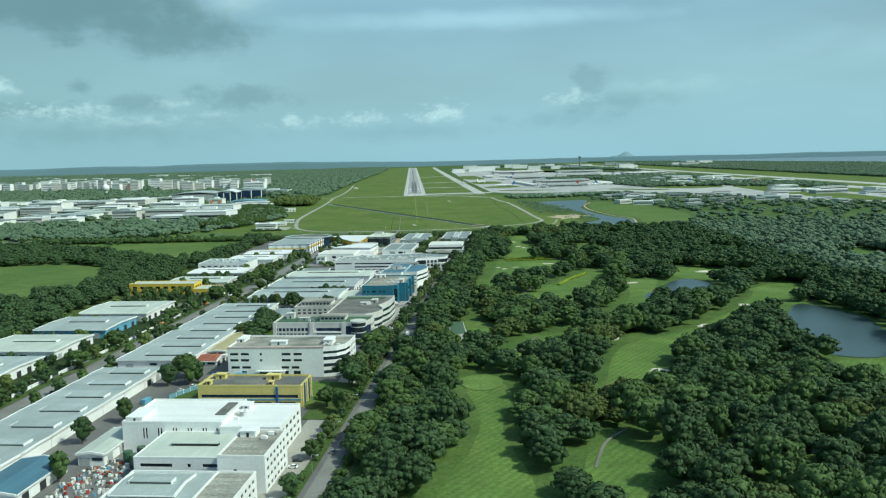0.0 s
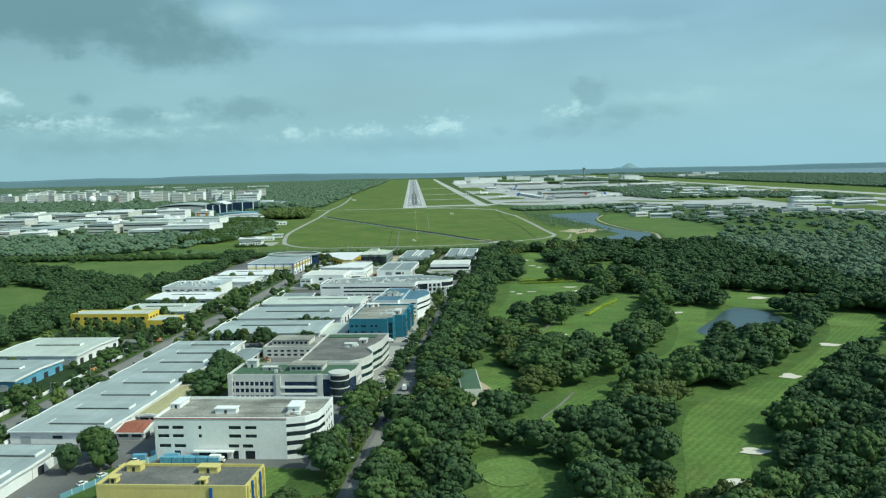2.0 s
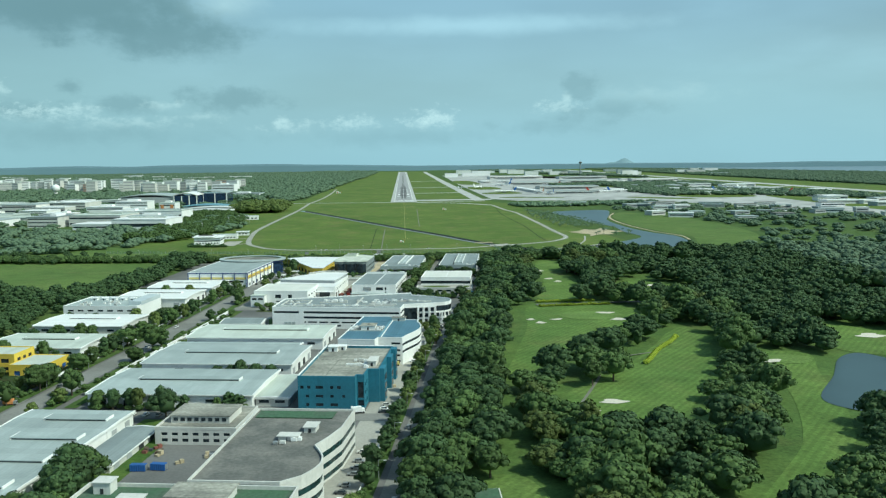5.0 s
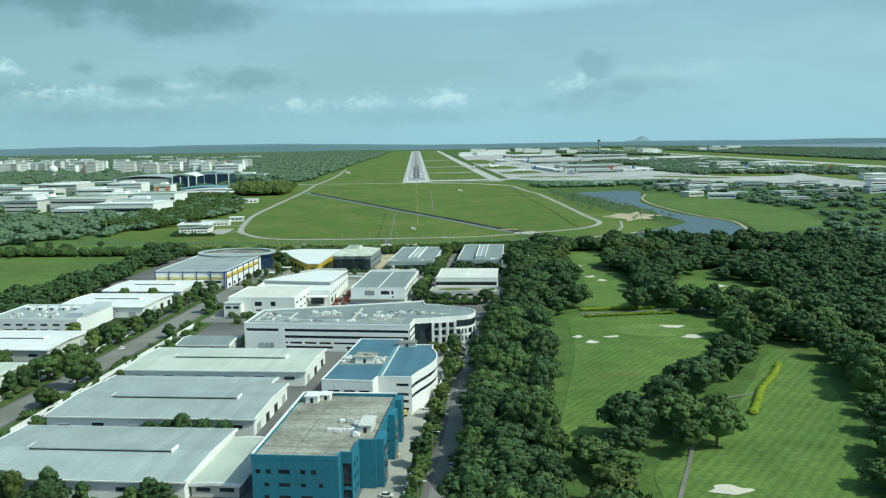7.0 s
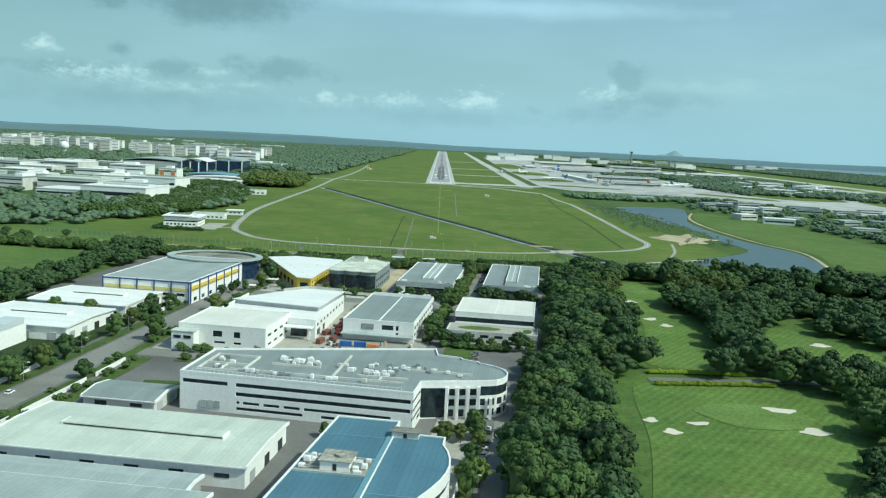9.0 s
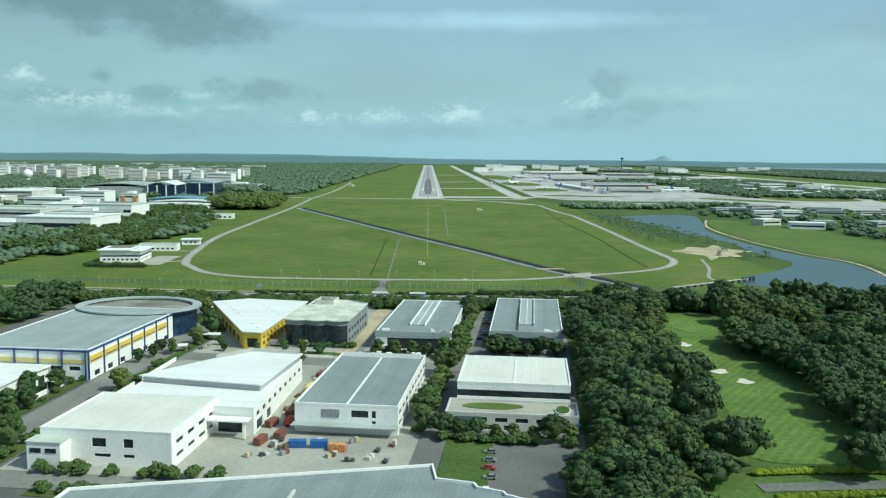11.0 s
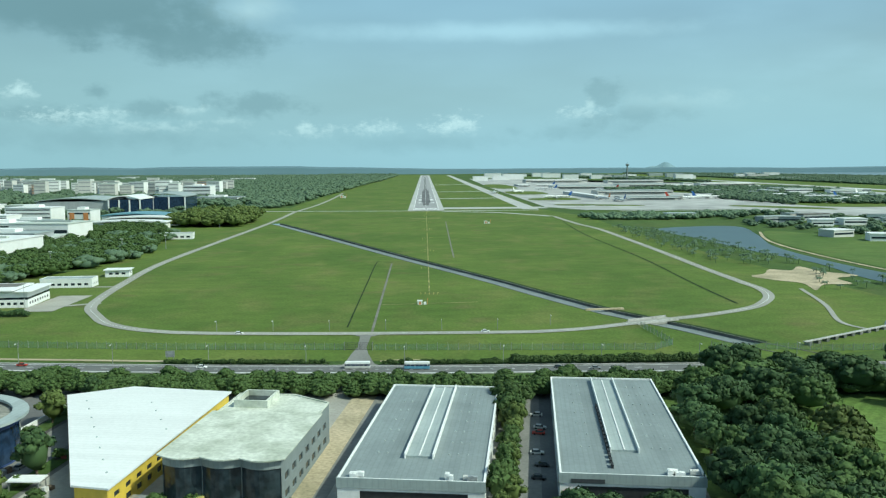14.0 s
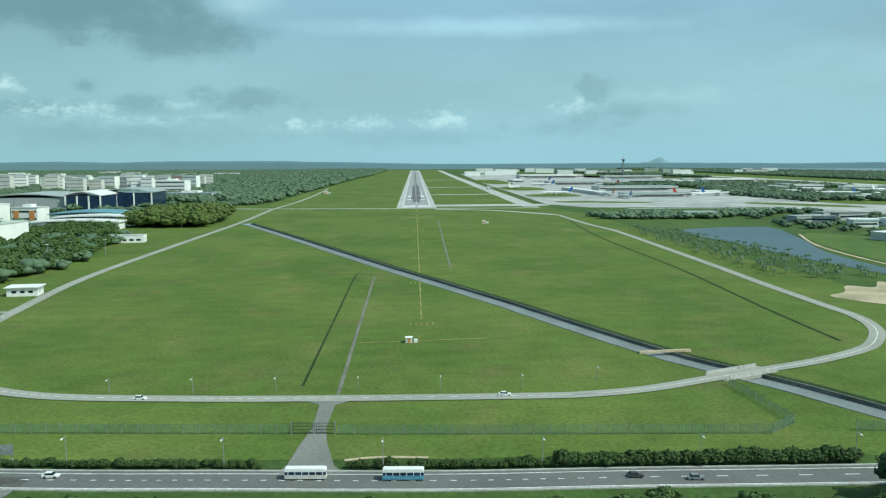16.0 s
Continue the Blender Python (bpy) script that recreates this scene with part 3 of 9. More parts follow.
bmesh.ops.recalc_face_normals(bm, faces=bm.faces[:])
tagged(new("storm_canal", mesh_of("storm_canal", bm, M_CANAL)), "straight concrete-lined storm canal crossing the airfield grass", kind="structure")
M_CANALW = surf("shallow silty canal bed", (0.225, 0.25, 0.245), (0.15, 0.17, 0.165), rough=0.55, broad=0.1, amount=0.6)
bm = ribbon_bm(CANAL, CANAL_W - 0.9, curved=False)
for v in bm.verts:
    v.co.z = ground_z(v.co.y) - 0.62
tagged(new("water", mesh_of("water", bm, M_CANALW)), "shallow pale grey silty water in the canal", kind="structure")

# dark strip: bank growth, with the far wall's shade painted into it
canal_edge = offset_line(CANAL[:-1], CANAL_W / 2 + 0.7) if offset_line(CANAL[:-1], 1)[2][1] > CANAL[2][1] else offset_line(CANAL[:-1], -CANAL_W / 2 - 0.7)
ribbon("verge", canal_edge, 2.6, M_DITCH, 0.12, "overgrown canal edge, darkened with painted wall shade", curved=False)

# airfield grass
airfield = [(-340, 1400), (-262, 1330), (-205, 1190), (-160, 1020), (-160, 920), (-190, 860), (-205, 800), (-190, 748), (-60, 739), (97, 736), (112, 742), (175, 760), (160, 900), (150, 1060), (150, 1300), (128, 1420), (118, 4300), (-110, 4300), (-150, 2200), (-150, 1480)]
canal_in_field = offset_line(CANAL[:-1], CANAL_W / 2) + offset_line(CANAL[:-1], -CANAL_W / 2)[::-1]
holed_sheet("airfield_grass", airfield, [canal_in_field], M_AIRFIELD, 0.05, "wide mown yellow-green airfield grass")

# runway with shoulders, rubber and painted marks
RX = 3.8
ribbon("runway", [(RX, 1412), (RX, 4250)], 38.5, M_TAXI, 0.08, "long pale runway with light concrete shoulders", curved=False)
ribbon("runway", [(RX, 1418), (RX, 4240)], 27.5, M_RUNWAY, 0.12, "grey asphalt runway surface", curved=False)
for dx, w, y0, y1 in ((0, 7.5, 1520, 2150), (-4.6, 2.2, 1600, 2050), (4.6, 2.2, 1590, 2080), (0, 4.0, 2150, 3700)):
    ribbon("tyre_mark_trim", [(RX + dx, y0), (RX + dx, y1)], w, M_RUBBER, 0.15 + 0.01 * abs(dx), "dark tyre rubber streak along the runway", curved=False)
bm = bmesh.new()
for k in range(8):
    for sgn in (-1, 1):
        x = RX + sgn * (1.6 + 1.45 * k)
        box(bm, x - 0.45, x + 0.45, 1428, 1458, 0.10, 0.17)
for k in range(60):
    box(bm, RX - 0.28, RX + 0.28, 1490 + k * 42, 1512 + k * 42, 0.10, 0.215)
for y, n in ((1580, 3), (1740, 2), (1820, 2), (1900, 1)):
    for k in range(n):
        for sgn in (-1, 1):
            x = RX + sgn * (6.4 + 1.7 * k)
            box(bm, x - 0.6, x + 0.6, y, y + 16, 0.10, 0.17)
for sgn in (-1, 1):
    box(bm, RX + sgn * 7.6 - 2.2, RX + sgn * 7.6 + 2.2, 1655, 1690, 0.10, 0.17)
    box(bm, RX + sgn * 13.4 - 0.35, RX + sgn * 13.4 + 0.35, 1420, 4230, 0.10, 0.17)
box(bm, RX - 14, RX + 14, 1420, 1422.5, 0.10, 0.17)
tagged(new("runway_paint_trim", mesh_of("runway_paint_trim", bm, M_PAINT)), "white runway threshold bars, centre dashes and edge lines", kind="structure")

for k, (pts, w) in enumerate((([(-205, 1414), (-130, 1409), (-16, 1404), (60, 1403), (122, 1408)], 6.5), ([(20, 1452), (75, 1454), (112, 1456), (135, 1458)], 34), ([(116, 1425), (114, 1800), (110, 2750), (108, 4200)], 17),
                              ([(22, 1712), (60, 1716), (112, 1728)], 14), ([(22, 2004), (60, 2010), (112, 2030)], 16), ([(22, 2500), (112, 2540)], 18), ([(135, 1462), (165, 1475), (200, 1486)], 14), ([(21, 1388), (76, 1362), (119, 1302)], 7.5))):
    ribbon("taxiway", pts, w, M_TAXI, 0.10 + 0.012 * k, "pale concrete taxiway crossing the grass")
# perimeter road, its loop and the gate road
PERIM = [(-132, 1412), (-127, 1240), (-128, 1070), (-128, 950), (-122, 880), (-114, 826), (-104, 803), (-92, 786), (-72, 775), (-42, 771.5), (-13, 770.5), (26, 770.5), (37, 771.4), (49, 774.6), (63, 781.2), (77.6, 788), (94, 796), (110.5, 807), (120, 818.5), (127, 832), (130.6, 848), (130.4, 868), (130.2, 912), (131.2, 977), (131.4, 1066), (130.8, 1147), (125.4, 1196), (121.7, 1272), (121, 1296)]
ribbon("road", PERIM, 4.0, M_PERIM, 0.20, "pale grey airfield perimeter road", curved=True)
bm = bmesh.new()
fine = smooth_line(PERIM, 10)
for i in range(0, len(fine) - 1):
    a, b = Vector(fine[i]), Vector(fine[i + 1])
    n = int((b - a).length / 4)
    for k in range(max(n, 1)):
        p = a.lerp(b, (k + 0.25) / max(n, 1))
        q = p + (b - a).normalized() * 1.5
        d = (b - a).normalized()
        s = Vector((-d.y, d.x)) * 0.1
        bm.faces.new([bm.verts.new((*(c), ground_z(c.y) + 0.245)) for c in (p - s, q - s, q + s, p + s)])
bmesh.ops.recalc_face_normals(bm, faces=bm.faces[:])
tagged(new("road_dash_trim", mesh_of("road_dash_trim", bm, M_PAINT)), "white centre dashes on the perimeter road", kind="structure")
sheet("gate_road", [(-18.6, 732.6), (-8.6, 732.3), (-10.4, 735.4), (-12.5, 745.5), (-13.4, 752.6), (-13.1, 766.0), (-10.6, 768.6), (-18.6, 768.8), (-16.1, 766.2), (-15.8, 752.7), (-16.7, 745.7), (-17.6, 735.8)], M_ROAD, 0.16, "short worn concrete gate road flaring to both roads", curved=False)
ribbon("track", [(-13.2, 773), (-13.6, 850), (-14, 940)], 0.8, M_TRACK, 0.13, "worn narrow concrete track through the grass")
ribbon("road", [(-131, 1409), (-127, 1560), (-130, 1760), (-137, 1960)], 4.0, M_PERIM, 0.14, "pale patrol road along the wood edge")
ribbon("ditch_trim", [(-21, 780), (-21.4, 868), (-21.6, 943), (-19, 946), (-14, 944)], 0.55, M_DITCH, 0.12, "dark overgrown ditch line in the grass")
ribbon("track", [(-12.8, 819.6), (2, 821.4), (20.5, 823.8)], 0.6, M_DRY, 0.15, "thin worn path past the marker hut", curved=False)
ribbon("track", [(19.8, 1236), (18, 1059), (17.2, 964)], 0.8, M_TRACK, 0.13, "worn narrow track in the grass")
ribbon("ditch_trim", [(109.5, 816), (110, 864), (113, 958), (111.5, 1100), (118, 1230)], 1.0, M_DITCH, 0.12, "dark drainage line along the grass")
for k in range(5):
    ribbon("approach_line_trim", [(RX, 850 + k * 95), (RX, 930 + k * 95)], 0.45, M_DRY, 0.11, "dry worn strip under the approach lights", curved=False)

# the expressway below the fence
HIGHWAY = [(-420, 772), (-260, 752), (-140, 739.5), (-60, 732.2), (-26, 730.4), (7, 728.9), (46, 729.0), (140, 727), (260, 716), (420, 690)]
ribbon("road", HIGHWAY, 6.8, M_ASPHALT, 0.10, "dual-lane grey asphalt road beside the airfield fence")
for off, m in ((-3.0, M_PAINT), (2.4, M_PAINT), (0.0, M_PAINT)):
    bm = bmesh.new()
    line = smooth_line(offset_line(HIGHWAY, off), 24)
    for i in range(0, len(line) - 1, 1 if off else 2):
        a, b = Vector(line[i]), Vector(line[i + 1])
        d = (b - a).normalized()
        s = Vector((-d.y, d.x)) * 0.11
        if not off:
            b = a.lerp(b, 0.6)
        bm.faces.new([bm.verts.new((*c, ground_z(c.y) + 0.14)) for c in (a - s, b - s, b + s, a + s)])
    bmesh.ops.recalc_face_normals(bm, faces=bm.faces[:])
    tagged(new("road_line_trim", mesh_of("road_line_trim", bm, m)), "white painted lane line", kind="structure")
for off in (-3.6, 3.6):
    bm = bmesh.new()
    line = smooth_line(offset_line(HIGHWAY, off))
    for a, b in zip(line, line[1:]):
        d = (Vector(b) - Vector(a)).normalized()
        s = Vector((-d.y, d.x)) * 0.2
        za, zb = ground_z(a[1]), ground_z(b[1])
        lo = [(a[0] + s.x, a[1] + s.y, za), (a[0] - s.x, a[1] - s.y, za), (b[0] - s.x, b[1] - s.y, zb), (b[0] + s.x, b[1] + s.y, zb)]
        hexa(bm, lo, [(x, y, z + 0.22) for x, y, z in lo])
    tagged(new("kerb", mesh_of("kerb", bm, M_KERB)), "pale concrete kerb along the road", kind="structure")
ribbon("verge", [(-200, 752), (-120, 745), (-60, 739.5)], 1.6, M_EARTH, 0.13, "bare earth strip along the road verge")
ribbon("pavement", [(-9, 737.5), (-4, 738.6), (4, 738.2)], 0.9, M_EARTH, 0.14, "worn bare earth beside the road")

# estate yards and roads
sheet("yard", [(-208, 100), (-40, 100), (-38, 560), (-38, 706), (-150, 712), (-210, 690)], M_YARD, 0.06, "stained concrete yards of the industrial estate", curved=False, world_frame=True)
EST_ROADS = [([(-149.2, 60), (-149.2, 720)], 7.4), ([(-45.2, 60), (-45.2, 520), (-47, 545)], 3.5), ([(-145, 396), (-48, 396)], 6.0), ([(-145, 545), (-50, 545)], 7), ([(-145, 628), (-40, 626)], 7.5), ([(-65.5, 630), (-65.5, 705)], 5.5),
             ([(-97, 630), (-97, 702)], 5.0), ([(-153, 404), (-208, 402)], 7)]
for k, (pts, w) in enumerate(EST_ROADS):
    ribbon("estate_road", pts, w, M_ROAD, 0.10 + 0.012 * k, "grey asphalt estate road", curved=False, frame_est=True)
for v0, v1, u0, u1 in ((-208, -158.5, 184, 398), (-208, -158.5, 408, 600), (-113.6, -101, 306, 392)):
    sheet("verge", [(v0, u0), (v1, u0), (v1, u1), (v0, u1)], M_HEDGE if v0 > -150 else M_DITCH, 0.085, "overgrown ground between plots", curved=False, world_frame=True)
sheet("yard", [(-140.5, 548), (-70, 548), (-70, 706), (-140.5, 706)], M_YARD2, 0.085, "pale concrete yards of the northern plots", curved=False, world_frame=True)
sheet("yard", [(-59, 170), (-50.9, 170), (-50.9, 540), (-59, 540)], M_YARD2, 0.085, "pale concrete forecourts beside the offices", curved=False, world_frame=True)
VERGES = [([(-49.5, 100), (-49.5, 510)], 2.4), ([(-41.2, 60), (-41.2, 560)], 2.6), ([(-155.2, 100), (-155.2, 700)], 3.0), ([(-142.9, 100), (-142.9, 700)], 3.0), ([(-137.5, 400), (-137.5, 540)], 3.4), ([(-56, 225), (-56, 262)], 10), ([(-105, 228), (-100, 262)], 10), ([(-130, 540), (-70, 540)], 2.5),
          ([(-128, 516), (-114, 518)], 12), ([(-68, 632), (-68, 704)], 2.2), ([(-60, 545), (-60, 575)], 9), ([(-110, 636), (-78, 634)], 3)]
for pts, w in VERGES:
    ribbon("verge", pts, w, M_GROUND, 0.2, "mown grass verge beside the estate road", curved=False, frame_est=True)
for v in (-157.6, -140.9):
    bm = bmesh.new()
    u = 110
    while u < 700:
        ln = random.uniform(14, 30)
        if abs(u - 396) > 26 and abs(u - 545) > 20 and abs(u - 628) > 20:
            x0, y0 = est_world(v, u)
            x1, y1 = est_world(v, u + ln - 4)
            d = (Vector((x1, y1)) - Vector((x0, y0))).normalized()
            s = Vector((-d.y, d.x)) * 0.12
            z0, z1 = ground_z(y0), ground_z(y1)
            lo = [(x0 + s.x, y0 + s.y, z0), (x0 - s.x, y0 - s.y, z0), (x1 - s.x, y1 - s.y, z1), (x1 + s.x, y1 + s.y, z1)]
            hexa(bm, lo, [(x, y, z + 1.1) for x, y, z in lo])
        u += ln
    tagged(new("boundary_wall", mesh_of("boundary_wall", bm, M_WHITE)), "low white plot wall along the estate road", kind="structure")

# golf course
wood_ring = [(-26, 60), (30, 40), (700, 60), (900, 500), (700, 735), (420, 683), (262, 708), (140, 720), (66, 722), (58, 700), (48, 640), (38, 560), (24, 512), (14, 440), (-4, 330), (-16, 250)]
sheet("woodland_floor", wood_ring, M_FLOOR, 0.04, "dark shaded woodland floor between fairways", curved=False)
FAIRWAYS = [
    [(-2, 130), (4, 178), (12, 201), (17, 227), (15, 258), (24, 268), (28, 247), (22, 217), (25, 177), (22, 130)],
    [(41, 198), (48, 204), (56, 201), (50, 177), (40, 165), (37, 184)],
    [(54, 240), (60, 262), (68, 288), (79, 308), (98, 320), (118, 339), (144, 370), (162, 398), (176, 424), (197, 432), (188, 404), (166, 375), (137, 349), (114, 321), (98, 301), (84, 284), (75, 262), (70, 244), (62, 238)],
    [(29, 288), (36, 304), (46, 320), (61, 335), (80, 358), (93, 377), (106, 410), (112, 438), (118, 458), (133, 456), (125, 432), (115, 399), (101, 369), (89, 357), (70, 339), (54, 319), (44, 300), (38, 288)],
    [(13, 318), (14, 354), (26, 358), (30, 336), (24, 318)],
    [(49, 421), (65, 438), (86, 470), (97, 490), (108, 502), (112, 485), (106, 470), (98, 446), (88, 425), (78, 405), (64, 388), (52, 380), (46, 394), (45, 410)],
    [(53, 541), (59, 551), (84, 552), (99, 540), (92, 511), (81, 490), (67, 473), (53, 453), (42, 440), (38, 429), (31, 432), (33, 442), (40, 470), (49, 508)],
    [(85, 700), (94, 692), (95, 676), (88, 660), (83, 648), (87, 640), (92, 628), (90, 610), (85, 590), (86, 568), (64, 568), (69, 595), (74, 620), (76, 645), (75, 660)],
    [(119, 623), (130, 608), (139, 589), (129, 566), (99, 567), (104, 590)],
    [(158, 500), (174, 492), (192, 470), (176, 448), (146, 460)],
    [(200, 575), (228, 570), (240, 550), (212, 540)],
    [(150, 676), (160, 683), (176, 676), (186, 664), (172, 650), (160, 664)],
    [(250, 520), (300, 540), (330, 520), (290, 490)],
    [(180, 250), (205, 300), (230, 310), (215, 255)],
    [(128, 262), (150, 275), (160, 250), (140, 225)],
]
sheet("lawn", [(-106.0, 241), (-96.0, 266.4), (-84, 264.6), (-58, 263.4), (-54, 256), (-53.5, 238), (-60, 236)], M_FAIRWAY, 0.10, "mown green lawn round the yellow factory", curved=False, world_frame=True)
sheet("pavement", [(-101.5, 636), (-96.6, 636), (-96.6, 704), (-101.5, 704)], M_EARTH, 0.24, "bare sandy parking strip between plots", curved=False, world_frame=True)
for k, ring in enumerate(FAIRWAYS):
    sheet("fairway", ring, M_FAIRWAY, 0.10 + 0.006 * k, "bright striped mown golf fairway")
GREENS = [(20, 262, 7, 9), (78, 528, 13, 9), (86, 680, 5, 8), (124, 449, 7, 6), (60, 386, 9, 6), (22, 330, 4, 6), (176, 412, 9, 8)]
M_GREEN = grass_mat("putting green", (0.125, 0.19, 0.05), (0.14, 0.205, 0.055), (0.17, 0.21, 0.07), 0.06, worn=0.2)
for x, y, a, b in GREENS:
    sheet("putting_green", [(x + a * math.cos(k) * (1 + 0.12 * math.sin(3 * k)), y + b * math.sin(k)) for k in np.linspace(0, 6.283, 10)[:-1]], M_GREEN, 0.23, "smooth pale green putting surface")
LAKES = [[(112, 405), (120, 392), (132, 389), (152, 408), (157, 433), (151, 454), (140, 449), (127, 428)], [(140, 287), (158, 277), (178, 310), (186, 345), (175, 374), (157, 348), (147, 322)], [(215, 350), (250, 380), (262, 350), (235, 320)]]
for ring in LAKES:
    sheet("water", ring, M_WATER, 0.21, "still grey-blue golf course pond")
BUNKERS = [(57, 408, 3.6, 1.7), (49, 400, 2.4, 1.5), (54, 385, 2.6, 1.6), (55.4, 515, 1.9, 1.5), (63, 521, 2.3, 1.5), (85.3, 533, 3.4, 2.4), (87.5, 519, 3.2, 2.0), (52.6, 522, 1.6, 1.5), (81.5, 618, 2.0, 1.9), (78.6, 627, 2.2, 2.2), (78.2, 656, 2.0, 2.2), (117, 447, 3.4, 2.4), (168, 480, 5, 3),
           (67, 250, 3.6, 2.2), (78.6, 269, 3.4, 1.9), (117, 334, 3.2, 2.6), (150, 375, 3.6, 2.4), (125, 600, 3, 2), (180, 466, 4, 2.4), (162, 670, 4, 3), (214, 556, 5, 3)]
for x, y, a, b in BUNKERS:
    ph = random.uniform(0, 6)
    sheet("bunker", [(x + a * math.cos(k) * (1 + 0.30 * math.sin(3 * k + ph)), y + b * math.sin(k) * (1 + 0.34 * math.cos(2 * k + ph))) for k in np.linspace(0, 6.283, 15)[:-1]], M_SAND, 0.26, "pale sand golf bunker")
sheet("pavement", [(17.5, 345), (21, 338), (23, 330), (23.5, 318), (15, 313), (13.5, 317), (18, 320), (19, 332)], M_EARTH, 0.27, "bare tan ground beside the practice shelter")
GOLF_PATHS = [[(26, 284), (34, 300), (41, 312), (47, 324)], [(46, 402), (58, 430), (66, 452), (84, 462)], [(40, 188), (46, 204), (54, 214)], [(103, 592), (101, 578), (98, 566)]]
ribbon("storm_drain", [(60, 554.5), (96, 557), (125, 559.5), (180, 565)], 3.4, M_CANAL, 0.16, "shallow stone-lined drain between golf hedges")
for pts in GOLF_PATHS:
    ribbon("path", pts, 0.8, M_TRACK, 0.28, "narrow pale golf cart path")

# big pond by the airfield, with its spit of sand
POND = [(178, 1150), (238, 1165), (226, 1090), (204, 1010), (200, 930), (206, 870), (216, 832), (204, 764), (176, 752), (138, 760), (142, 782), (168, 806), (188, 836), (186, 880), (190, 930), (182, 985), (178, 1050), (172, 1105)]
sheet("water", POND, M_WATER, 0.14, "curving grey-blue pond beside the airfield")
sheet("bank", [(141, 884), (150, 892), (158, 906), (166, 902), (176, 916), (178, 898), (187, 884), (174, 876), (172, 860), (160, 858), (150, 844), (153, 862), (146, 872)], M_EARTH, 0.18, "bare orange sandy ground by the pond")
sheet("open_field", [(214, 770), (226, 830), (216, 880), (212, 960), (220, 1050), (250, 1120), (290, 1010), (290, 880), (262, 790)], M_FIELD, 0.10, "bright open grass bank beyond the pond")
ribbon("track", [(205, 764), (220, 832), (211, 880), (207, 960), (214, 1040), (236, 1110)], 2.0, M_EARTH, 0.2, "pale earth track along the pond bank")
ribbon("track", [(146, 848), (138, 812), (128, 782), (130, 770)], 1.6, M_PERIM, 0.2, "pale track to the pond weir")
FIELDS = [[(-310, 575), (-230, 592), (-192, 520), (-205, 440), (-300, 430)], [(-440, 805), (-330, 800), (-215, 812), (-168, 782), (-146, 738), (-142, 660), (-165, 592), (-215, 635), (-300, 690), (-430, 740)], [(-470, 640), (-360, 655), (-340, 600), (-440, 560)]]
for ring in FIELDS:
    sheet("open_field", ring, M_FIELD, 0.10, "open bright green grass field")

# distance: aprons, the second runway, sea and ridges coloured with haze
sheet("apron", [(138, 1470), (170, 1405), (334, 1395), (446, 1225), (519, 1030), (640, 880), (715, 880), (715, 2500), (440, 2700), (300, 3300), (150, 3300), (136, 2200)], M_APRON, 0.06, "wide pale concrete airport apron", curved=False)
for k, ring in enumerate(([(150, 1640), (210, 1650), (205, 1720), (150, 1700)], [(145, 1860), (200, 1870), (195, 2000), (145, 2000)], [(142, 2200), (190, 2200), (186, 2500), (142, 2500)], [(160, 1500), (240, 1478), (250, 1500), (170, 1530)], [(540, 1080), (600, 1010), (612, 1400), (560, 1450)], [(640, 1000), (690, 1000), (690, 2300), (640, 2300)], [(420, 1900), (540, 1900), (540, 2300), (420, 2300)],
                          [(440, 1440), (540, 1440), (540, 1560), (440, 1580)], [(350, 1450), (420, 1380), (425, 1420), (360, 1480)])):
    sheet("airfield_grass", ring, M_AIRFIELD, 0.10 + 0.004 * k, "grass island between taxiways")
ribbon("taxiway", [(200, 1380), (330, 1372), (440, 1195), (520, 1000)], 8, M_TAXI, 0.15, "pale service road along the apron edge")
ribbon("taxiway", [(722, 880), (722, 4200)], 20, M_TAXI, 0.14, "pale taxiway beside the second runway", curved=False)
sheet("airfield_grass", [(734, 860), (950, 860), (950, 4400), (734, 4400)], M_AIRFIELD, 0.08, "grass strip of the second runway", curved=False)
ribbon("runway", [(800, 900), (800, 4300)], 34, M_TAXI, 0.16, "distant parallel runway", curved=False)
for y in (1250, 1800, 2400):
    ribbon("taxiway", [(722, y), (800, y + 60)], 18, M_TAXI, 0.18 + y * 0.00001, "taxiway linking the second runway", curved=False)
M_SEA = water_mat("sea water", (0.16, 0.22, 0.25))
sheet("water", [(1150, 4960), (1420, 3900), (1640, 2900), (2600, 2300), (5200, 1800), (5200, 4960)], M_SEA, 0.12, "far pale sea beyond the airport", curved=False)
# blue-grey base colours carry the distance haze of ridge and hill
M_RIDGE = surf("wooded ridge with painted haze", (0.125, 0.195, 0.225), (0.11, 0.175, 0.205), rough=1.0, broad=0.004, amount=0.25, fine=0.004, grain=0.05, bump=0)
M_HILL = surf("far hill with painted haze", (0.27, 0.385, 0.43), (0.25, 0.36, 0.40), rough=1.0, broad=0.004, amount=0.3, fine=0.004, grain=0.04, bump=0)


def ridge(name, x0, x1, y, base, rough, seed, label):
    bm = bmesh.new()
    prev = None
    n = 160
    for i in range(n + 1):
        x = x0 + (x1 - x0) * i / n
        h = base * (0.75 + rough * noise.fractal((x * 0.002 + seed, seed, 0), 1.0, 2.0, 4))
        edge = min(i, n - i) / (n * 0.12)
        h = max(3, h * min(1, edge)) * (1.5 if x < -400 else 1.0 + 0.5 * max(0.0, -x / 400))
        yy = y - 0.00004 * x * x
        q = [bm.verts.new((x, yy, -1)), bm.verts.new((x, yy + 20, h * 0.8)), bm.verts.new((x, yy + 60, h))]
        if prev:
            for k in range(2):
                bm.faces.new((prev[k], q[k], q[k + 1], prev[k + 1]))
        prev = q
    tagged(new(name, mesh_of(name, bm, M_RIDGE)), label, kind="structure")


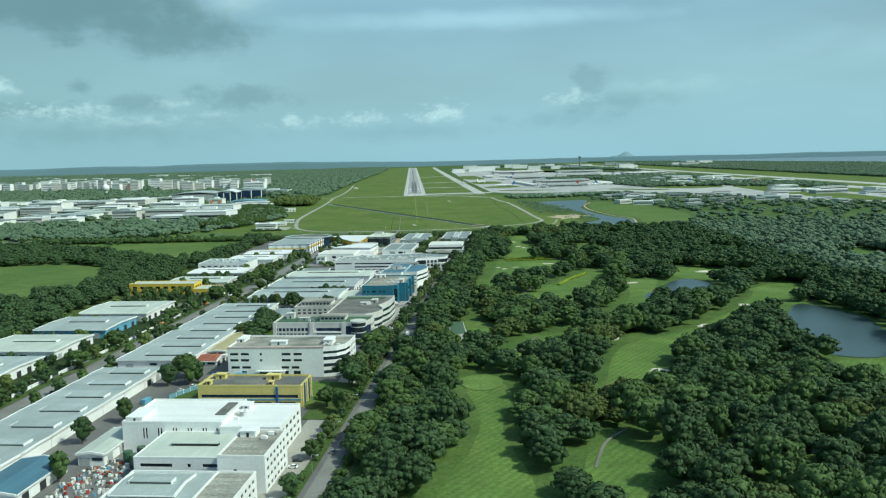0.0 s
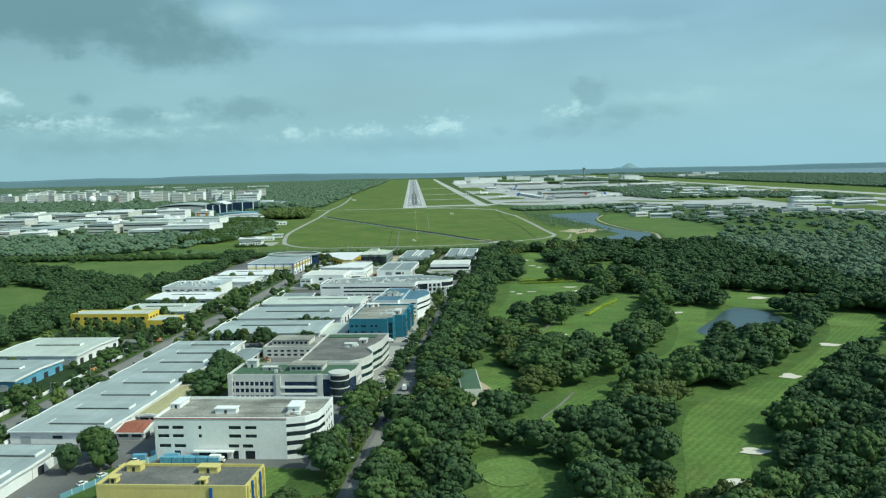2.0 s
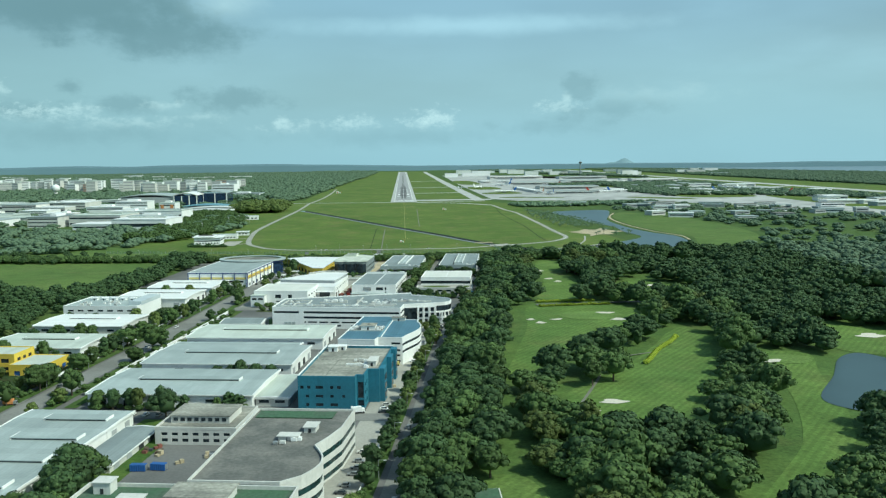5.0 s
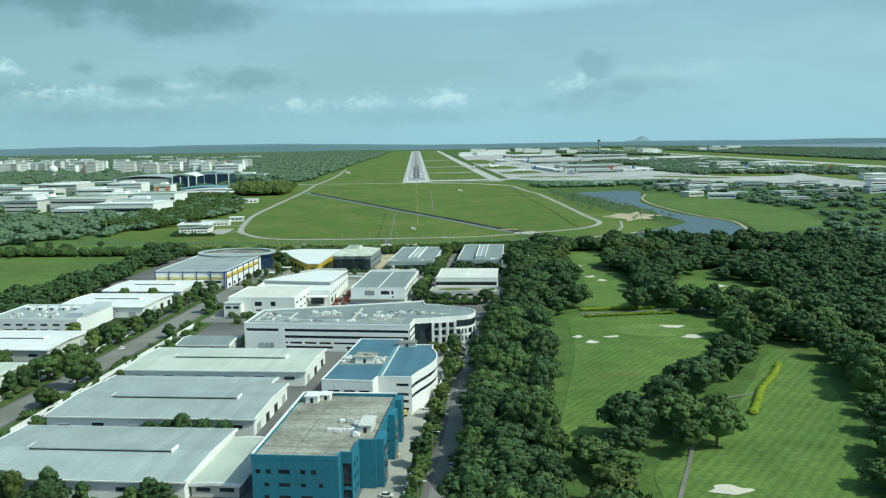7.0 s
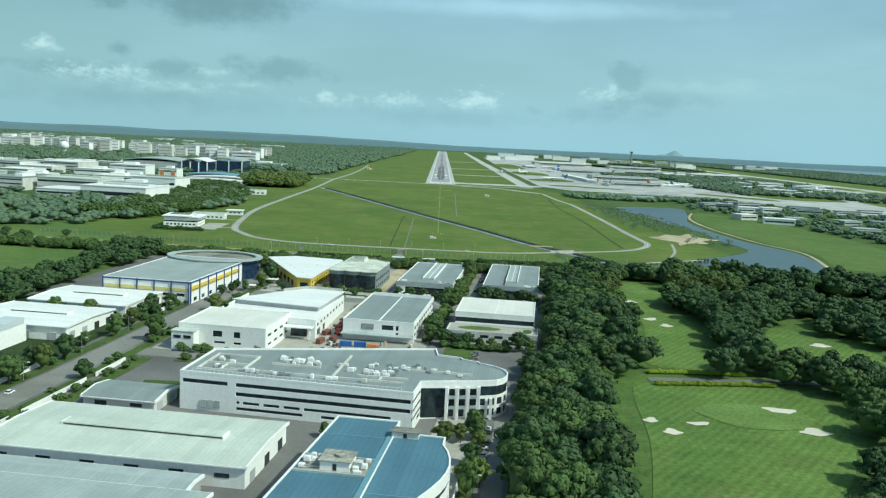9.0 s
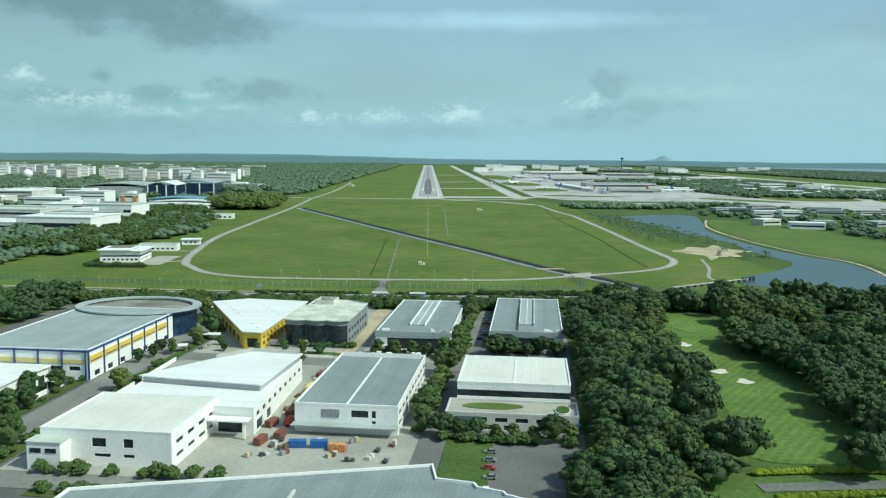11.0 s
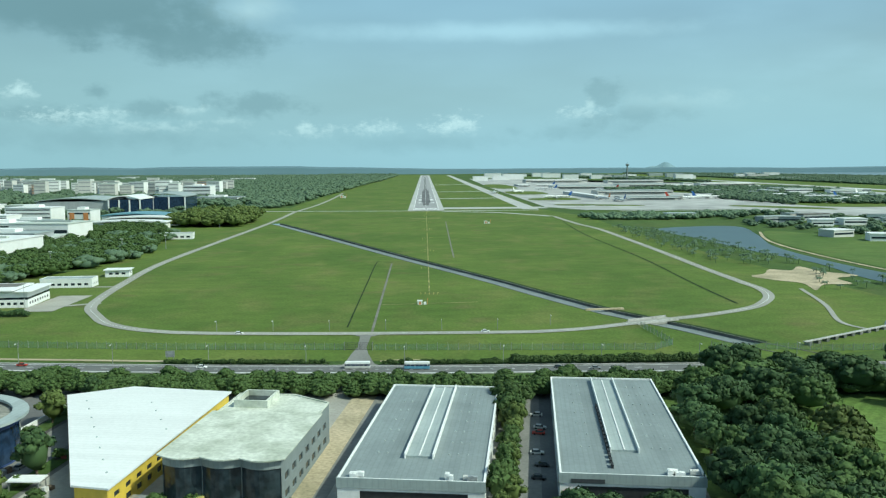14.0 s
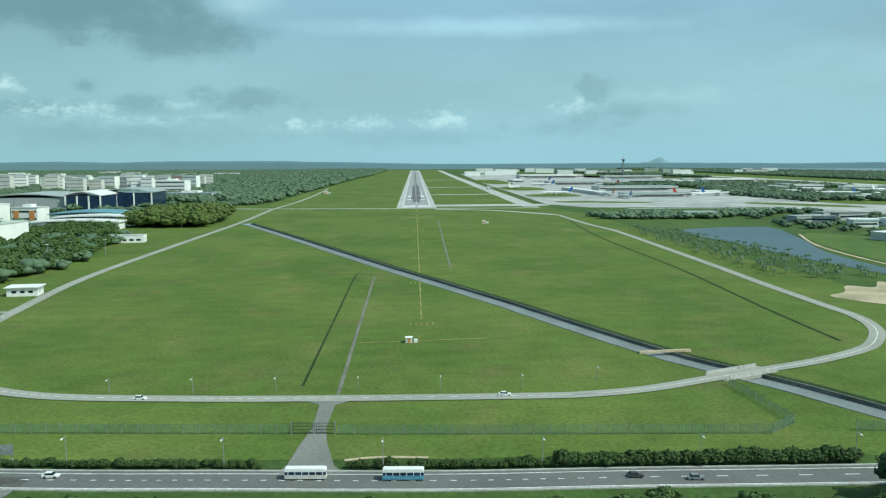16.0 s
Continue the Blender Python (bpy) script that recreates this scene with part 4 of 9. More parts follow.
ridge("backdrop", -4200, 4200, 4700, 36, 0.12, 1.7, "low wooded skyline with haze painted into its colour")
bm = bmesh.new()
prev = None
for i in range(41):
    x = 1075 + i * 7
    s = i / 40
    h = 24 + 34 * math.exp(-((s - 0.52) / 0.16) ** 2) + 9 * math.exp(-((s - 0.25) / 0.12) ** 2) + 3 * noise.noise((x * 0.02, 0, 0))
    q = [bm.verts.new((x, 4720, 0)), bm.verts.new((x, 4740, h * 0.9 * min(1, 6 * s, 6 * (1 - s)) + 1))]
    if prev:
        bm.faces.new((prev[0], q[0], q[1], prev[1]))
    prev = q
tagged(new("backdrop", mesh_of("backdrop", bm, M_HILL)), "horizon hill with blue haze painted into its colour", kind="structure")


# ---- buildings ----
def shrink(pts, d):
    """The ring pushed inwards by d, with mitred corners (counter-clockwise)."""
    out = []
    n = len(pts)
    for i in range(n):
        a, b, c = Vector(pts[i - 1]), Vector(pts[i]), Vector(pts[(i + 1) % n])
        e, f = (b - a).normalized(), (c - b).normalized()
        ne, nf = Vector((-e.y, e.x)), Vector((-f.y, f.x))
        m = (ne + nf)
        m = m / max(m.dot(ne), 0.3)
        out.append((b.x + m.x * d, b.y + m.y * d))
    return out


def spread(n, length, share=0.6, margin=1.0):
    """n equal openings along a wall."""
    pitch = (length - 2 * margin) / n
    return [(margin + pitch * (k + 0.5 - share / 2), margin + pitch * (k + 0.5 + share / 2)) for k in range(n)]


DEPTH = 0.26


FOOTPRINTS = []


def block(name, m, pts, h, label, wall, roof, specs=None, group="", parapet=0.5, pane=None, category="building", window_name="window", copings=None, sink=0.6):
    """A flat-roofed building on a counter-clockwise footprint. specs: for an edge (or all, key None), rows of openings: (z0, z1, columns), where
    columns are (from, to) along the edge, or None for a ribbon window along it."""
    pane = pane or M_GLASS
    specs = specs or {}
    b = thing(name, m, label, category, group)
    FOOTPRINTS.append([(m @ Vector((x, y, 0)))[:2] for x, y in pts])
    core = shrink(pts, DEPTH)
    part("core", prismed(core, -sink, h), M_SHADE if wall is None else wall, b)
    bm = bmesh.new()
    n = len(pts)
    windows = []
    for i in range(n):
        p, q = Vector(pts[i]), Vector(pts[(i + 1) % n])
        cp, cq = Vector(core[i]), Vector(core[(i + 1) % n])
        length = (q - p).length
        d = (q - p) / length
        inn = Vector((-d.y, d.x)) * DEPTH

        def slab(a, c, z0, z1):
            if z1 - z0 < 0.01 or c - a < 0.01:
                return
            oa, oc = p + d * a, p + d * c
            ia = cp if a <= 0 else oa + inn
            ic = cq if c >= length else oc + inn
            skip = ["s2"]
            if a <= 0:
                skip.append("s3")
            if c >= length:
                skip.append("s1")
            hexa(bm, [(*oa, z0), (*oc, z0), (*ic, z0), (*ia, z0)], [(*oa, z1), (*oc, z1), (*ic, z1), (*ia, z1)], skip)

        z = -sink
        for z0, z1, cols in specs.get(i, specs.get(None, ())):
            slab(0, length, z, z0)
            if cols is None:
                cols = [(0.0, length)]
            elif cols == -1:
                cols = spread(1, length, 0.74, 0.05)
            elif isinstance(cols, int):
                cols = spread(cols, length)
            x = 0.0
            for a, c in cols:
                slab(x, a, z0, z1)
                windows.append((p + d * a + inn * 0.62, p + d * c + inn * 0.62, inn, z0, z1))
                x = c
            slab(x, length, z0, z1)
            z = z1
        slab(0, length, z, h)
    bmesh.ops.remove_doubles(bm, verts=bm.verts[:], dist=0.002)
    part("wall", bm, wall, b)
    for a, c, inn, z0, z1 in windows:
        w = bmesh.new()
        e = a + inn * 0.5
        f = c + inn * 0.5
        hexa(w, [(*a, z0), (*c, z0), (*f, z0), (*e, z0)], [(*a, z1), (*c, z1), (*f, z1), (*e, z1)])
        if (c - a).length > 1.6:
            t = (c - a).normalized()
            k = max(1, int((c - a).length / 1.5))
            for s in range(1, k):
                o = a.lerp(c, s / k)
                g = inn * -0.12
                hexa(w, [(*(o - t * 0.05 + g), z0), (*(o + t * 0.05 + g), z0), (*(o + t * 0.05), z0), (*(o - t * 0.05), z0)], [(*(o - t * 0.05 + g), z1), (*(o + t * 0.05 + g), z1), (*(o + t * 0.05), z1), (*(o - t * 0.05), z1)])
        part(window_name, w, pane, b)
    part("roof", prismed(shrink(pts, DEPTH + 0.002), h + 0.004, h + 0.1), roof, b)
    if parapet:
        bm = bmesh.new()
        outer = shrink(pts, -0.04)
        for i in range(n):
            j = (i + 1) % n
            hexa(bm, [(*outer[i], h), (*outer[j], h), (*core[j], h), (*core[i], h)], [(*outer[i], h + parapet), (*outer[j], h + parapet), (*core[j], h + parapet), (*core[i], h + parapet)], ("s1", "s3"))
        part("parapet", bm, copings or wall, b)
    return b


def rect(v0, v1, u0, u1):
    """A footprint about its own middle, and that middle."""
    a, b = (v1 - v0) / 2, (u1 - u0) / 2
    return [(-a, -b), (a, -b), (a, b), (-a, b)], ((v0 + v1) / 2, (u0 + u1) / 2)


def roof_unit(b, x, y, z, w, d, h, mat, name="roof_unit"):
    """A plant box on a roof: casing, lid and grille."""
    bm = bmesh.new()
    box(bm, x - w / 2, x + w / 2, y - d / 2, y + d / 2, z, z + h)
    box(bm, x - w / 2 - 0.06, x + w / 2 + 0.06, y - d / 2 - 0.06, y + d / 2 + 0.06, z + h + 0.003, z + h + 0.12)
    return part(name, bm, mat, b)


def condensers(b, x0, x1, y0, y1, z, n, seed):
    """Rows of air-conditioning condensers and ducts."""
    rnd = random.Random(seed)
    for k in range(n):
        x, y = rnd.uniform(x0, x1), rnd.uniform(y0, y1)
        w, d, h = rnd.uniform(0.6, 1.4), rnd.uniform(0.5, 1.0), rnd.uniform(0.4, 0.9)
        bm = boxed(x - w / 2, x + w / 2, y - d / 2, y + d / 2, z + 0.12, z + 0.12 + h)
        tube(bm, x, y, z + 0.12 + h, z + 0.2 + h, min(w, d) * 0.36, n=10)
        for sx in (-1, 1):
            box(bm, x + sx * w * 0.4 - 0.05, x + sx * w * 0.4 + 0.05, y - d * 0.4, y + d * 0.4, z, z + 0.12)
        part("condenser", bm, rnd.choice((M_WHITE, M_WHITE, M_STEEL, M_OFFWHITE)), b)


def head_house(b, x, y, z, w, d, h, wall, roof=None):
    """A stair head on a roof, with door and eaves."""
    bm = boxed(x - w / 2, x + w / 2, y - d / 2, y + d / 2, z, z + h)
    hh = part("stair_head", bm, wall, b)
    part("eaves_slab", boxed(x - w / 2 - 0.25, x + w / 2 + 0.25, y - d / 2 - 0.25, y + d / 2 + 0.25, z + h + 0.003, z + h + 0.16), roof or wall, hh)
    part("door", boxed(x - 0.3, x + 0.3, y - d / 2 - 0.05, y - d / 2 - 0.003, z + 0.05, z + min(1.1, h * 0.8)), M_SHADE, hh)


def shed(name, v0, v1, u0, u1, h, label, roof, wall, ridge="v", rise=0.9, monitors=1, group="estate sheds", openings=True, lift=0.0, length=(0.14, 0.84), category="warehouse", canopy=False, vent=0.75):
    """A low-pitched metal shed. ridge: the way its ridge runs; monitors: raised vents along the ridge."""
    pts, mid = rect(v0, v1, u0, u1)
    b = thing(name, est_pose(*mid, lift=lift), label, category, group)
    FOOTPRINTS.append([est_world(v, u) for v, u in ((v0, u0), (v1, u0), (v1, u1), (v0, u1))])
    a, d = (v1 - v0) / 2, (u1 - u0) / 2
    if ridge == "u":
        to = lambda x, y: (-y, x)
        a, d = d, a
    else:
        to = lambda x, y: (x, y)
    bm = bmesh.new()
    lo = [bm.verts.new((*to(x, y), -0.6)) for x, y in ((-a, -d), (a, -d), (a, d), (-a, d))]
    hi = [bm.verts.new((*to(x, y), h)) for x, y in ((-a, -d), (a, -d), (a, d), (-a, d))]
    g = [bm.verts.new((*to(-a, 0), h + rise)), bm.verts.new((*to(a, 0), h + rise))]
    for f in ((lo[0], lo[1], hi[1], hi[0]), (lo[2], lo[3], hi[3], hi[2]), (lo[1], lo[2], hi[2], g[1], hi[1]), (lo[3], lo[0], hi[0], g[0], hi[3])):
        bm.faces.new(f)
    bmesh.ops.recalc_face_normals(bm, faces=bm.faces[:])
    part("wall", bm, wall, b)
    o = 0.35
    slope = rise / d
    for sgn in (-1, 1):
        bm = bmesh.new()
        pts4 = [(-a - o, sgn * (d + o), h - slope * o), (a + o, sgn * (d + o), h - slope * o), (a + o, 0, h + rise), (-a - o, 0, h + rise)]
        lo = [(*to(x, y), z + 0.02) for x, y, z in pts4]
        hexa(bm, lo, [(x, y, z + 0.16) for x, y, z in lo])
        bmesh.ops.recalc_face_normals(bm, faces=bm.faces[:])
        part("roof", bm, roof, b)
        g = bmesh.new()
        lo = [(*to(x, y), h - slope * o - 0.12) for x, y in ((-a - o, sgn * (d + o)), (a + o, sgn * (d + o)), (a + o, sgn * (d + o + 0.22)), (-a - o, sgn * (d + o + 0.22)))]
        hexa(g, lo, [(x, y, z + 0.24) for x, y, z in lo])
        bmesh.ops.recalc_face_normals(g, faces=g.faces[:])
        part("gutter", g, M_WHITE, b)
    # roof vents: a raised lid over a solid louvre box, the gap's shade painted on it
    for k in range(monitors):
        off = (k - (monitors - 1) / 2) * d * 0.9
        x0, x1 = -a + 2 * a * length[0], -a + 2 * a * length[1]
        base = h + rise - abs(off) * slope
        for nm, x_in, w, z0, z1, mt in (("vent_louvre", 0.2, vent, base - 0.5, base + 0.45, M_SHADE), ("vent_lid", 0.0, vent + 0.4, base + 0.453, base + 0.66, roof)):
            bm = bmesh.new()
            lo = [(*to(x, y), z0) for x, y in ((x0 + x_in, off - w), (x1 - x_in, off - w), (x1 - x_in, off + w), (x0 + x_in, off + w))]
            hexa(bm, lo, [(x, y, z1) for x, y, z in lo])
            part(nm, bm, mt, b)
        for x in (x0, x1):
            bm = bmesh.new()
            lo = [(*to(xx, y), base - 0.5) for xx, y in ((x - 0.12, off - vent - 0.42), (x + 0.12, off - vent - 0.42), (x + 0.12, off + vent + 0.42), (x - 0.12, off + vent + 0.42))]
            hexa(bm, lo, [(xx, y, base + 0.7) for xx, y, z in lo])
            part("vent_end", bm, M_WHITE, b)
    # white edge trim over both gables
    for x in (-a - o - 0.02, a + o + 0.02):
        for sgn in (-1, 1):
            bm = bmesh.new()
            ends = [(x, sgn * (d + o), h - slope * o), (x, 0, h + rise)]
            lo = [(*to(ends[0][0] - 0.16, ends[0][1]), ends[0][2] - 0.25), (*to(ends[0][0] + 0.16, ends[0][1]), ends[0][2] - 0.25), (*to(ends[1][0] + 0.16, ends[1][1]), ends[1][2] - 0.25), (*to(ends[1][0] - 0.16, ends[1][1]), ends[1][2] - 0.25)]
            hexa(bm, lo, [(xx, y, z + 0.55) for xx, y, z in lo])
            bmesh.ops.recalc_face_normals(bm, faces=bm.faces[:])
            part("gable_trim", bm, M_WHITE, b)
    if openings:
        # doors and high windows on the gable and long walls, standing in shallow frames
        A, D = (v1 - v0) / 2, (u1 - u0) / 2
        rnd = random.Random(int(v0 * 7 + u0))
        n = max(2, int(2 * A / 7))
        for k in range(n):
            x = -A + 2 * A * (k + 0.5) / n
            w = 1.3
            tall = rnd.random() < 0.45
            z0, z1 = (0.05, 2.0) if tall and h > 2.5 else (h * 0.45, h * 0.45 + 0.8)
            bm = boxed(x - w, x + w, -D - 0.09, -D - 0.004, z0, z1)
            fr = boxed(x - w - 0.12, x + w + 0.12, -D - 0.16, -D - 0.094, z1 + 0.004, z1 + 0.16)
            part("shutter" if tall else "window", bm, M_GREYWALL if tall and rnd.random() < 0.4 else M_GLASS, b)
            part("hood", fr, M_WHITE, b)
        n = max(2, int(2 * D / 6))
        for k in range(n):
            y = -D + 2 * D * (k + 0.5) / n
            bm = boxed(A + 0.004, A + 0.09, y - 1.2, y + 1.2, 0.1, min(2.1, h * 0.7))
            # most doors take near-black, the painted shade of an open bay
            part("loading_door", bm, M_SHADE if rnd.random() < 0.6 else M_GREYWALL, b)
        if canopy:
            part("canopy", boxed(A + 0.004, A + 2.6, -D + 1, D - 1, min(2.3, h * 0.78), min(2.3, h * 0.78) + 0.15), roof, b)
    return b


M_R_YELL = surf("faded yellow metal roofing", (0.42, 0.38, 0.20), (0.33, 0.31, 0.18), rough=0.7, amount=0.5, ribs=("X", 0.9), rib_depth=0.04)
# long sheds of the middle row
for v0, v1, u0, u1, h in ((-133.5, -89, 402, 428, 3.6), (-133, -87, 434, 459, 3.8), (-133, -85.5, 470, 492, 3.9)):
    shed("long_shed", v0, v1, u0, u1, h, "long pale metal-roofed industrial shed with a ridge vent", M_R_PALE if u0 < 460 else M_R_CREAM, M_WHITE, rise=0.5, length=(0.2, 0.84), vent=1.1)
shed("lean_shed", -134, -92, 461, 467.5, 2.8, "low pale lean-to between two long sheds", M_R_PALE, M_GREYWALL, rise=0.3, monitors=0, openings=False)
shed("side_annex", -88.6, -80, 404, 426, 2.4, "low cream flat annex beside a long shed", M_R_CREAM, M_OFFWHITE, ridge="u", rise=0.25, monitors=0)
shed("store_shed", -132, -116.5, 501, 512, 2.6, "small grey metal store shed", M_R_GREY, M_OFFWHITE, rise=0.7, monitors=0)
# terraced factory rows with a vent over each bay
for v0, v1, u0, n, pitch in ((-140, -114.5, 279, 8, 13.6), (-139.5, -119.5, 162, 8, 13.3)):
    for k in range(n):
        shed("terrace_factory", v0, v1, u0 + k * pitch + 0.1, u0 + (k + 1) * pitch - 0.1, 3.3, "pale metal-roofed bay of a long factory terrace", M_R_PALE, M_WHITE, rise=0.16, group="factory terrace bays", openings=k == 0 or k == n - 1, length=(0.3, 0.9), vent=1.5)
shed("side_annex", -113.8, -107.5, 296, 326, 2.4, "low flat yellowish annex along the factory terrace", M_R_YELL, M_OFFWHITE, ridge="u", rise=0.3, monitors=0)
shed("site_hut", -113, -106, 282, 292, 2.2, "small red-roofed building by the factory", M_R_TILE, M_OFFWHITE, rise=0.9, monitors=0)
shed("side_annex", -112.5, -105, 356, 380, 1.8, "low grey-roofed lean-to beside the terrace", M_R_GREY, M_OFFWHITE, ridge="u", rise=0.3, monitors=0)

# sheds west of the estate road
for v0, v1, u0, u1, h, rf, wl_ in ((-200, -170, 190, 214, 3.6, M_R_WHITE, M_WHITE), (-202, -170, 222, 246, 3.4, M_R_PALE, M_LTBLUE), (-202, -170, 254, 284, 3.4, M_R_PALE, M_WHITE), (-202, -170, 291, 319, 3.6, M_R_CREAM, M_WHITE), (-200, -169.5, 328, 356, 3.6, M_R_PALE, M_LTBLUE), (-200, -168, 363, 394, 3.6, M_R_CREAM, M_WHITE),
                                 (-197, -163, 454, 476, 3.6, M_R_CREAM, M_WHITE), (-200, -166, 490, 513, 3.6, M_R_WHITE, M_OFFWHITE), (-196, -164.5, 548, 573, 3.8, M_R_WHITE, M_WHITE), (-194, -163, 577, 601, 3.8, M_R_WHITE, M_WHITE)):
    shed("factory_shed", v0, v1, u0, u1, h, "white-walled industrial shed with a low vented metal roof", rf, wl_, rise=0.5, vent=1.0, group="western sheds", length=(0.25, 0.8))
pts, mid = rect(-206, -174.5, 522, 546)
tower = block("plant_tower", est_pose(*mid), pts, 5.0, "white three-storey plant building with rooftop units", M_WHITE, M_R_PALE, {0: [(1.2, 1.9, 7), (3.0, 3.7, 7)]}, parapet=0.4)
for k in range(5):
    head_house(tower, -10 + k * 4.2, 4, 5.1, 2.4, 2.2, 0.9, M_WHITE)
condensers(tower, -12, 8, -10, -2, 5.1, 16, 3)
part("stair_tower", boxed(10.6, 15.9, -8.0, 11.0, 5.104, 6.6), M_LTGREY, tower)
# yellow workshops west
pts, mid = rect(-211, -174.5, 436, 447)
block("yellow_workshop", est_pose(*mid), pts, 5.4, "three-storey yellow workshop building with dark windows", M_SUNYELLOW, M_R_CREAM, {0: [(0.6, 1.7, 8), (3.0, 4.3, 8)], 1: [(3.0, 4.3, 3)]}, parapet=0.4)
pts, mid = rect(-174, -162.5, 432, 446)
block("workshop_annex", est_pose(*mid), pts, 3.2, "lower yellow and blue workshop wing", M_SUNYELLOW, M_R_CREAM, {0: [(0.1, 1.5, 3)], 1: [(0.1, 1.5, 3)]}, pane=M_BLUE, parapet=0.3)

# southern office and factory blocks
pts, mid = rect(-84.5, -65, 158, 174)
b = block("flatted_factory", est_pose(*mid), pts, 5.0, "white factory block with a pale blue-grey roof", M_WHITE, M_R_PALE, {None: [(1.0, 2.0, 5), (3.2, 4.2, 5)]})
shed("side_annex", -83, -70, 161, 171.5, 0.4, "dark roof vent frame on a factory roof", M_R_PALE, M_WHITE, rise=0.5, monitors=1, openings=False, lift=5.1, group="roof frames")
pts, mid = rect(-64.8, -56.5, 156, 172)
block("office_wing", est_pose(*mid), pts, 6.2, "white three-storey office wing with dark windows", M_WHITE, M_R_CONC, {None: [(0.6, 1.5, 3), (2.6, 3.5, 3), (4.6, 5.5, 3)], 1: [(0.6, 1.5, 6), (2.6, 3.5, 6), (4.6, 5.5, 6)]})
pts, mid = rect(-88, -66.2, 181.5, 199)
b = block("flatted_factory", est_pose(*mid), pts, 5.4, "white factory block with a flat pale green roof", M_WHITE, M_R_CREAM, {0: [(0.8, 1.5, [(1.5, 6), (7.5, 13), (16, 20)]), (3.3, 4.1, [(1.5, 9), (12.5, 13.3), (16, 20)])]}, parapet=0.25)
part("vent_louvre", boxed(-5, 6, -1.2, 0.2, 5.5, 6.1), M_SHADE, b)
part("vent_lid", boxed(-5.2, 6.2, -1.4, 0.4, 6.103, 6.25), M_R_CREAM, b)
pts, mid = rect(-66, -55.5, 175, 192)
b = block("office_wing", est_pose(*mid), pts, 8.6, "white four-storey office wing with dark banded windows", M_WHITE, M_R_CONC, {1: [(0.6, 1.6, 6), (2.7, 3.7, 6), (4.8, 5.8, 6), (6.8, 7.8, 6)], 0: [(2.7, 3.7, [(3.5, 4.3)]), (4.8, 5.8, [(3.5, 4.3)])]})
head_house(b, -2.5, 5.6, 8.7, 3.6, 3.4, 1.5, M_WHITE)
condensers(b, 0, 4, 2, 7, 8.7, 4, 5)
pts, mid = rect(-99.0, -73.6, 199, 218)
b = block("factory_hall", est_pose(*mid), pts, 8.2, "white factory hall with tall narrow dark windows", M_WHITE, M_R_WHITE, {0: [(4.0, 7.0, [(x + d, x + d + 0.4) for x in (5.2, 9.0, 12.8, 16.6, 20.4, 23.9) for d in (0, 0.75)])], 1: [(1.8, 5.6, 4)]}, parapet=0.6)
part("roof_hatch", boxed(8.6, 11.2, -3, 7, 8.3, 8.6), M_R_DARK, b)
head_house(b, -10.2, -4, 8.3, 4.0, 8, 1.0, M_WHITE)
pts, mid = rect(-73.5, -58.5, 197, 216)
b = block("factory_hall", est_pose(*mid), pts, 7.6, "white factory hall with tall dark windows and a vaulted porch", M_WHITE, M_R_WHITE, {0: [(3.6, 6.6, [(6.6, 7.0), (7.4, 7.8), (8.2, 8.6)])], 1: [(0.8, 1.9, 5), (3.2, 4.3, 5), (5.6, 6.7, 5)]}, parapet=0.6)
head_house(b, -5.6, 6.5, 7.7, 2.0, 3.4, 1.3, M_WHITE)
condensers(b, -7.0, -4.4, -4, 4.0, 7.7, 9, 8)
# yellow block with blue stripe
pts, mid = rect(-94.5, -63.8, 236.5, 248.5)
b = block("yellow_factory", est_pose(*mid), pts, 6.4, "yellow factory block with blue stripe and dark roof", M_YELLOW, M_R_DARK, {0: [(0.5, 1.7, [(2, 8), (9, 15), (16, 22), (24, 29)]), (3.0, 4.0, [(1.0, 29.8)])], 1: [(1.6, 2.6, 4), (4.2, 5.2, 4)]}, pane=M_GLASS_BLUE, parapet=0.7)
part("blue_band", boxed(-15.42, 15.42, -6.12, -6.045, 2.25, 2.75), M_LTBLUE, b)
for k in range(5):
    y = -5 + 2.5 * k
    part("fin", boxed(15.45, 15.75, y - 0.3, y + 0.3, 0, 6.8), M_BLUE if k % 2 else M_YELLOW, b)
part("signboard_stripe", boxed(8.0, 8.6, -6.3, -6.05, 0.4, 6.6), M_BLUE, b)
head_house(b, -11.5, 3.5, 6.5, 3.0, 2.2, 1.5, M_YELLOW)
head_house(b, -12.8, -3.2, 6.5, 1.4, 1.8, 1.2, M_YELLOW)
head_house(b, 4.8, 2.8, 6.5, 4.0, 2.0, 1.4, M_YELLOW)
head_house(b, 6.0, -3.6, 6.5, 1.2, 1.6, 1.1, M_YELLOW)
# long white four-storey block
W4R = [(x, y) for x, y in ((-19.4, -9.0), (12.8, -9.0), (17.0, -7.6), (19.4, -4.4), (20.0, 0.0), (20.0, 9.0), (-19.4, 9.0))]
rows_w4 = [(3.0, 3.9, [(1.0, 3.9), (4.7, 7.6), (18.0, 20.6), (21.4, 24.0)]), (5.6, 6.5, [(0.8, 3.6), (4.4, 7.2), (10.8, 11.6), (18.2, 21.2), (22.2, 25.0)]), (7.8, 8.7, [(0.8, 3.6), (4.4, 7.2), (10.8, 11.6), (18.2, 21.2), (22.2, 25.0)])]
end_rows = [(1.2, 2.4, None), (3.6, 4.8, None), (6.0, 7.2, None), (8.3, 9.2, None)]
f = thing("plot_fence", est_pose(-101.4, 256.0, -22.4), "pale turquoise sheet fence beside the lawn", "fence")
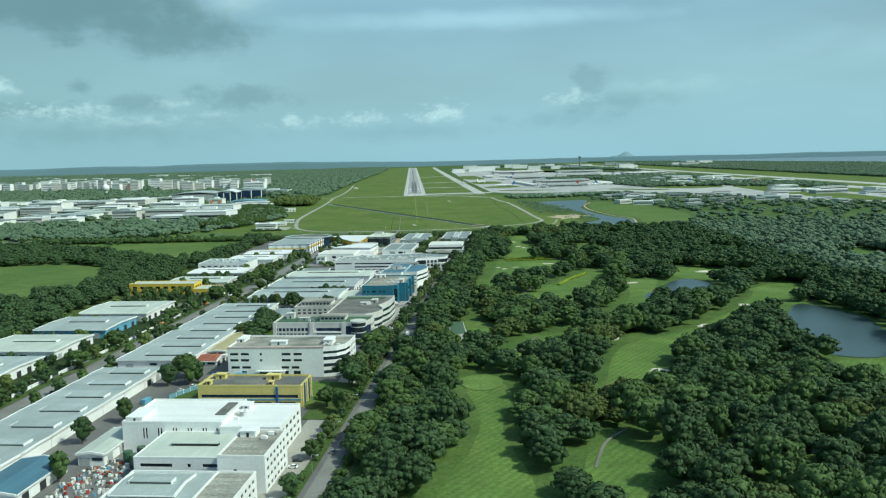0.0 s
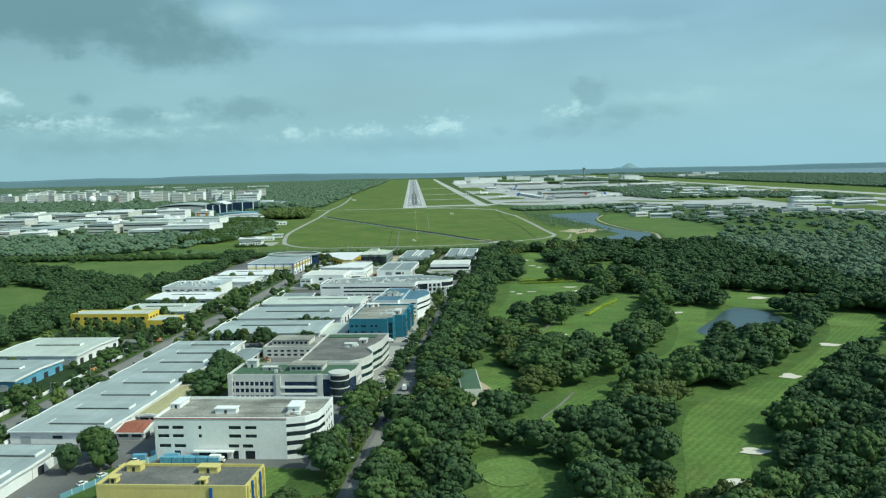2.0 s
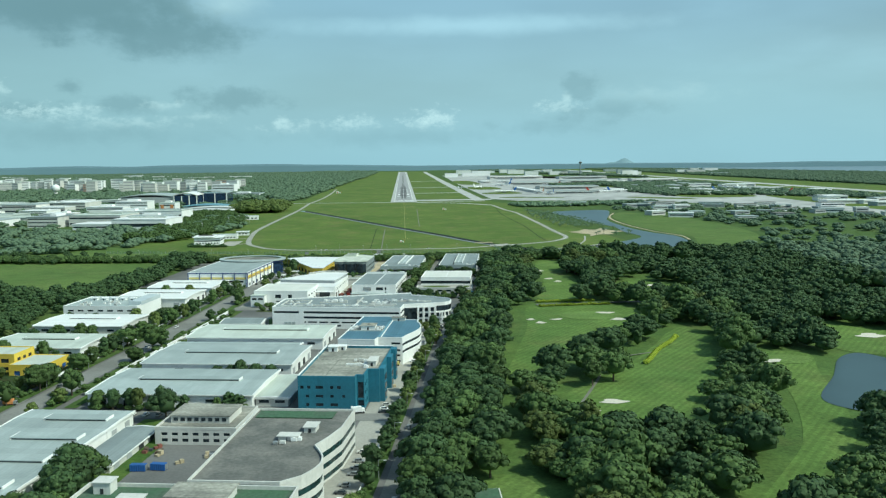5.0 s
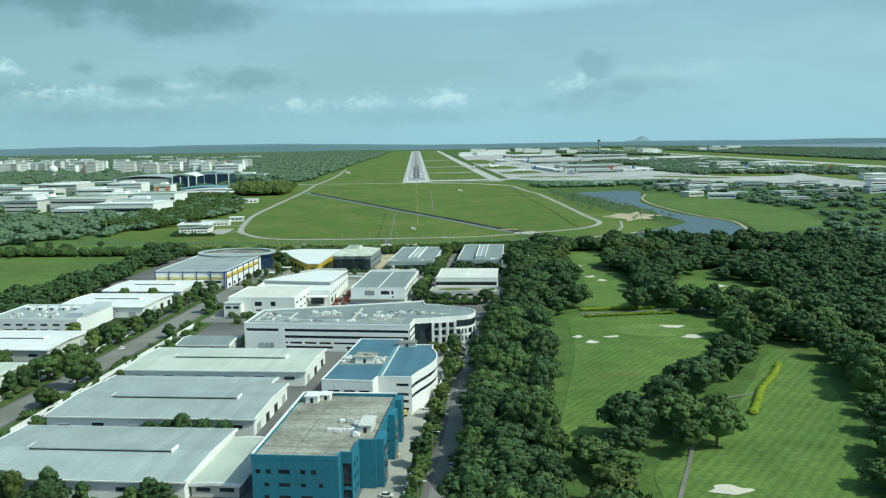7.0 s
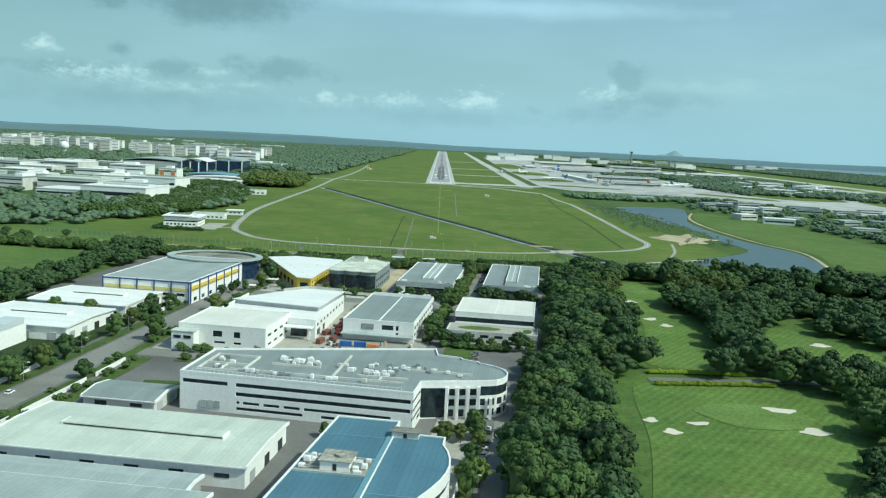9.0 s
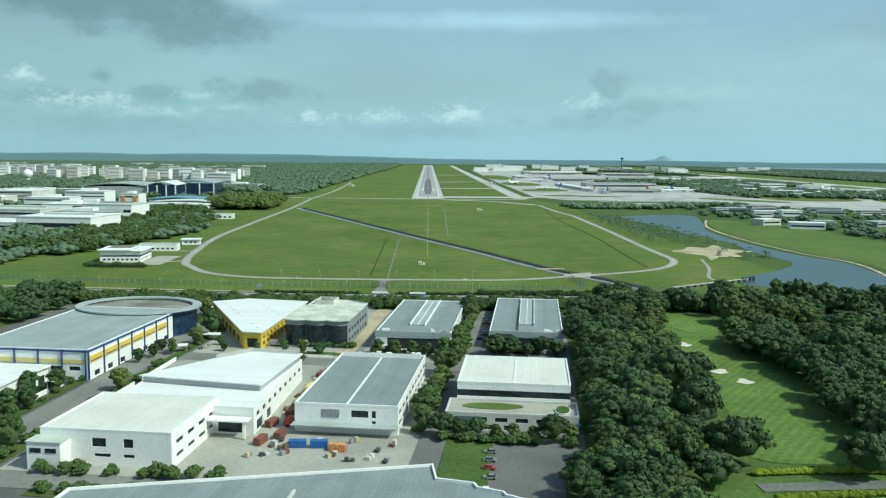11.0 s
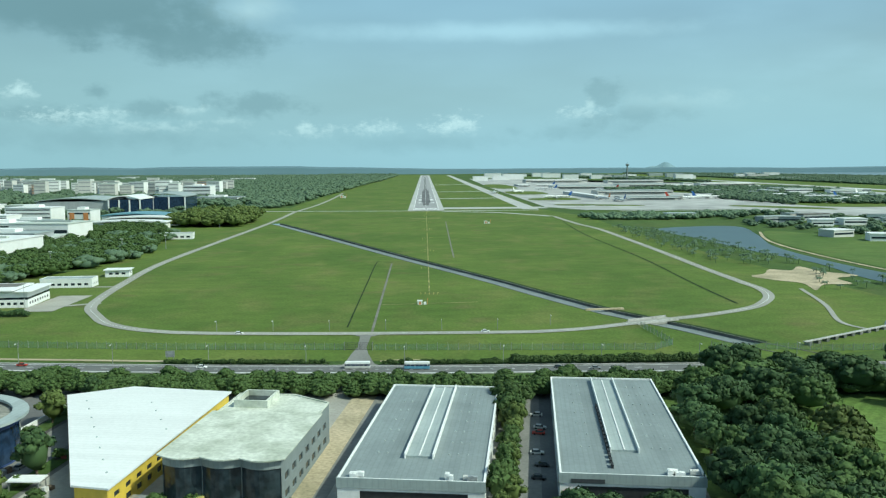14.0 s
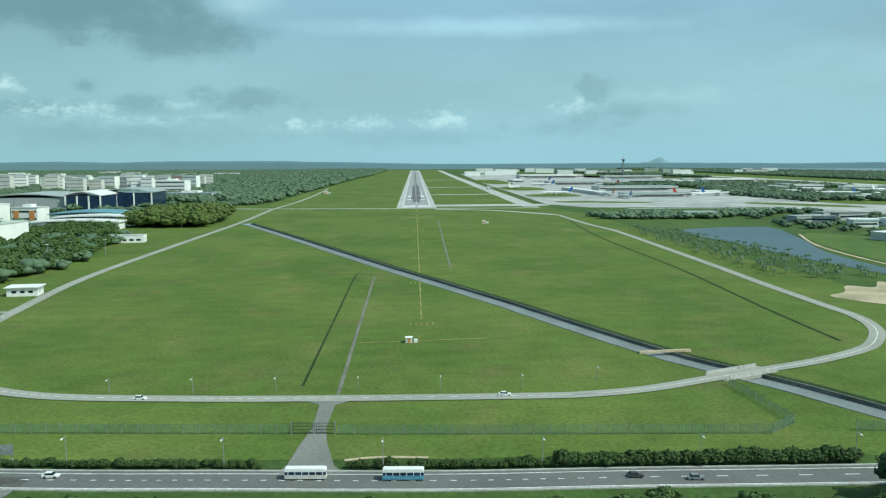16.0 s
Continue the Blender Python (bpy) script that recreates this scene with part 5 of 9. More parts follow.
for k in range(9):
    part("fence_panel", boxed(-0.05, 0.05, -13.4 + 3 * k, -10.52 + 3 * k, 0.15, 1.5), M_R_BLUEPALE, f)
    part("fence_post", boxed(-0.09, 0.09, -10.52 + 3 * k, -10.4 + 3 * k, 0, 1.6), M_WHITE, f)
b = block("white_factory_block", est_pose(-77.6, 278.3), W4R, 10.2, "long white four-storey factory with stained flat roof", M_WHITE, M_R_CONC, {0: [(0.05, 2.2, [(4.6, 6.2), (10.6, 13.6), (14.6, 17.6), (19, 20.4), (22, 24.4)])] + rows_w4, 1: end_rows, 2: end_rows, 3: end_rows, 4: [(1.2, 2.4, 3), (3.6, 4.8, 3), (6.0, 7.2, 3), (8.3, 9.2, 3)]}, parapet=0.7)
part("porch", boxed(-9.6, 0.2, -10.6, -9.3, 2.3, 2.6), M_WHITE, b)
part("parapet_stripe", boxed(-19.5, 12.9, -9.14, -9.06, 10.55, 10.72), M_RED, b)
head_house(b, -3.5, -3.0, 10.3, 5.2, 2.2, 1.3, M_WHITE)
head_house(b, 13.2, -1.0, 10.3, 3.0, 5.0, 1.7, M_WHITE)
head_house(b, -17.8, 3.2, 10.3, 2.2, 6.0, 1.2, M_WHITE)
condensers(b, 12, 17, -6, -3, 10.3, 6, 11)
for k in range(5):
    shed_bm = boxed(-17 + 2.9 * k, -14.4 + 2.9 * k, -12.3, -10.8, 0, 1.6)
    part("site_container", shed_bm, M_LTBLUE, b)
# green-roofed office and its curved neighbour
pts = [(-18.5, -7.0), (9.0, -7.0), (13.5, -7.6), (17.6, -4.8), (18.6, -0.5), (18.6, 7.4), (-18.5, 7.4)]
win = [(1.4, 2.5, 8), (3.6, 4.7, 8), (5.8, 6.9, 8)]
gl = [(0.6, 7.4, None)]
b = block("green_roof_office", est_pose(-77.0, 322.8), pts, 8.6, "cream office block with green roof and dark glass", M_OFFWHITE, M_R_GREEN, {0: [(1.3, 2.6, spread(9, 14.5, 0.74, 0.6) + [(17.0, 26.6)]), (3.5, 4.8, spread(9, 14.5, 0.74, 0.6) + [(17.0, 26.6)]), (5.7, 7.0, spread(9, 14.5, 0.74, 0.6) + [(17.0, 26.6)])], 1: [(0.6, 7.8, [(1.0, 4.2)])], 2: gl, 3: gl, 4: [(1.4, 2.5, 3), (3.6, 4.7, 3), (5.8, 6.9, 3)]}, pane=M_GLASS_BLUE, parapet=0.8)
for x in (-17.7, -3.3, 9.2):
    part("pilaster", boxed(x - 0.7, x + 0.7, -7.4, -6.9, -0.3, 9.5), M_OFFWHITE, b)
head_house(b, -14.5, 5.0, 8.7, 3.0, 2.6, 2.2, M_OFFWHITE)
head_house(b, -8.0, 1.0, 8.7, 4.2, 1.6, 1.0, M_OFFWHITE)
pts2, _ = rect(0, 10, 0, 6)
part("penthouse", prismed([(x + 3.5, y + 2.4) for x, y in pts2], 8.7, 10.4), M_OFFWHITE, b)
part("penthouse_roof", prismed([(x * 1.08 + 3.5, y * 1.1 + 2.4) for x, y in pts2], 10.403, 10.6), M_R_CONC, b)
for k in range(6):
    part("window", boxed(-0.9 + 1.55 * k, 0.2 + 1.55 * k, -0.75, -0.604, 9.2, 10.0), M_GLASS, b)
condensers(b, -6, -3, -3, 2, 8.7, 4, 14)
drum = part("corner_drum", tubed(14.6, -5.6, -0.4, 9.2, 2.9, n=24), M_GLASS, b, "dark glazed corner drum")
part("drum_ring", tubed(14.6, -5.6, 9.203, 9.9, 3.1, n=24), M_OFFWHITE, drum)
for z in (2.6, 5.0, 7.4):
    part("drum_band", tubed(14.6, -5.6, z, z + 0.3, 2.96, n=24), M_OFFWHITE, drum)
for z in (2.75, 4.95):
    part("balcony_band", boxed(-2.4, 8.4, -7.5, -7.05, z, z + 0.5), M_WHITE, b)
arc = [(8.0 + 3.2 * math.sin(k / 9 * math.pi), -20 + 18 * k / 9) for k in range(1, 10)]
pts = [(-10.5, -21.0), (6.0, -21.0)] + arc + [(9.6, 3.0), (11.0, 9.0), (11.4, 21.5), (-10.5, 21.5)]
rib = [(0.5, 1.7, None), (3.0, 4.2, None), (5.5, 6.8, None)]
b = block("curved_office", est_pose(-68.0, 352.5), pts, 8.8, "cream curved office block with ribbon windows, dark roof", M_OFFWHITE, M_R_DARK, {0: [(5.4, 6.4, [(2, 15)])], None: rib, len(pts) - 1: [(3.0, 4.2, 8), (5.5, 6.8, 8)], len(pts) - 2: [(3.0, 4.2, 4), (5.5, 6.8, 4)]}, pane=M_GLASS_GREEN, parapet=0.6)
head_house(b, 1.5, 2.5, 8.9, 4.0, 2.2, 0.9, M_OFFWHITE)
head_house(b, 4.8, 8.0, 8.9, 2.4, 3.4, 1.2, M_OFFWHITE)
roof_unit(b, -1.0, 18.0, 8.9, 17, 4.6, 0.14, M_R_GREEN, "roof_walkway")
condensers(b, -1, 5, -1, 2, 8.9, 5, 17)
pts, mid = rect(-103, -84, 374, 391)
b = block("low_office", est_pose(*mid), pts, 3.6, "small two-storey white office with flat grey roof", M_OFFWHITE, M_R_CONC, {None: [(0.7, 1.5, 7), (2.2, 2.9, 7)]}, parapet=0.6)
pts2 = [(-7.5, -4), (6.5, -4), (6.5, 5), (-7.5, 5)]
part("upper_storey", prismed(pts2, 3.7, 5.4), M_OFFWHITE, b)
part("upper_roof", prismed([(x * 1.04, y * 1.06) for x, y in pts2], 5.403, 5.6), M_R_CONC, b)
for k in range(8):
    part("window", boxed(-6.8 + 1.65 * k, -5.8 + 1.65 * k, -4.1, -4.004, 4.2, 5.0), M_GLASS, b)
# teal block
pts = [(-9.6, -17.6), (5.4, -17.6), (5.4, -15.6), (7.4, -15.6), (7.4, -9.5), (10.4, -9.5), (10.4, 17.0), (-7.0, 17.6), (-9.6, 17.6)]
rw = lambda n: [(1.3, 2.3, n), (3.8, 4.8, n), (6.3, 7.3, n)]
b = block("teal_factory", est_pose(-66.9, 418.6), pts, 9.2, "teal four-storey factory with a stained flat roof", M_TEAL, M_R_CONC, {0: [(1.3, 2.2, [(2, 2.9), (4.6, 6.6), (8.4, 10.4)]), (3.8, 4.6, [(2, 2.9), (4.6, 6.6), (8.4, 9.3), (11.5, 12.3)]), (6.3, 7.2, [(0.6, 1.5), (2.4, 3.3), (4.6, 6.6), (8.4, 9.3), (10.2, 11.2)])], 2: [(1.0, 2.6, [(0.3, 1.8)]), (3.2, 7.8, [(0.3, 1.8)])], 3: [(1.2, 2.4, 2), (3.7, 4.9, 2), (6.2, 7.4, 2)], 5: rw(7), 7: rw(4), 8: rw(8)}, parapet=0.8)
for y0, y1 in ((-8.9, -4.6), (4.0, 8.4), (13.4, 16.8)):
    part("stair_bay", boxed(10.44, 11.7, y0, y1, 0.0, 9.9), M_TEAL, b)
    for z in (1.0, 3.6, 6.2):
        part("bay_window", boxed(11.704, 11.78, y0 + 0.7, y1 - 0.7, z, z + 1.7), M_GLASS, b)
part("parapet_cap", boxed(-9.7, -9.25, -17.4, 17.4, 10.004, 10.16), M_WHITE, b)
part("parapet_cap", boxed(-9.2, 10.3, 17.0, 17.45, 10.004, 10.16), M_WHITE, b)
for k in range(9):
    part("condenser", boxed(0.4 + 0.62 * k, 0.9 + 0.62 * k, -4.2, -3.6, 9.304, 9.9), M_WHITE, b)
for x0, x1, y0, y1 in ((-8.6, 6.0, 2.15, 2.25), (-2.95, -2.85, -16.0, 12.0)):
    part("roof_joint", boxed(x0, x1, y0, y1, 9.304, 9.35), M_R_DARK, b)
head_house(b, -6.6, 13.6, 9.3, 2.6, 3.0, 1.5, M_WHITE)
head_house(b, -4.2, 15.2, 9.3, 1.8, 2.2, 1.2, M_WHITE)
head_house(b, 7.6, -2.0, 9.3, 2.2, 5.2, 1.5, M_OFFWHITE)
for k in range(6):
    condensers(b, 2.0, 6.8, -7 + k * 1.4, -6.2 + k * 1.4, 9.3, 2, 20 + k)
part("antenna", tubed(-8.8, 3, 9.3, 12.6, 0.06, 0.03, n=6), M_STEEL, b)
part("antenna", tubed(-3.0, 16.4, 9.3, 13.0, 0.06, 0.03, n=6), M_STEEL, b)
# blue-roofed block: a straight wing and a wing with a bowed side
bow = [(8.6, -13.0), (9.1, -10.5), (10.0, -7.6), (11.1, -4.6), (12.0, -1.6), (12.55, 1.4), (12.7, 4.4), (12.4, 7.4), (11.7, 10.4), (10.6, 13.2)]
pts = [(-11.4, -15.6), (0.3, -16.2), (0.9, -12.8)] + bow + [(10.5, 16.6), (1.5, 17.0), (1.6, 22.6), (-9.8, 22.6)]
nb = len(bow)
rib = [(3.9, 4.8, None), (6.3, 7.2, None)]
specs = {0: [(6.0, 6.8, [(1.4, 4.0), (5.0, 7.6), (8.6, 11.0)])], 1: [], 2: [(1.0, 1.7, [(4.2, 7.0)]), (2.9, 3.6, [(4.2, 7.0)]), (4.6, 5.3, [(4.2, 7.0)]), (6.9, 7.6, [(4.2, 7.0)])], nb + 2: [(3.9, 4.8, 1)], nb + 3: [(3.7, 4.6, 3)], nb + 4: [(3.7, 4.6, 2)], nb + 5: [(3.7, 4.6, 4)], nb + 6: [(1.2, 2.1, 9), (3.7, 4.6, 9), (6.2, 7.1, 9)]}
for k in range(3, nb + 2):
    specs[k] = rib
b = block("blue_roof_office", est_pose(-64.0, 462.5), pts, 9.0, "white office block with blue metal roof and bowed side", M_WHITE, M_R_BLUE, specs, pane=M_GLASS, parapet=0.3)
part("roof_well", boxed(-10.2, 0.7, -2.6, 3.6, 9.104, 9.16), M_R_CONC, b)
for y0, y1 in ((-2.9, -2.62), (3.62, 3.9)):
    part("well_curb", boxed(-10.3, 0.8, y0, y1, 9.104, 9.42), M_R_PALE, b)
part("roof_gutter", boxed(0.8, 1.7, -12.4, 14.6, 9.104, 9.34), M_R_BLUEPALE, b)
part("gutter_lip", boxed(1.72, 1.86, -12.4, 14.6, 9.104, 9.5), M_WHITE, b)
part("roof_seam", boxed(1.9, 9.2, -8.4, -8.2, 9.104, 9.2), M_R_BLUEPALE, b)
part("roof_seam", boxed(-10.2, 1.2, 13.6, 13.8, 9.104, 9.2), M_R_BLUEPALE, b)
head_house(b, -4.2, 0.6, 9.16, 4.6, 4.4, 1.5, M_WHITE, M_R_CONC)
part("water_tank", tubed(-3.6, 0.6, 10.83, 11.2, 1.0, n=16), M_R_CONC, b)
head_house(b, 3.8, 15.6, 9.104, 4.6, 2.0, 1.1, M_OFFWHITE, M_R_CONC)
condensers(b, -9.4, -7.2, -1.8, 3.0, 9.16, 7, 31)
condensers(b, -1.2, 0.4, -2.0, 3.0, 9.16, 8, 32)
for k in range(3):
    part("pipe_run", boxed(-9.6, -6.8, -1.6 + 1.5 * k, -1.4 + 1.5 * k, 9.5, 9.68), M_STEEL, b)
# crescent-ended long white block
tip = [(30.6, -1.4), (32.6, -0.4), (34.0, 1.4), (34.7, 3.8), (34.6, 6.4), (33.6, 8.8), (31.4, 10.8)]
pts = [(-33.4, -12.2), (16.7, -14.2), (17.0, -5.8), (22.2, -4.2), (29.0, -2.0)] + tip + [(28.0, 12.4), (27.6, 13.4), (23.8, 14.6), (23.2, 16.0), (17.6, 17.0), (16.4, 22.4), (-33.4, 6.6)]
bands = [(0.9, 1.6, [(12.6, 27.0), (31.0, 45.0)]), (2.3, 2.95, [(12.6, 13.3), (14.0, 17.6), (18.5, 22.0), (22.9, 26.4), (27.3, 45.6)]), (4.1, 5.0, [(12.4, 49.6)]), (6.2, 7.1, [(0.6, 10.6), (12.4, 49.6)])]
edgeband = [(0.9, 2.0, [(4.4, 8.2)]), (2.3, 3.2, None), (4.1, 5.0, None), (6.2, 7.1, None)]
grid = [(0.5, 2.2, [(0.6, 1.7), (2.5, 4.0), (4.8, 6.4)]), (3.0, 4.6, [(0.6, 1.9), (2.6, 4.2), (4.9, 6.6)]), (5.4, 7.0, [(0.6, 1.9), (2.6, 4.2), (4.9, 6.6)])]
tipw = [(0.6, 2.2, -1), (3.0, 4.6, -1), (5.3, 7.5, None)]
back = len(pts) - 2
specs = {0: bands, 1: edgeband, 2: [(0.3, 7.2, None)], 3: grid, back: [(3.7, 4.6, 10), (6.0, 6.9, 10)], len(pts) - 1: [(1.2, 2.2, 6), (3.7, 4.6, 6), (6.0, 6.9, 6)]}
for k in range(4, 12):
    specs[k] = tipw
for k in range(12, back):
    specs[k] = [(3.7, 4.6, -1), (6.0, 6.9, -1)]
b = block("crescent_office", est_pose(-79.7, 518.0), pts, 8.4, "long white office block with black ribbon windows, rounded end", M_WHITE, M_R_GREY, specs, pane=M_GLASS, parapet=0.5)
for k, (x, y) in enumerate(((22.4, -4.7), (24.6, -4.0), (26.8, -3.3), (29.0, -2.6), (31.6, -1.8))):
    part("pier", boxed(x - 0.3, x + 0.3, y - 0.7, y + 0.2, -0.4, 7.7 if k < 4 else 5.0), M_WHITE, b)
for x0, x1, y0, y1, n, s in ((-17, -6.5, -1, 4.5, 20, 41), (3, 13, -4.5, 4.5, 22, 42), (-29, -22, -8, 2, 8, 43), (14, 25, 0, 6, 8, 44), (-24, 13, -9.4, -8.4, 15, 45), (-5, 2, -3, 2, 4, 46)):
    condensers(b, x0, x1, y0, y1, 8.5, n, s)
for x0, x1, y0, y1 in ((-31, -30.7, -9.5, 3), (-21.4, -21.1, -9, 3), (-30.7, -21.4, 2.6, 2.9), (-30.7, -21.4, -4.2, -3.9), (-30.7, -21.4, -9.3, -9.0), (-26.2, -25.9, -8.9, -4.3), (-17, -6, -1.7, -1.3), (3, 14, -5.2, -4.8), (-2, -1.6, -8, 10), (-24, 13.5, -8.1, -7.8), (8, 8.4, -7.7, -5.3), (13.4, 27, 2.2, 2.5)):
    part("roof_duct", boxed(x0, x1, y0, y1, 8.5, 8.95), M_OFFWHITE, b)
for k in range(46):
    bm = bmesh.new()
    box(bm, -31 + k, -30.94 + k, -11.6 - k * 0.04, -11.54 - k * 0.04, 8.5, 9.3)
    part("rail_post", bm, M_WHITE, b)
bm = bmesh.new()
hexa(bm, [(-31, -11.63, 9.3), (14.1, -13.43, 9.3), (14.1, -13.35, 9.3), (-31, -11.55, 9.3)], [(-31, -11.63, 9.38), (14.1, -13.43, 9.38), (14.1, -13.35, 9.38), (-31, -11.55, 9.38)])
part("roof_rail", bm, M_WHITE, b)
for k in range(3):
    part("signboard", boxed(-28.6 + 1.5 * k, -27.4 + 1.5 * k, -12.7, -12.42, 0.9, 2.6), M_R_PALE, b)
# blocks north of it
pts = [(-12.2, -11.0), (12.0, -11.0), (12.0, 11.0), (-12.2, 11.0)]
b = block("white_workshop", est_pose(-122.6, 563.5), pts, 6.3, "white two-storey workshop with a pale cream roof", M_WHITE, M_R_BONE, {0: [(1.6, 2.2, [(1.2, 3.2), (10, 13), (15.4, 17.4)]), (3.4, 5.0, [(1.2, 3.2), (9.6, 12.2), (15.4, 17.2)])], 1: [(1.4, 2.1, 4), (3.8, 4.6, 4)]}, parapet=0.3)
part("porch_wing", boxed(-12.6, -6.5, -14.5, -11.04, 0, 5.0), M_WHITE, b)
part("porch_roof", boxed(-12.8, -6.3, -14.7, -11.05, 5.003, 5.2), M_R_CREAM, b)
for k in range(2):
    part("window", boxed(-12.0 + 2.8 * k, -10.0 + 2.8 * k, -14.6, -14.504, 3.2, 4.0), M_GLASS, b)
pts = [(-14.6, -18.5), (14.8, -20.0), (13.6, 18.6), (1.2, 19.6), (-5.0, 11.6), (-15.2, -4.5)]
b = block("white_hall", est_pose(-117.0, 591.0), pts, 5.2, "white industrial hall with broad white metal roofs", M_WHITE, M_R_WHITE, {1: [(0.2, 2.2, [(2, 6), (9, 12)]), (3.0, 4.0, spread(9, 39, 0.5, 1))], 0: [(0.2, 3.0, [(22, 27)])]}, parapet=0.25)
pts2 = [(-14.9, -5.0), (12.2, -8.4), (13.3, 18.3), (1.2, 19.3), (-4.8, 11.3)]
part("clerestory", prismed(pts2, 5.3, 6.6), M_GREYWALL, b)
part("upper_roof", prismed(shrink(pts2, -0.5), 6.603, 6.85), M_R_WHITE, b)
part("canopy", boxed(5.5, 14.5, -23.0, -20.2, 3.3, 3.6), M_WHITE, b)
for x in (6.2, 13.8):
    part("column", boxed(x - 0.2, x + 0.2, -22.8, -22.4, 0, 3.3), M_WHITE, b)
for k in range(44):
    bm = bmesh.new()
    q = Vector((-4.6, 11.3)).lerp(Vector((1.2, 19.0)), k / 20) if k < 20 else Vector((1.2, 19.0)).lerp(Vector((13, 18.0)), (k - 20) / 23)
    box(bm, q.x - 0.17, q.x + 0.17, q.y - 0.14, q.y + 0.14, 6.84, 7.75)
    part("louvre_blade", bm, M_OFFWHITE, b)
pts, mid = rect(-95, -74.3, 574.5, 616.5)
b = block("grey_roof_factory", est_pose(*mid), pts, 5.4, "white factory with grey metal roof and loading canopy", M_WHITE, M_R_GREY, {0: [(2.0, 2.6, [(15.5, 16.3)]), (3.2, 4.6, [(5.4, 9.0), (11.4, 14.8), (15.5, 16.3)])], 1: [(1.2, 2.2, spread(9, 42, 0.7, 1)), (3.2, 4.4, spread(9, 42, 0.7, 1))]}, parapet=0.45)
part("ridge_strip", boxed(-0.2, 0.2, -20.4, 18, 5.5, 5.62), M_WHITE, b)
part("canopy", boxed(-10.6, 10.4, -23.4, -21.05, 1.7, 1.95), M_R_PALE, b)
part("window_grille", boxed(-4.8, -1.4, -21.12, -21.04, 3.1, 4.7), M_STEEL, b)
part("roof_screen", boxed(-9.6, 9.6, 18.6, 18.8, 5.5, 6.5), M_WHITE, b)
condensers(b, -9, 9, 19.2, 20.4, 5.5, 10, 51)
pts, mid = rect(-64, -40.3, 589, 612)
b = block("terrace_office", est_pose(*mid), pts, 7.0, "office with white roof and planted front terrace", M_WHITE, M_R_BONE, {None: [(4.2, 5.6, None)], 3: [(4.2, 5.6, 6)]}, parapet=0.35, pane=M_GLASS)
part("ridge_strip", boxed(-0.12, 0.12, -11, 10.5, 7.1, 7.24), M_WHITE, b)
pts2, mid2 = rect(-65.5, -39, 579.5, 588.8)
c = block("terrace_wing", est_pose(*mid2), pts2, 3.4, "low office wing with paved roof terrace and oval lawn", M_OFFWHITE, M_YARD2, {0: [(0.4, 1.4, 5), (2.0, 2.9, 6)], 1: [(2.0, 2.9, 2)], 3: [(2.0, 2.9, 2)]}, parapet=0.5, pane=M_GLASS_GREEN)
part("lawn", prismed([(-4.0 + 6.2 * math.cos(k) * (1 + 0.1 * math.sin(2 * k)), 0.9 + 2.2 * math.sin(k)) for k in np.linspace(0, 6.283, 25)[:-1]], 3.504, 3.62), M_FIELD, c)
part("planter", prismed([(10.2 + 1.6 * math.cos(k), -0.6 + 2.6 * math.sin(k)) for k in np.linspace(0, 6.283, 19)[:-1]], 3.504, 3.8), M_OFFWHITE, c)
part("planter_soil", prismed([(10.2 + 1.35 * math.cos(k), -0.6 + 2.3 * math.sin(k)) for k in np.linspace(0, 6.283, 19)[:-1]], 3.804, 3.95), M_HEDGE, c)
part("entrance_drum", tubed(-8.5, -4.8, 0, 3.0, 2.6, n=20), M_GLASS_GREEN, c)
part("signboard_stripe", boxed(11.0, 13.6, -4.8, -4.68, 1.9, 2.4), M_LTBLUE, c)

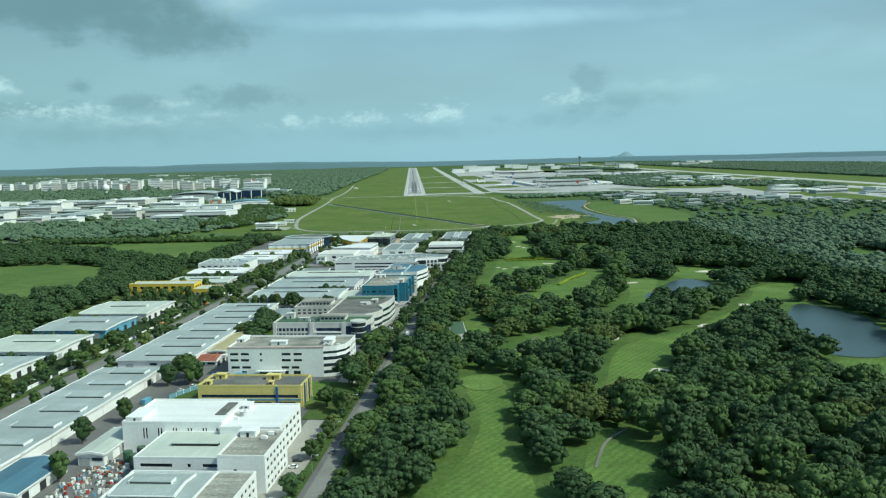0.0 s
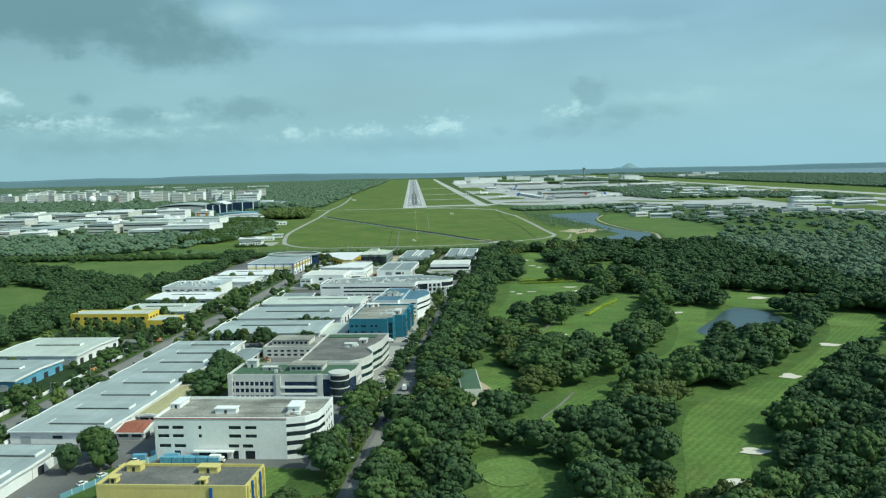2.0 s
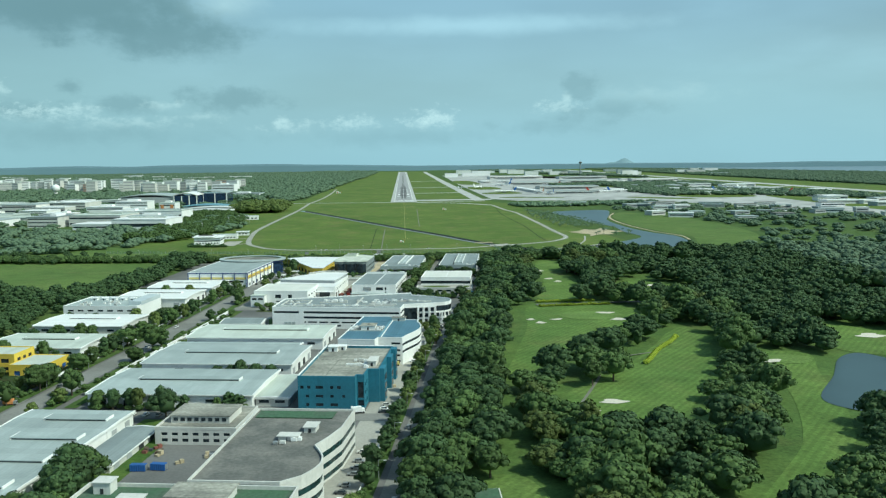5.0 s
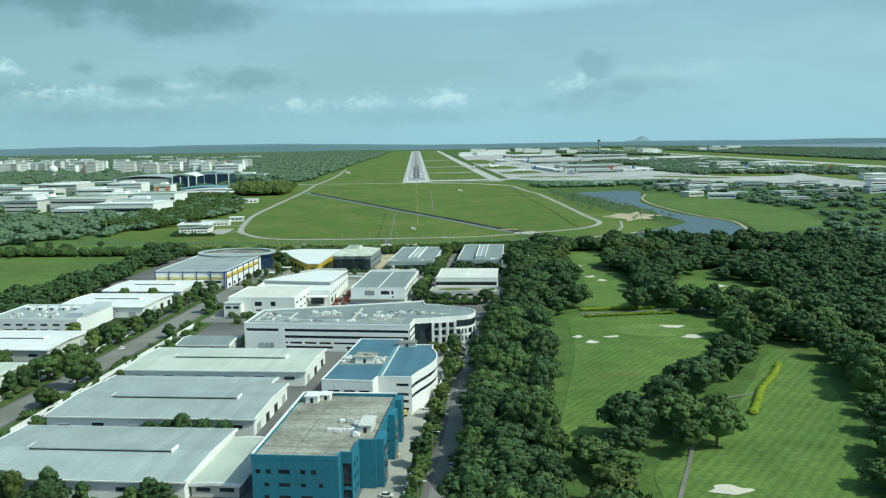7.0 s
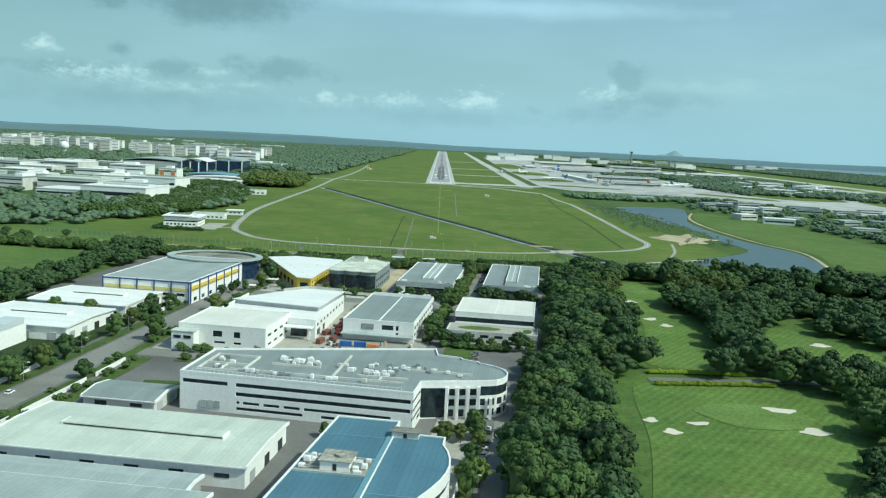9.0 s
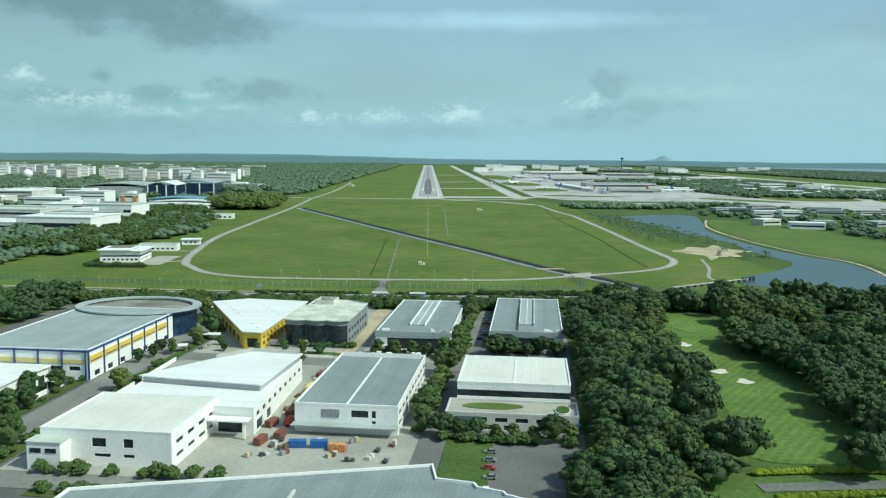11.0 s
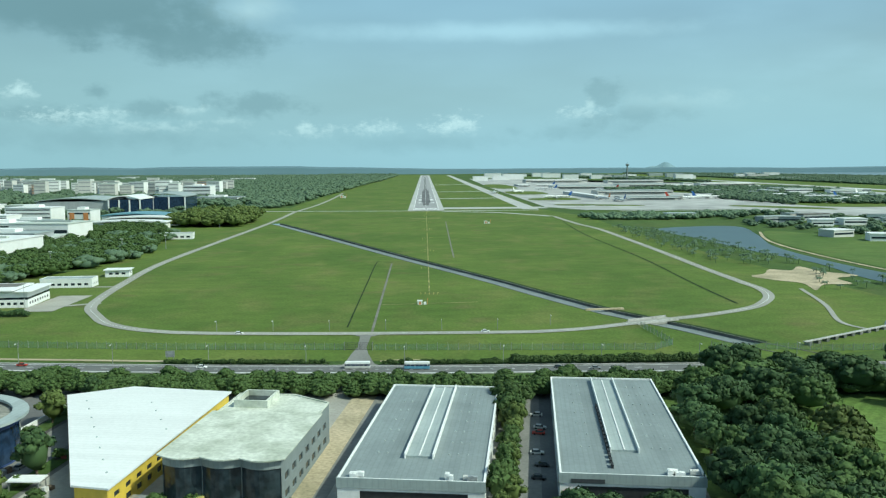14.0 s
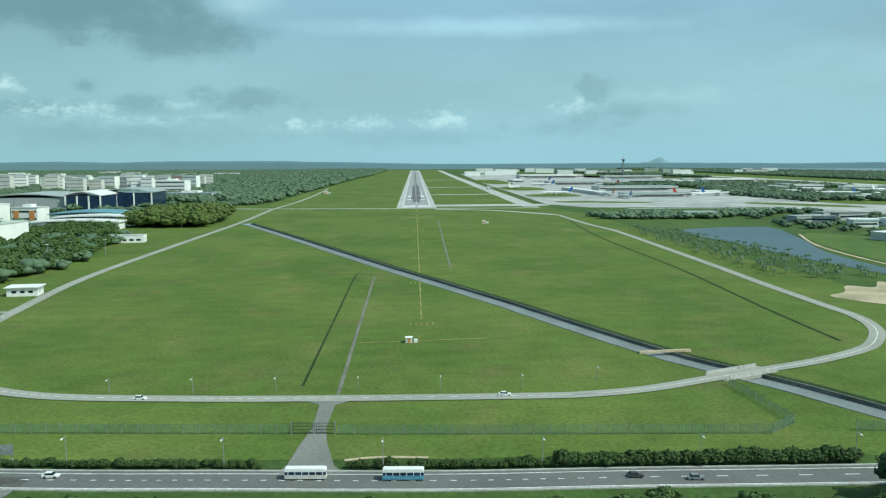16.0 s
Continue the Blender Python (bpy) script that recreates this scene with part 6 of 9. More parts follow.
# twin grey-roofed sheds before the trees
for k, (v0, v1, u0, u1) in enumerate(((-91.8, -70.8, 643.4, 694), (-60.3, -39.8, 648, 702.5))):
    pts, mid = rect(v0, v1, u0, u1)
    a, d = (v1 - v0) / 2, (u1 - u0) / 2
    # bay openings: the shade within is a near-black pane
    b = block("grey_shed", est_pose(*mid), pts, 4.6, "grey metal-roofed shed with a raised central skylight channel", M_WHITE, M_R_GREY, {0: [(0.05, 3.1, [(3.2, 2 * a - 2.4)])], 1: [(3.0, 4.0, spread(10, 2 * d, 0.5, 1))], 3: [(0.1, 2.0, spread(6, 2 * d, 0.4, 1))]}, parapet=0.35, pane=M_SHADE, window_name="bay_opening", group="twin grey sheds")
    part("ceiling_vent_bed", boxed(-2.0, 2.0, -d * 0.62, d * 0.92, 4.704, 5.0), M_R_PALE, b)
    for x in (-2.25, 2.05):
        part("channel_side", boxed(x, x + 0.2, -d * 0.64, d * 0.94, 4.704, 5.55), M_WHITE, b)
    part("ridge_strip", boxed(-0.1, 0.1, -d * 0.62, d * 0.92, 5.003, 5.12), M_WHITE, b)
    part("fascia", boxed(-a - 0.12, a + 0.12, -d - 0.14, -d - 0.05, 3.5, 5.0), M_R_PALE, b)
    for x in (-6.6, -5.2, 4.4, 5.8, 7.2):
        for j in range(7):
            part("skylight_dome", tubed(x, -d * 0.55 + j * d * 0.22, 4.7, 4.9, 0.2, 0.1, n=7), M_R_PALE, b)
    if k:
        part("lettering_bar", boxed(-a + 1.6, -a + 6.4, -d - 0.2, -d - 0.145, 3.6, 4.2), M_DKSTEEL, b)
        part("doorway_sign", boxed(-a + 0.4, -a + 3.4, -d - 0.3, -d - 0.15, 0.4, 2.4), M_RED, b)
        for j in range(16):
            y = -d + 3 + j * 2.0
            part("louvre", boxed(-2.7, -2.35, y, y + 1.2, 4.704, 5.3), M_SHADE, b)
    else:
        condensers(b, -9.4, -7.2, -d + 0.6, -d + 1.6, 4.7, 3, 61)
    condensers(b, 5, 9, -d + 0.6, -d + 1.8, 4.7, 4, 62 + k)
# glass-fronted block with a scalloped edge
wave = [(-8.8 + 17.6 * k / 24, -16.5 - 1.1 * abs(math.sin(k / 24 * math.pi * 3))) for k in range(25)]
pts = wave + [(8.8, 12.0), (1.5, 16.5), (-8.8, 16.5)]
front = [(0.3, 6.2, None)]
specs = {None: front, 24: [(1.0, 2.2, spread(7, 28, 0.6, 1)), (3.6, 4.8, spread(7, 28, 0.6, 1))], 25: [(1.0, 4.8, None)], 26: [(3.6, 4.8, 4)], 27: [(1.0, 2.2, 8), (3.6, 4.8, 8)]}
b = block("glass_front_office", est_pose(-108.6, 659.6), pts, 7.3, "office with scalloped dark glass front, pale roof", M_R_GREY, M_R_MOSS, specs, pane=M_GLASS, parapet=0.3, copings=M_R_MOSS)
part("roof_slab", prismed(shrink(wave + [(8.8, 4.0), (-8.8, 4.0)], -0.7), 7.61, 7.8), M_R_MOSS, b)
for x0, x1, y0, y1 in ((-7.0, -6.6, 8, 15), (-1.4, -1.0, 8, 15), (-6.6, -1.4, 14.6, 15), (-6.6, -1.4, 8, 8.4)):
    part("light_well", boxed(x0, x1, y0, y1, 7.4, 8.7), M_R_MOSS, b)
part("well_glass", boxed(-6.6, -1.4, 8.4, 14.6, 7.4, 7.7), M_GLASS, b)
# wedge-plan white roof on yellow walls
pts = [(-29.5, 24.6), (-4.0, -18.6), (1.2, -19.2), (0.6, 29.4), (-19.8, 31.4)]
b = block("wedge_hall", est_pose(-124.0, 656.5), pts, 4.5, "wedge-shaped hall with white roof and yellow walls", M_SUNYELLOW, M_R_WHITE, {2: [(0.8, 1.8, spread(12, 44, 0.5, 1)), (2.6, 3.4, spread(12, 44, 0.5, 1))], 0: [(0.3, 2.4, spread(7, 46, 0.6, 1))], 1: [(0.4, 3.0, [(1.0, 4.2)])]}, parapet=0.0, pane=M_GLASS)
part("roof_edge", prismed(shrink(pts, -0.45), 4.62, 4.9), M_R_WHITE, b)
rnd = random.Random(77)
ring = shrink(pts, 1.2)
for i in range(9):
    for j in range(9):
        x, y = -24 + i * 3.2, -19 + j * 5
        if inside((x, y), ring) and (i + j) % 4 == 0:
            part("skylight_dome", tubed(x, y, 4.9, 5.05, 0.2, 0.14, n=8), M_R_PALE, b)
# blue and yellow hall with a round glass end
M_NAVY = surf("navy painted steel", (0.045, 0.075, 0.20), rough=0.5, amount=0.3, grain=0.06)
pts, mid = rect(-184, -153.5, 602, 655)
b = block("trade_hall", est_pose(*mid), pts, 7.2, "large hall with pale roof, blue band and yellow panels", M_WHITE, M_R_PALE, {0: [(2.2, 3.2, 6)], 1: [(0.3, 1.6, spread(8, 53, 0.4, 1))]}, parapet=0.25, pane=M_GLASS, copings=M_WHITE)
for k in range(7):
    y = -26.4 + k * 7.2
    part("pilaster", boxed(15.27, 15.6, y - 0.15, y + 0.15, 0, 7.3), M_NAVY, b)
    if k < 6:
        part("yellow_panel", boxed(15.255, 15.4, y + 0.4, y + 6.7, 3.9, 5.6), M_SUNYELLOW, b)
        part("lettering_bar", boxed(15.405, 15.46, y + 1.0, y + 6.2, 4.25, 4.5), M_NAVY, b)
for k in range(6):
    x = -15.2 + k * 6.0
    part("pilaster", boxed(x - 0.14, x + 0.14, -26.9, -26.52, 0, 7.3), M_NAVY, b)
    if k < 5:
        part("yellow_panel", boxed(x + 0.3, x + 5.7, -26.62, -26.52, 3.9, 4.9), M_YELLOW, b)
part("blue_band", boxed(15.26, 15.5, -26.5, 26.4, 6.75, 7.15), M_NAVY, b)
part("blue_band", boxed(-15.2, 15.24, -26.74, -26.53, 6.75, 7.15), M_NAVY, b)
rot = [(-167.5 + 17.5 * math.cos(6.2832 * k / 40), 655 + 13.5 * math.sin(6.2832 * k / 40)) for k in range(40)]
pts = [(x + 167.5, y - 655) for x, y in rot]
b = block("rotunda", est_pose(-167.5, 657.0), pts, 6.8, "oval glass rotunda with a broad pale roof ring", M_NAVY, M_R_CONC, {None: [(0.3, 6.2, None)]}, parapet=0.0, pane=M_GLASS_BLUE)
bm = bmesh.new()
for k in range(40):
    a0, a1 = 6.2832 * k / 40, 6.2832 * (k + 1) / 40
    lo = [(r * math.cos(a), r * 0.78 * math.sin(a), 7.3) for r, a in ((18.9, a0), (18.9, a1), (16.2, a1), (16.2, a0))]
    hexa(bm, lo, [(x, y, 7.75) for x, y, z in lo], ("s1", "s3"))
bmesh.ops.remove_doubles(bm, verts=bm.verts[:], dist=0.002)
part("roof_ring", bm, M_R_PALE, b)
for k in range(20):
    a0 = 6.2832 * k / 20
    part("ring_post", tubed(17 * math.cos(a0), 13.1 * math.sin(a0), 6.9, 7.3, 0.12, n=6), M_STEEL, b)

# security post buildings by the airfield fence
b = block("station_building", at(-143, 828, 4), [(-10.5, -8), (8.5, -8), (8.5, 12), (-10.5, 12)], 5.2, "low white two-storey airfield station with flat roofs", M_WHITE, M_R_GREY, {None: [(1.0, 1.9, 8), (2.8, 3.6, None)]}, parapet=0.3)
part("roof_slab", boxed(-11.5, 4, -9, 10, 5.85, 6.2), M_WHITE, b)
part("roof_slab", boxed(4.2, 10, -9, 12, 5.5, 5.75), M_WHITE, b)
part("solar_roof", boxed(-9, 2, 0, 8, 6.203, 6.35), M_R_DARK, b)
part("flag_mast", tubed(8, -9.5, 0, 8.5, 0.1, 0.05, n=6), M_STEEL, b)
b = block("station_wing", at(-142, 871, 4), [(-9, -4), (11, -4), (11, 4), (-9, 4)], 3.4, "low white station wing with long flat roof", M_WHITE, M_R_PALE, {None: [(0.9, 1.8, 7)]}, parapet=0.3)
b = block("guard_house", at(-132.5, 902, 8), [(-5, -3.4), (5, -3.4), (5, 3.4), (-5, 3.4)], 2.9, "small white guard house with wide flat roof", M_WHITE, M_WHITE, {None: [(1.1, 2.0, 3)]}, parapet=0.0)
part("eaves_slab", boxed(-5.7, 5.7, -4.1, 4.1, 3.0, 3.25), M_WHITE, b)
b = block("guard_house", at(-162, 1090, 8), [(-10.5, -5), (10.5, -5), (10.5, 5), (-10.5, 5)], 3.6, "low white airfield service building", M_WHITE, M_R_GREY, {None: [(1.0, 2.2, 5)]}, parapet=0.4)
# shelter openings: inner shade painted as dark panes
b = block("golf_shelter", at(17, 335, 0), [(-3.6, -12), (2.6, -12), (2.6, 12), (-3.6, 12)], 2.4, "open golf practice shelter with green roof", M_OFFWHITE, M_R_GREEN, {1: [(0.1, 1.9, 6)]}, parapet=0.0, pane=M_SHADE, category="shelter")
b = block("golf_shelter", at(74, 316, 30), [(-2.4, -2.0), (2.4, -2.0), (2.4, 2.0), (-2.4, 2.0)], 1.5, "small golf course shelter among trees", M_OFFWHITE, M_R_GREY, {None: [(0.2, 1.2, 2)]}, parapet=0.0, pane=M_SHADE, category="shelter")


ribbon("pavement", [(-133, 822), (-124, 822), (-112, 828)], 3.0, M_PERIM, 0.17, "short concrete drive to the station", curved=False)
ribbon("pavement", [(-131, 868), (-120, 868)], 2.4, M_PERIM, 0.17, "short concrete drive to the station", curved=False)
sheet("yard", [(-134, 812), (-122, 812), (-122, 846), (-134, 846)], M_YARD2, 0.15, "pale yard beside the station", curved=False)
# court before the wedge hall
for v, u, turn in ((-140.9, 647.0, 5), (-144.6, 632.5, 20)):
    b = thing("shelter_canopy", est_pose(v, u, turn), "white flat canopy on steel posts in a yard", "canopy", "yard canopies")
    part("roof", boxed(-2.6, 2.6, -1.4, 1.4, 1.7, 1.9), M_WHITE, b)
    for x in (-2.3, 2.3):
        for y in (-1.1, 1.1):
            part("post", boxed(x - 0.08, x + 0.08, y - 0.08, y + 0.08, 0, 1.697), M_STEEL, b)
for u0, u1 in ((296, 340), (344, 392), (402, 440), (446, 480)):
    ob = new("boundary_wall", mesh_of("boundary_wall", boxed(-0.12, 0.12, -(u1 - u0) / 2, (u1 - u0) / 2, -0.3, 0.8), M_WHITE))
    ob.matrix_basis = est_pose(-51.2, (u0 + u1) / 2)
    tagged(ob, "low white wall before the office forecourts", kind="structure")
for v0, v1, u in ((-127.5, -113, 632.0), (-110, -101.5, 631.8)):
    pts, mid = rect(v0, v1, u, u + 0.25)
    tagged(new("boundary_wall", mesh_of("boundary_wall", boxed(v0 - mid[0], v1 - mid[0], -0.12, 0.12, -0.3, 0.7), M_WHITE)), "low white plot wall along the estate road", kind="structure").matrix_basis = est_pose(*mid)


# ---- far districts ----
def far_block(name, x, y, w, d, h, turn, wall, roof, label, group, floors=0, cols=0, category="building", pane=None):
    pane = pane or M_GLASS
    b = thing(name, at(x, y, turn), label, category, group)
    part("wall", boxed(-w / 2, w / 2, -d / 2, d / 2, -0.6, h), wall, b)
    part("roof", boxed(-w / 2 - 0.3, w / 2 + 0.3, -d / 2 - 0.3, d / 2 + 0.3, h + 0.004, h + 0.5), roof, b)
    for f in range(floors):
        z = h * (f + 0.4) / floors
        zz = z + h / floors * 0.26
        if cols:
            for k in range(cols):
                xx = -w / 2 + w * (k + 0.2) / cols
                part("window", boxed(xx, xx + w / cols * 0.6, -d / 2 - 0.12, -d / 2 - 0.004, z, zz), pane, b)
        else:
            part("window_band", boxed(-w / 2 + 0.8, w / 2 - 0.8, -d / 2 - 0.12, -d / 2 - 0.004, z, zz), pane, b)
    return b


rnd = random.Random(5)
walls = (M_WHITE, M_WHITE, M_OFFWHITE, M_WHITE, M_R_PALE)
roofs = (M_R_WHITE, M_R_WHITE, M_R_PALE, M_R_CREAM, M_R_GREY)
for row in range(9):
    y = 985 + row * 56
    for k in range(12):
        x = -226 - row * 9 - k * rnd.uniform(48, 58) - rnd.uniform(0, 10)
        if x < -0.62 * y - 120 or rnd.random() < 0.06 or (1130 < y < 1520 and x > -410):
            continue
        w, d, h = rnd.uniform(26, 52), rnd.uniform(20, 46), rnd.uniform(4, 11)
        b = far_block("warehouse", x, y + rnd.uniform(-9, 9), w, d, h, rnd.choice((-7, -7, 4)), rnd.choice(walls), rnd.choice(roofs), "distant white industrial building with flat metal roof", "far industrial estate", floors=rnd.choice((1, 2, 3)))
        if rnd.random() < 0.6:
            part("roof_vent", boxed(-w * 0.35, w * 0.35, -1.2, 1.2, h + 0.504, h + 1.6), rnd.choice(roofs), b)
        if rnd.random() < 0.4:
            part("plant_room", boxed(w * 0.1, w * 0.3, -d * 0.3, d * 0.1, h + 0.504, h + 2.6), M_WHITE, b)
# hangars
for x, y, w, d, h, wl_, rf, lab in ((-362, 1438, 74, 70, 15, M_GREYWALL, M_R_PALE, "large pale hangar with curved roof"), (-309, 1432, 32, 60, 17, M_GLASS_BLUE, M_R_WHITE, "tall glazed hangar with pale side and white edge"), (-287, 1480, 52, 56, 18, M_GLASS_BLUE, M_R_PALE, "dark blue glazed hangar with pale roof edge"),
                              (-242, 1254, 52, 34, 8, M_WHITE, M_R_BLUEPALE, "low airfield store with pale blue roof"), (-226, 1184, 58, 14, 6, M_WHITE, M_R_WHITE, "long low white store beside trees"), (-226, 1220, 56, 16, 7, M_WHITE, M_R_WHITE, "long low white store with overhanging roof")):
    b = thing("hangar", at(x, y, 2), lab, "hangar", "airfield hangars")
    part("wall", boxed(-w / 2, w / 2, -d / 2, d / 2, -0.6, h * 0.8), wl_, b)
    bm = bmesh.new()
    prev = None
    for k in range(13):
        s = k / 12
        z = h * 0.8 + h * 0.2 * math.sin(s * math.pi)
        q = [bm.verts.new((-w / 2 - 1 + (w + 2) * s, yy, zz)) for yy, zz in ((-d / 2 - 1.2, z), (d / 2 + 1.2, z), (d / 2 + 1.2, z + 0.8), (-d / 2 - 1.2, z + 0.8))]
        if prev:
            for i in range(4):
                bm.faces.new((prev[i], q[i], q[(i + 1) % 4], prev[(i + 1) % 4]))
        else:
            bm.faces.new(q[::-1])
        prev = q
    bm.faces.new(prev)
    part("roof", bm, rf, b)
    if h > 16:
        part("hangar_door", boxed(w * 0.02, w * 0.46, -d / 2 - 0.5, -d / 2 - 0.01, 0, h * 0.7), M_GLASS_BLUE, b)
        for k in range(4):
            part("column", boxed(-w / 2 + w * k / 3.02, -w / 2 + w * k / 3.02 + 1.4, -d / 2 - 1.1, -d / 2 - 0.51, 0, h * 0.8), M_WHITE, b)
for x, y, w, d, h, rf, lab in ((-334, 1262, 40, 24, 13, M_R_WHITE, "white office block with pale roof by the hangars"), (-290, 1256, 20, 18, 11, M_R_CREAM, "white and orange fronted block by the hangars"), (-352, 1218, 44, 22, 9, M_R_WHITE, "white stepped factory building"), (-306, 1196, 40, 18, 6, M_R_PALE, "low factory with pale metal roof"), (-246, 1036, 44, 22, 9, M_R_PALE, "long low dark-walled store with pale roof"),
                            (-326, 1760, 40, 24, 19, M_R_WHITE, "tall white office block beyond the hangars"), (-268, 1640, 60, 40, 7, M_R_GREY, "low grey terminal among trees"), (-300, 1140, 42, 24, 8, M_R_WHITE, "white factory with stepped roofs"), (-262, 1108, 36, 20, 6, M_R_PALE, "low pale factory with flat roof")):
    b = far_block("works_building", x, y, w, d, h, -4, M_GREYWALL if "dark" in lab else M_WHITE, rf, lab, "works by the hangars", floors=2 if h < 12 else 4)
    part("plant_room", boxed(-w * 0.2, w * 0.15, -d * 0.2, d * 0.2, h + 0.504, h + 2.6), M_WHITE, b)
    if "orange" in lab:
        for k in (-1, 1):
            part("orange_panel", boxed(k * 6 - 2, k * 6 + 2, -d / 2 - 0.4, -d / 2 - 0.13, 2, 9), M_ORANGE, b)
b = thing("radome", at(-642, 1782), "white spherical radome on a low mast", "radome")
part("dome", mesh_sphere(7.4, 15.0), M_WHITE, b)
part("mast", tubed(0, 0, 0, 9, 4.0, 3.0, n=12), M_OFFWHITE, b)
# housing slabs
# plain grey replaces dark glass in the apartments' window bands
M_SLATE = surf("grey window band", (0.30, 0.31, 0.31), rough=0.6, amount=0.3)
M_PEACH = surf("peach wall paint", (0.72, 0.48, 0.34), rough=0.7, amount=0.3)
for k in range(84):
    x = -338 - k * 8.2 - rnd.uniform(0, 5)
    y = 1800 + rnd.uniform(-40, 260) + k * 4
    far_block("apartment_block", x, y, rnd.uniform(16, 30), 13, rnd.uniform(17, 25), rnd.choice((-12, 0, 10)), rnd.choice((M_WHITE, M_OFFWHITE, M_OFFWHITE, M_PEACH if k % 5 < 3 and k < 40 else M_WHITE)), M_R_CREAM, "distant apartment slab with rows of windows", "far housing blocks", floors=4, category="apartments", pane=M_SLATE)
for k in range(26):
    x = -150 - k * 42 - rnd.uniform(0, 24)
    y = 2700 + rnd.uniform(-200, 900)
    far_block("far_building", x - y * 0.12, y, rnd.uniform(30, 60), 20, rnd.uniform(5, 10), 0, rnd.choice(walls), rnd.choice(roofs), "very distant pale building among trees", "far town", floors=0)
# terminals and cargo sheds
term = []
for x, y, w, d, h, rf in ((300, 1640, 84, 26, 6, M_R_PALE), (236, 1770, 12, 190, 5.5, M_R_WHITE), (330, 1850, 120, 40, 8, M_R_PALE), (420, 1720, 90, 20, 5, M_R_WHITE), (320, 2150, 150, 40, 8, M_R_PALE), (214, 2350, 24, 60, 5, M_R_WHITE), (450, 2250, 110, 40, 8, M_R_PALE), (340, 2700, 160, 50, 11, M_R_WHITE), (520, 2600, 140, 40, 10, M_R_PALE), (640, 2300, 120, 36, 8, M_R_WHITE)):
    b = far_block("terminal_building", x, y, w, d, h, 4, M_OFFWHITE, rf, "distant airport terminal with long pale roof", "airport terminals", floors=1, category="terminal")
    b.scale = (1, 1, 0.75)
    part("canopy", boxed(-w * 0.4, w * 0.4, -d / 2 - 5, -d / 2 - 0.13, h * 0.62, h * 0.62 + 0.6), rf, b)
for k in range(38):
    x, y = rnd.uniform(470, 712), rnd.uniform(1080, 2450)
    if y < 1250 and x < 560:
        continue
    far_block("cargo_shed", x, y, rnd.uniform(18, 54), rnd.uniform(14, 30), rnd.uniform(3.5, 6), rnd.choice((0, 12)), rnd.choice(walls), rnd.choice(roofs), "distant low white cargo shed", "cargo sheds", floors=1, category="shed")
for k in range(30):
    x, y = rnd.uniform(268, 520), rnd.uniform(940, 1240)
    far_block("camp_building", x, y, rnd.uniform(14, 30), rnd.uniform(7, 14), rnd.uniform(3, 5), rnd.choice((0, 20, -15)), rnd.choice((M_GREYWALL, M_OFFWHITE, M_WHITE)), rnd.choice((M_R_GREY, M_R_DARK, M_R_PALE, M_R_WHITE)), "low distant building among trees", "pondside buildings", floors=1)
b = far_block("pump_house", 226, 1262, 26, 10, 4.5, 4, M_WHITE, M_R_PALE, "low white pump house by the pond", "", floors=1)
for k in range(30):
    y = 2900 + rnd.uniform(0, 900)
    x = y * rnd.uniform(0.05, 0.36)
    far_block("far_building", x, y, rnd.uniform(30, 70), 24, rnd.uniform(6, 16), 0, rnd.choice(walls), rnd.choice(roofs), "very distant pale airport building", "far airport", floors=0)
b = thing("control_tower", at(612, 3040), "slender airport control tower with flared cab", "tower")
part("shaft", tubed(0, 0, 0, 40, 2.6, 2.2, n=12), M_R_GREY, b)
part("cab", tubed(0, 0, 40, 45, 3, 6, n=12), M_R_GREY, b)
part("cab_roof", tubed(0, 0, 45.01, 47, 6.4, 4, n=12), M_R_GREY, b)
part("mast", tubed(0, 0, 47, 54, 0.6, 0.3, n=6), M_STEEL, b)

for o in list(scene.objects):
    k = {"teal_factory": 0.92, "white_factory_block": 0.93, "green_roof_office": 0.93, "curved_office": 0.95, "blue_roof_office": 0.95, "crescent_office": 0.94, "factory_hall": 0.92, "office_wing": 0.95, "yellow_factory": 0.93}.get(o.name.split(".")[0])
    if k and o.parent is None:
        o.scale = (1, 1, k)


# ---- trees ----
def ico_points():
    bm = bmesh.new()
    bmesh.ops.create_icosphere(bm, subdivisions=1, radius=1)
    v = np.array([x.co[:] for x in bm.verts])
    f = [tuple(q.index for q in p.verts) for p in bm.faces]
    bm.free()
    return v, f


ICO_V, ICO_F = ico_points()
ICO2 = bmesh.new()
bmesh.ops.create_icosphere(ICO2, subdivisions=2, radius=1)
ICO2_V = np.array([x.co[:] for x in ICO2.verts])
ICO2_F = [tuple(q.index for q in p.verts) for p in ICO2.faces]
ICO2.free()


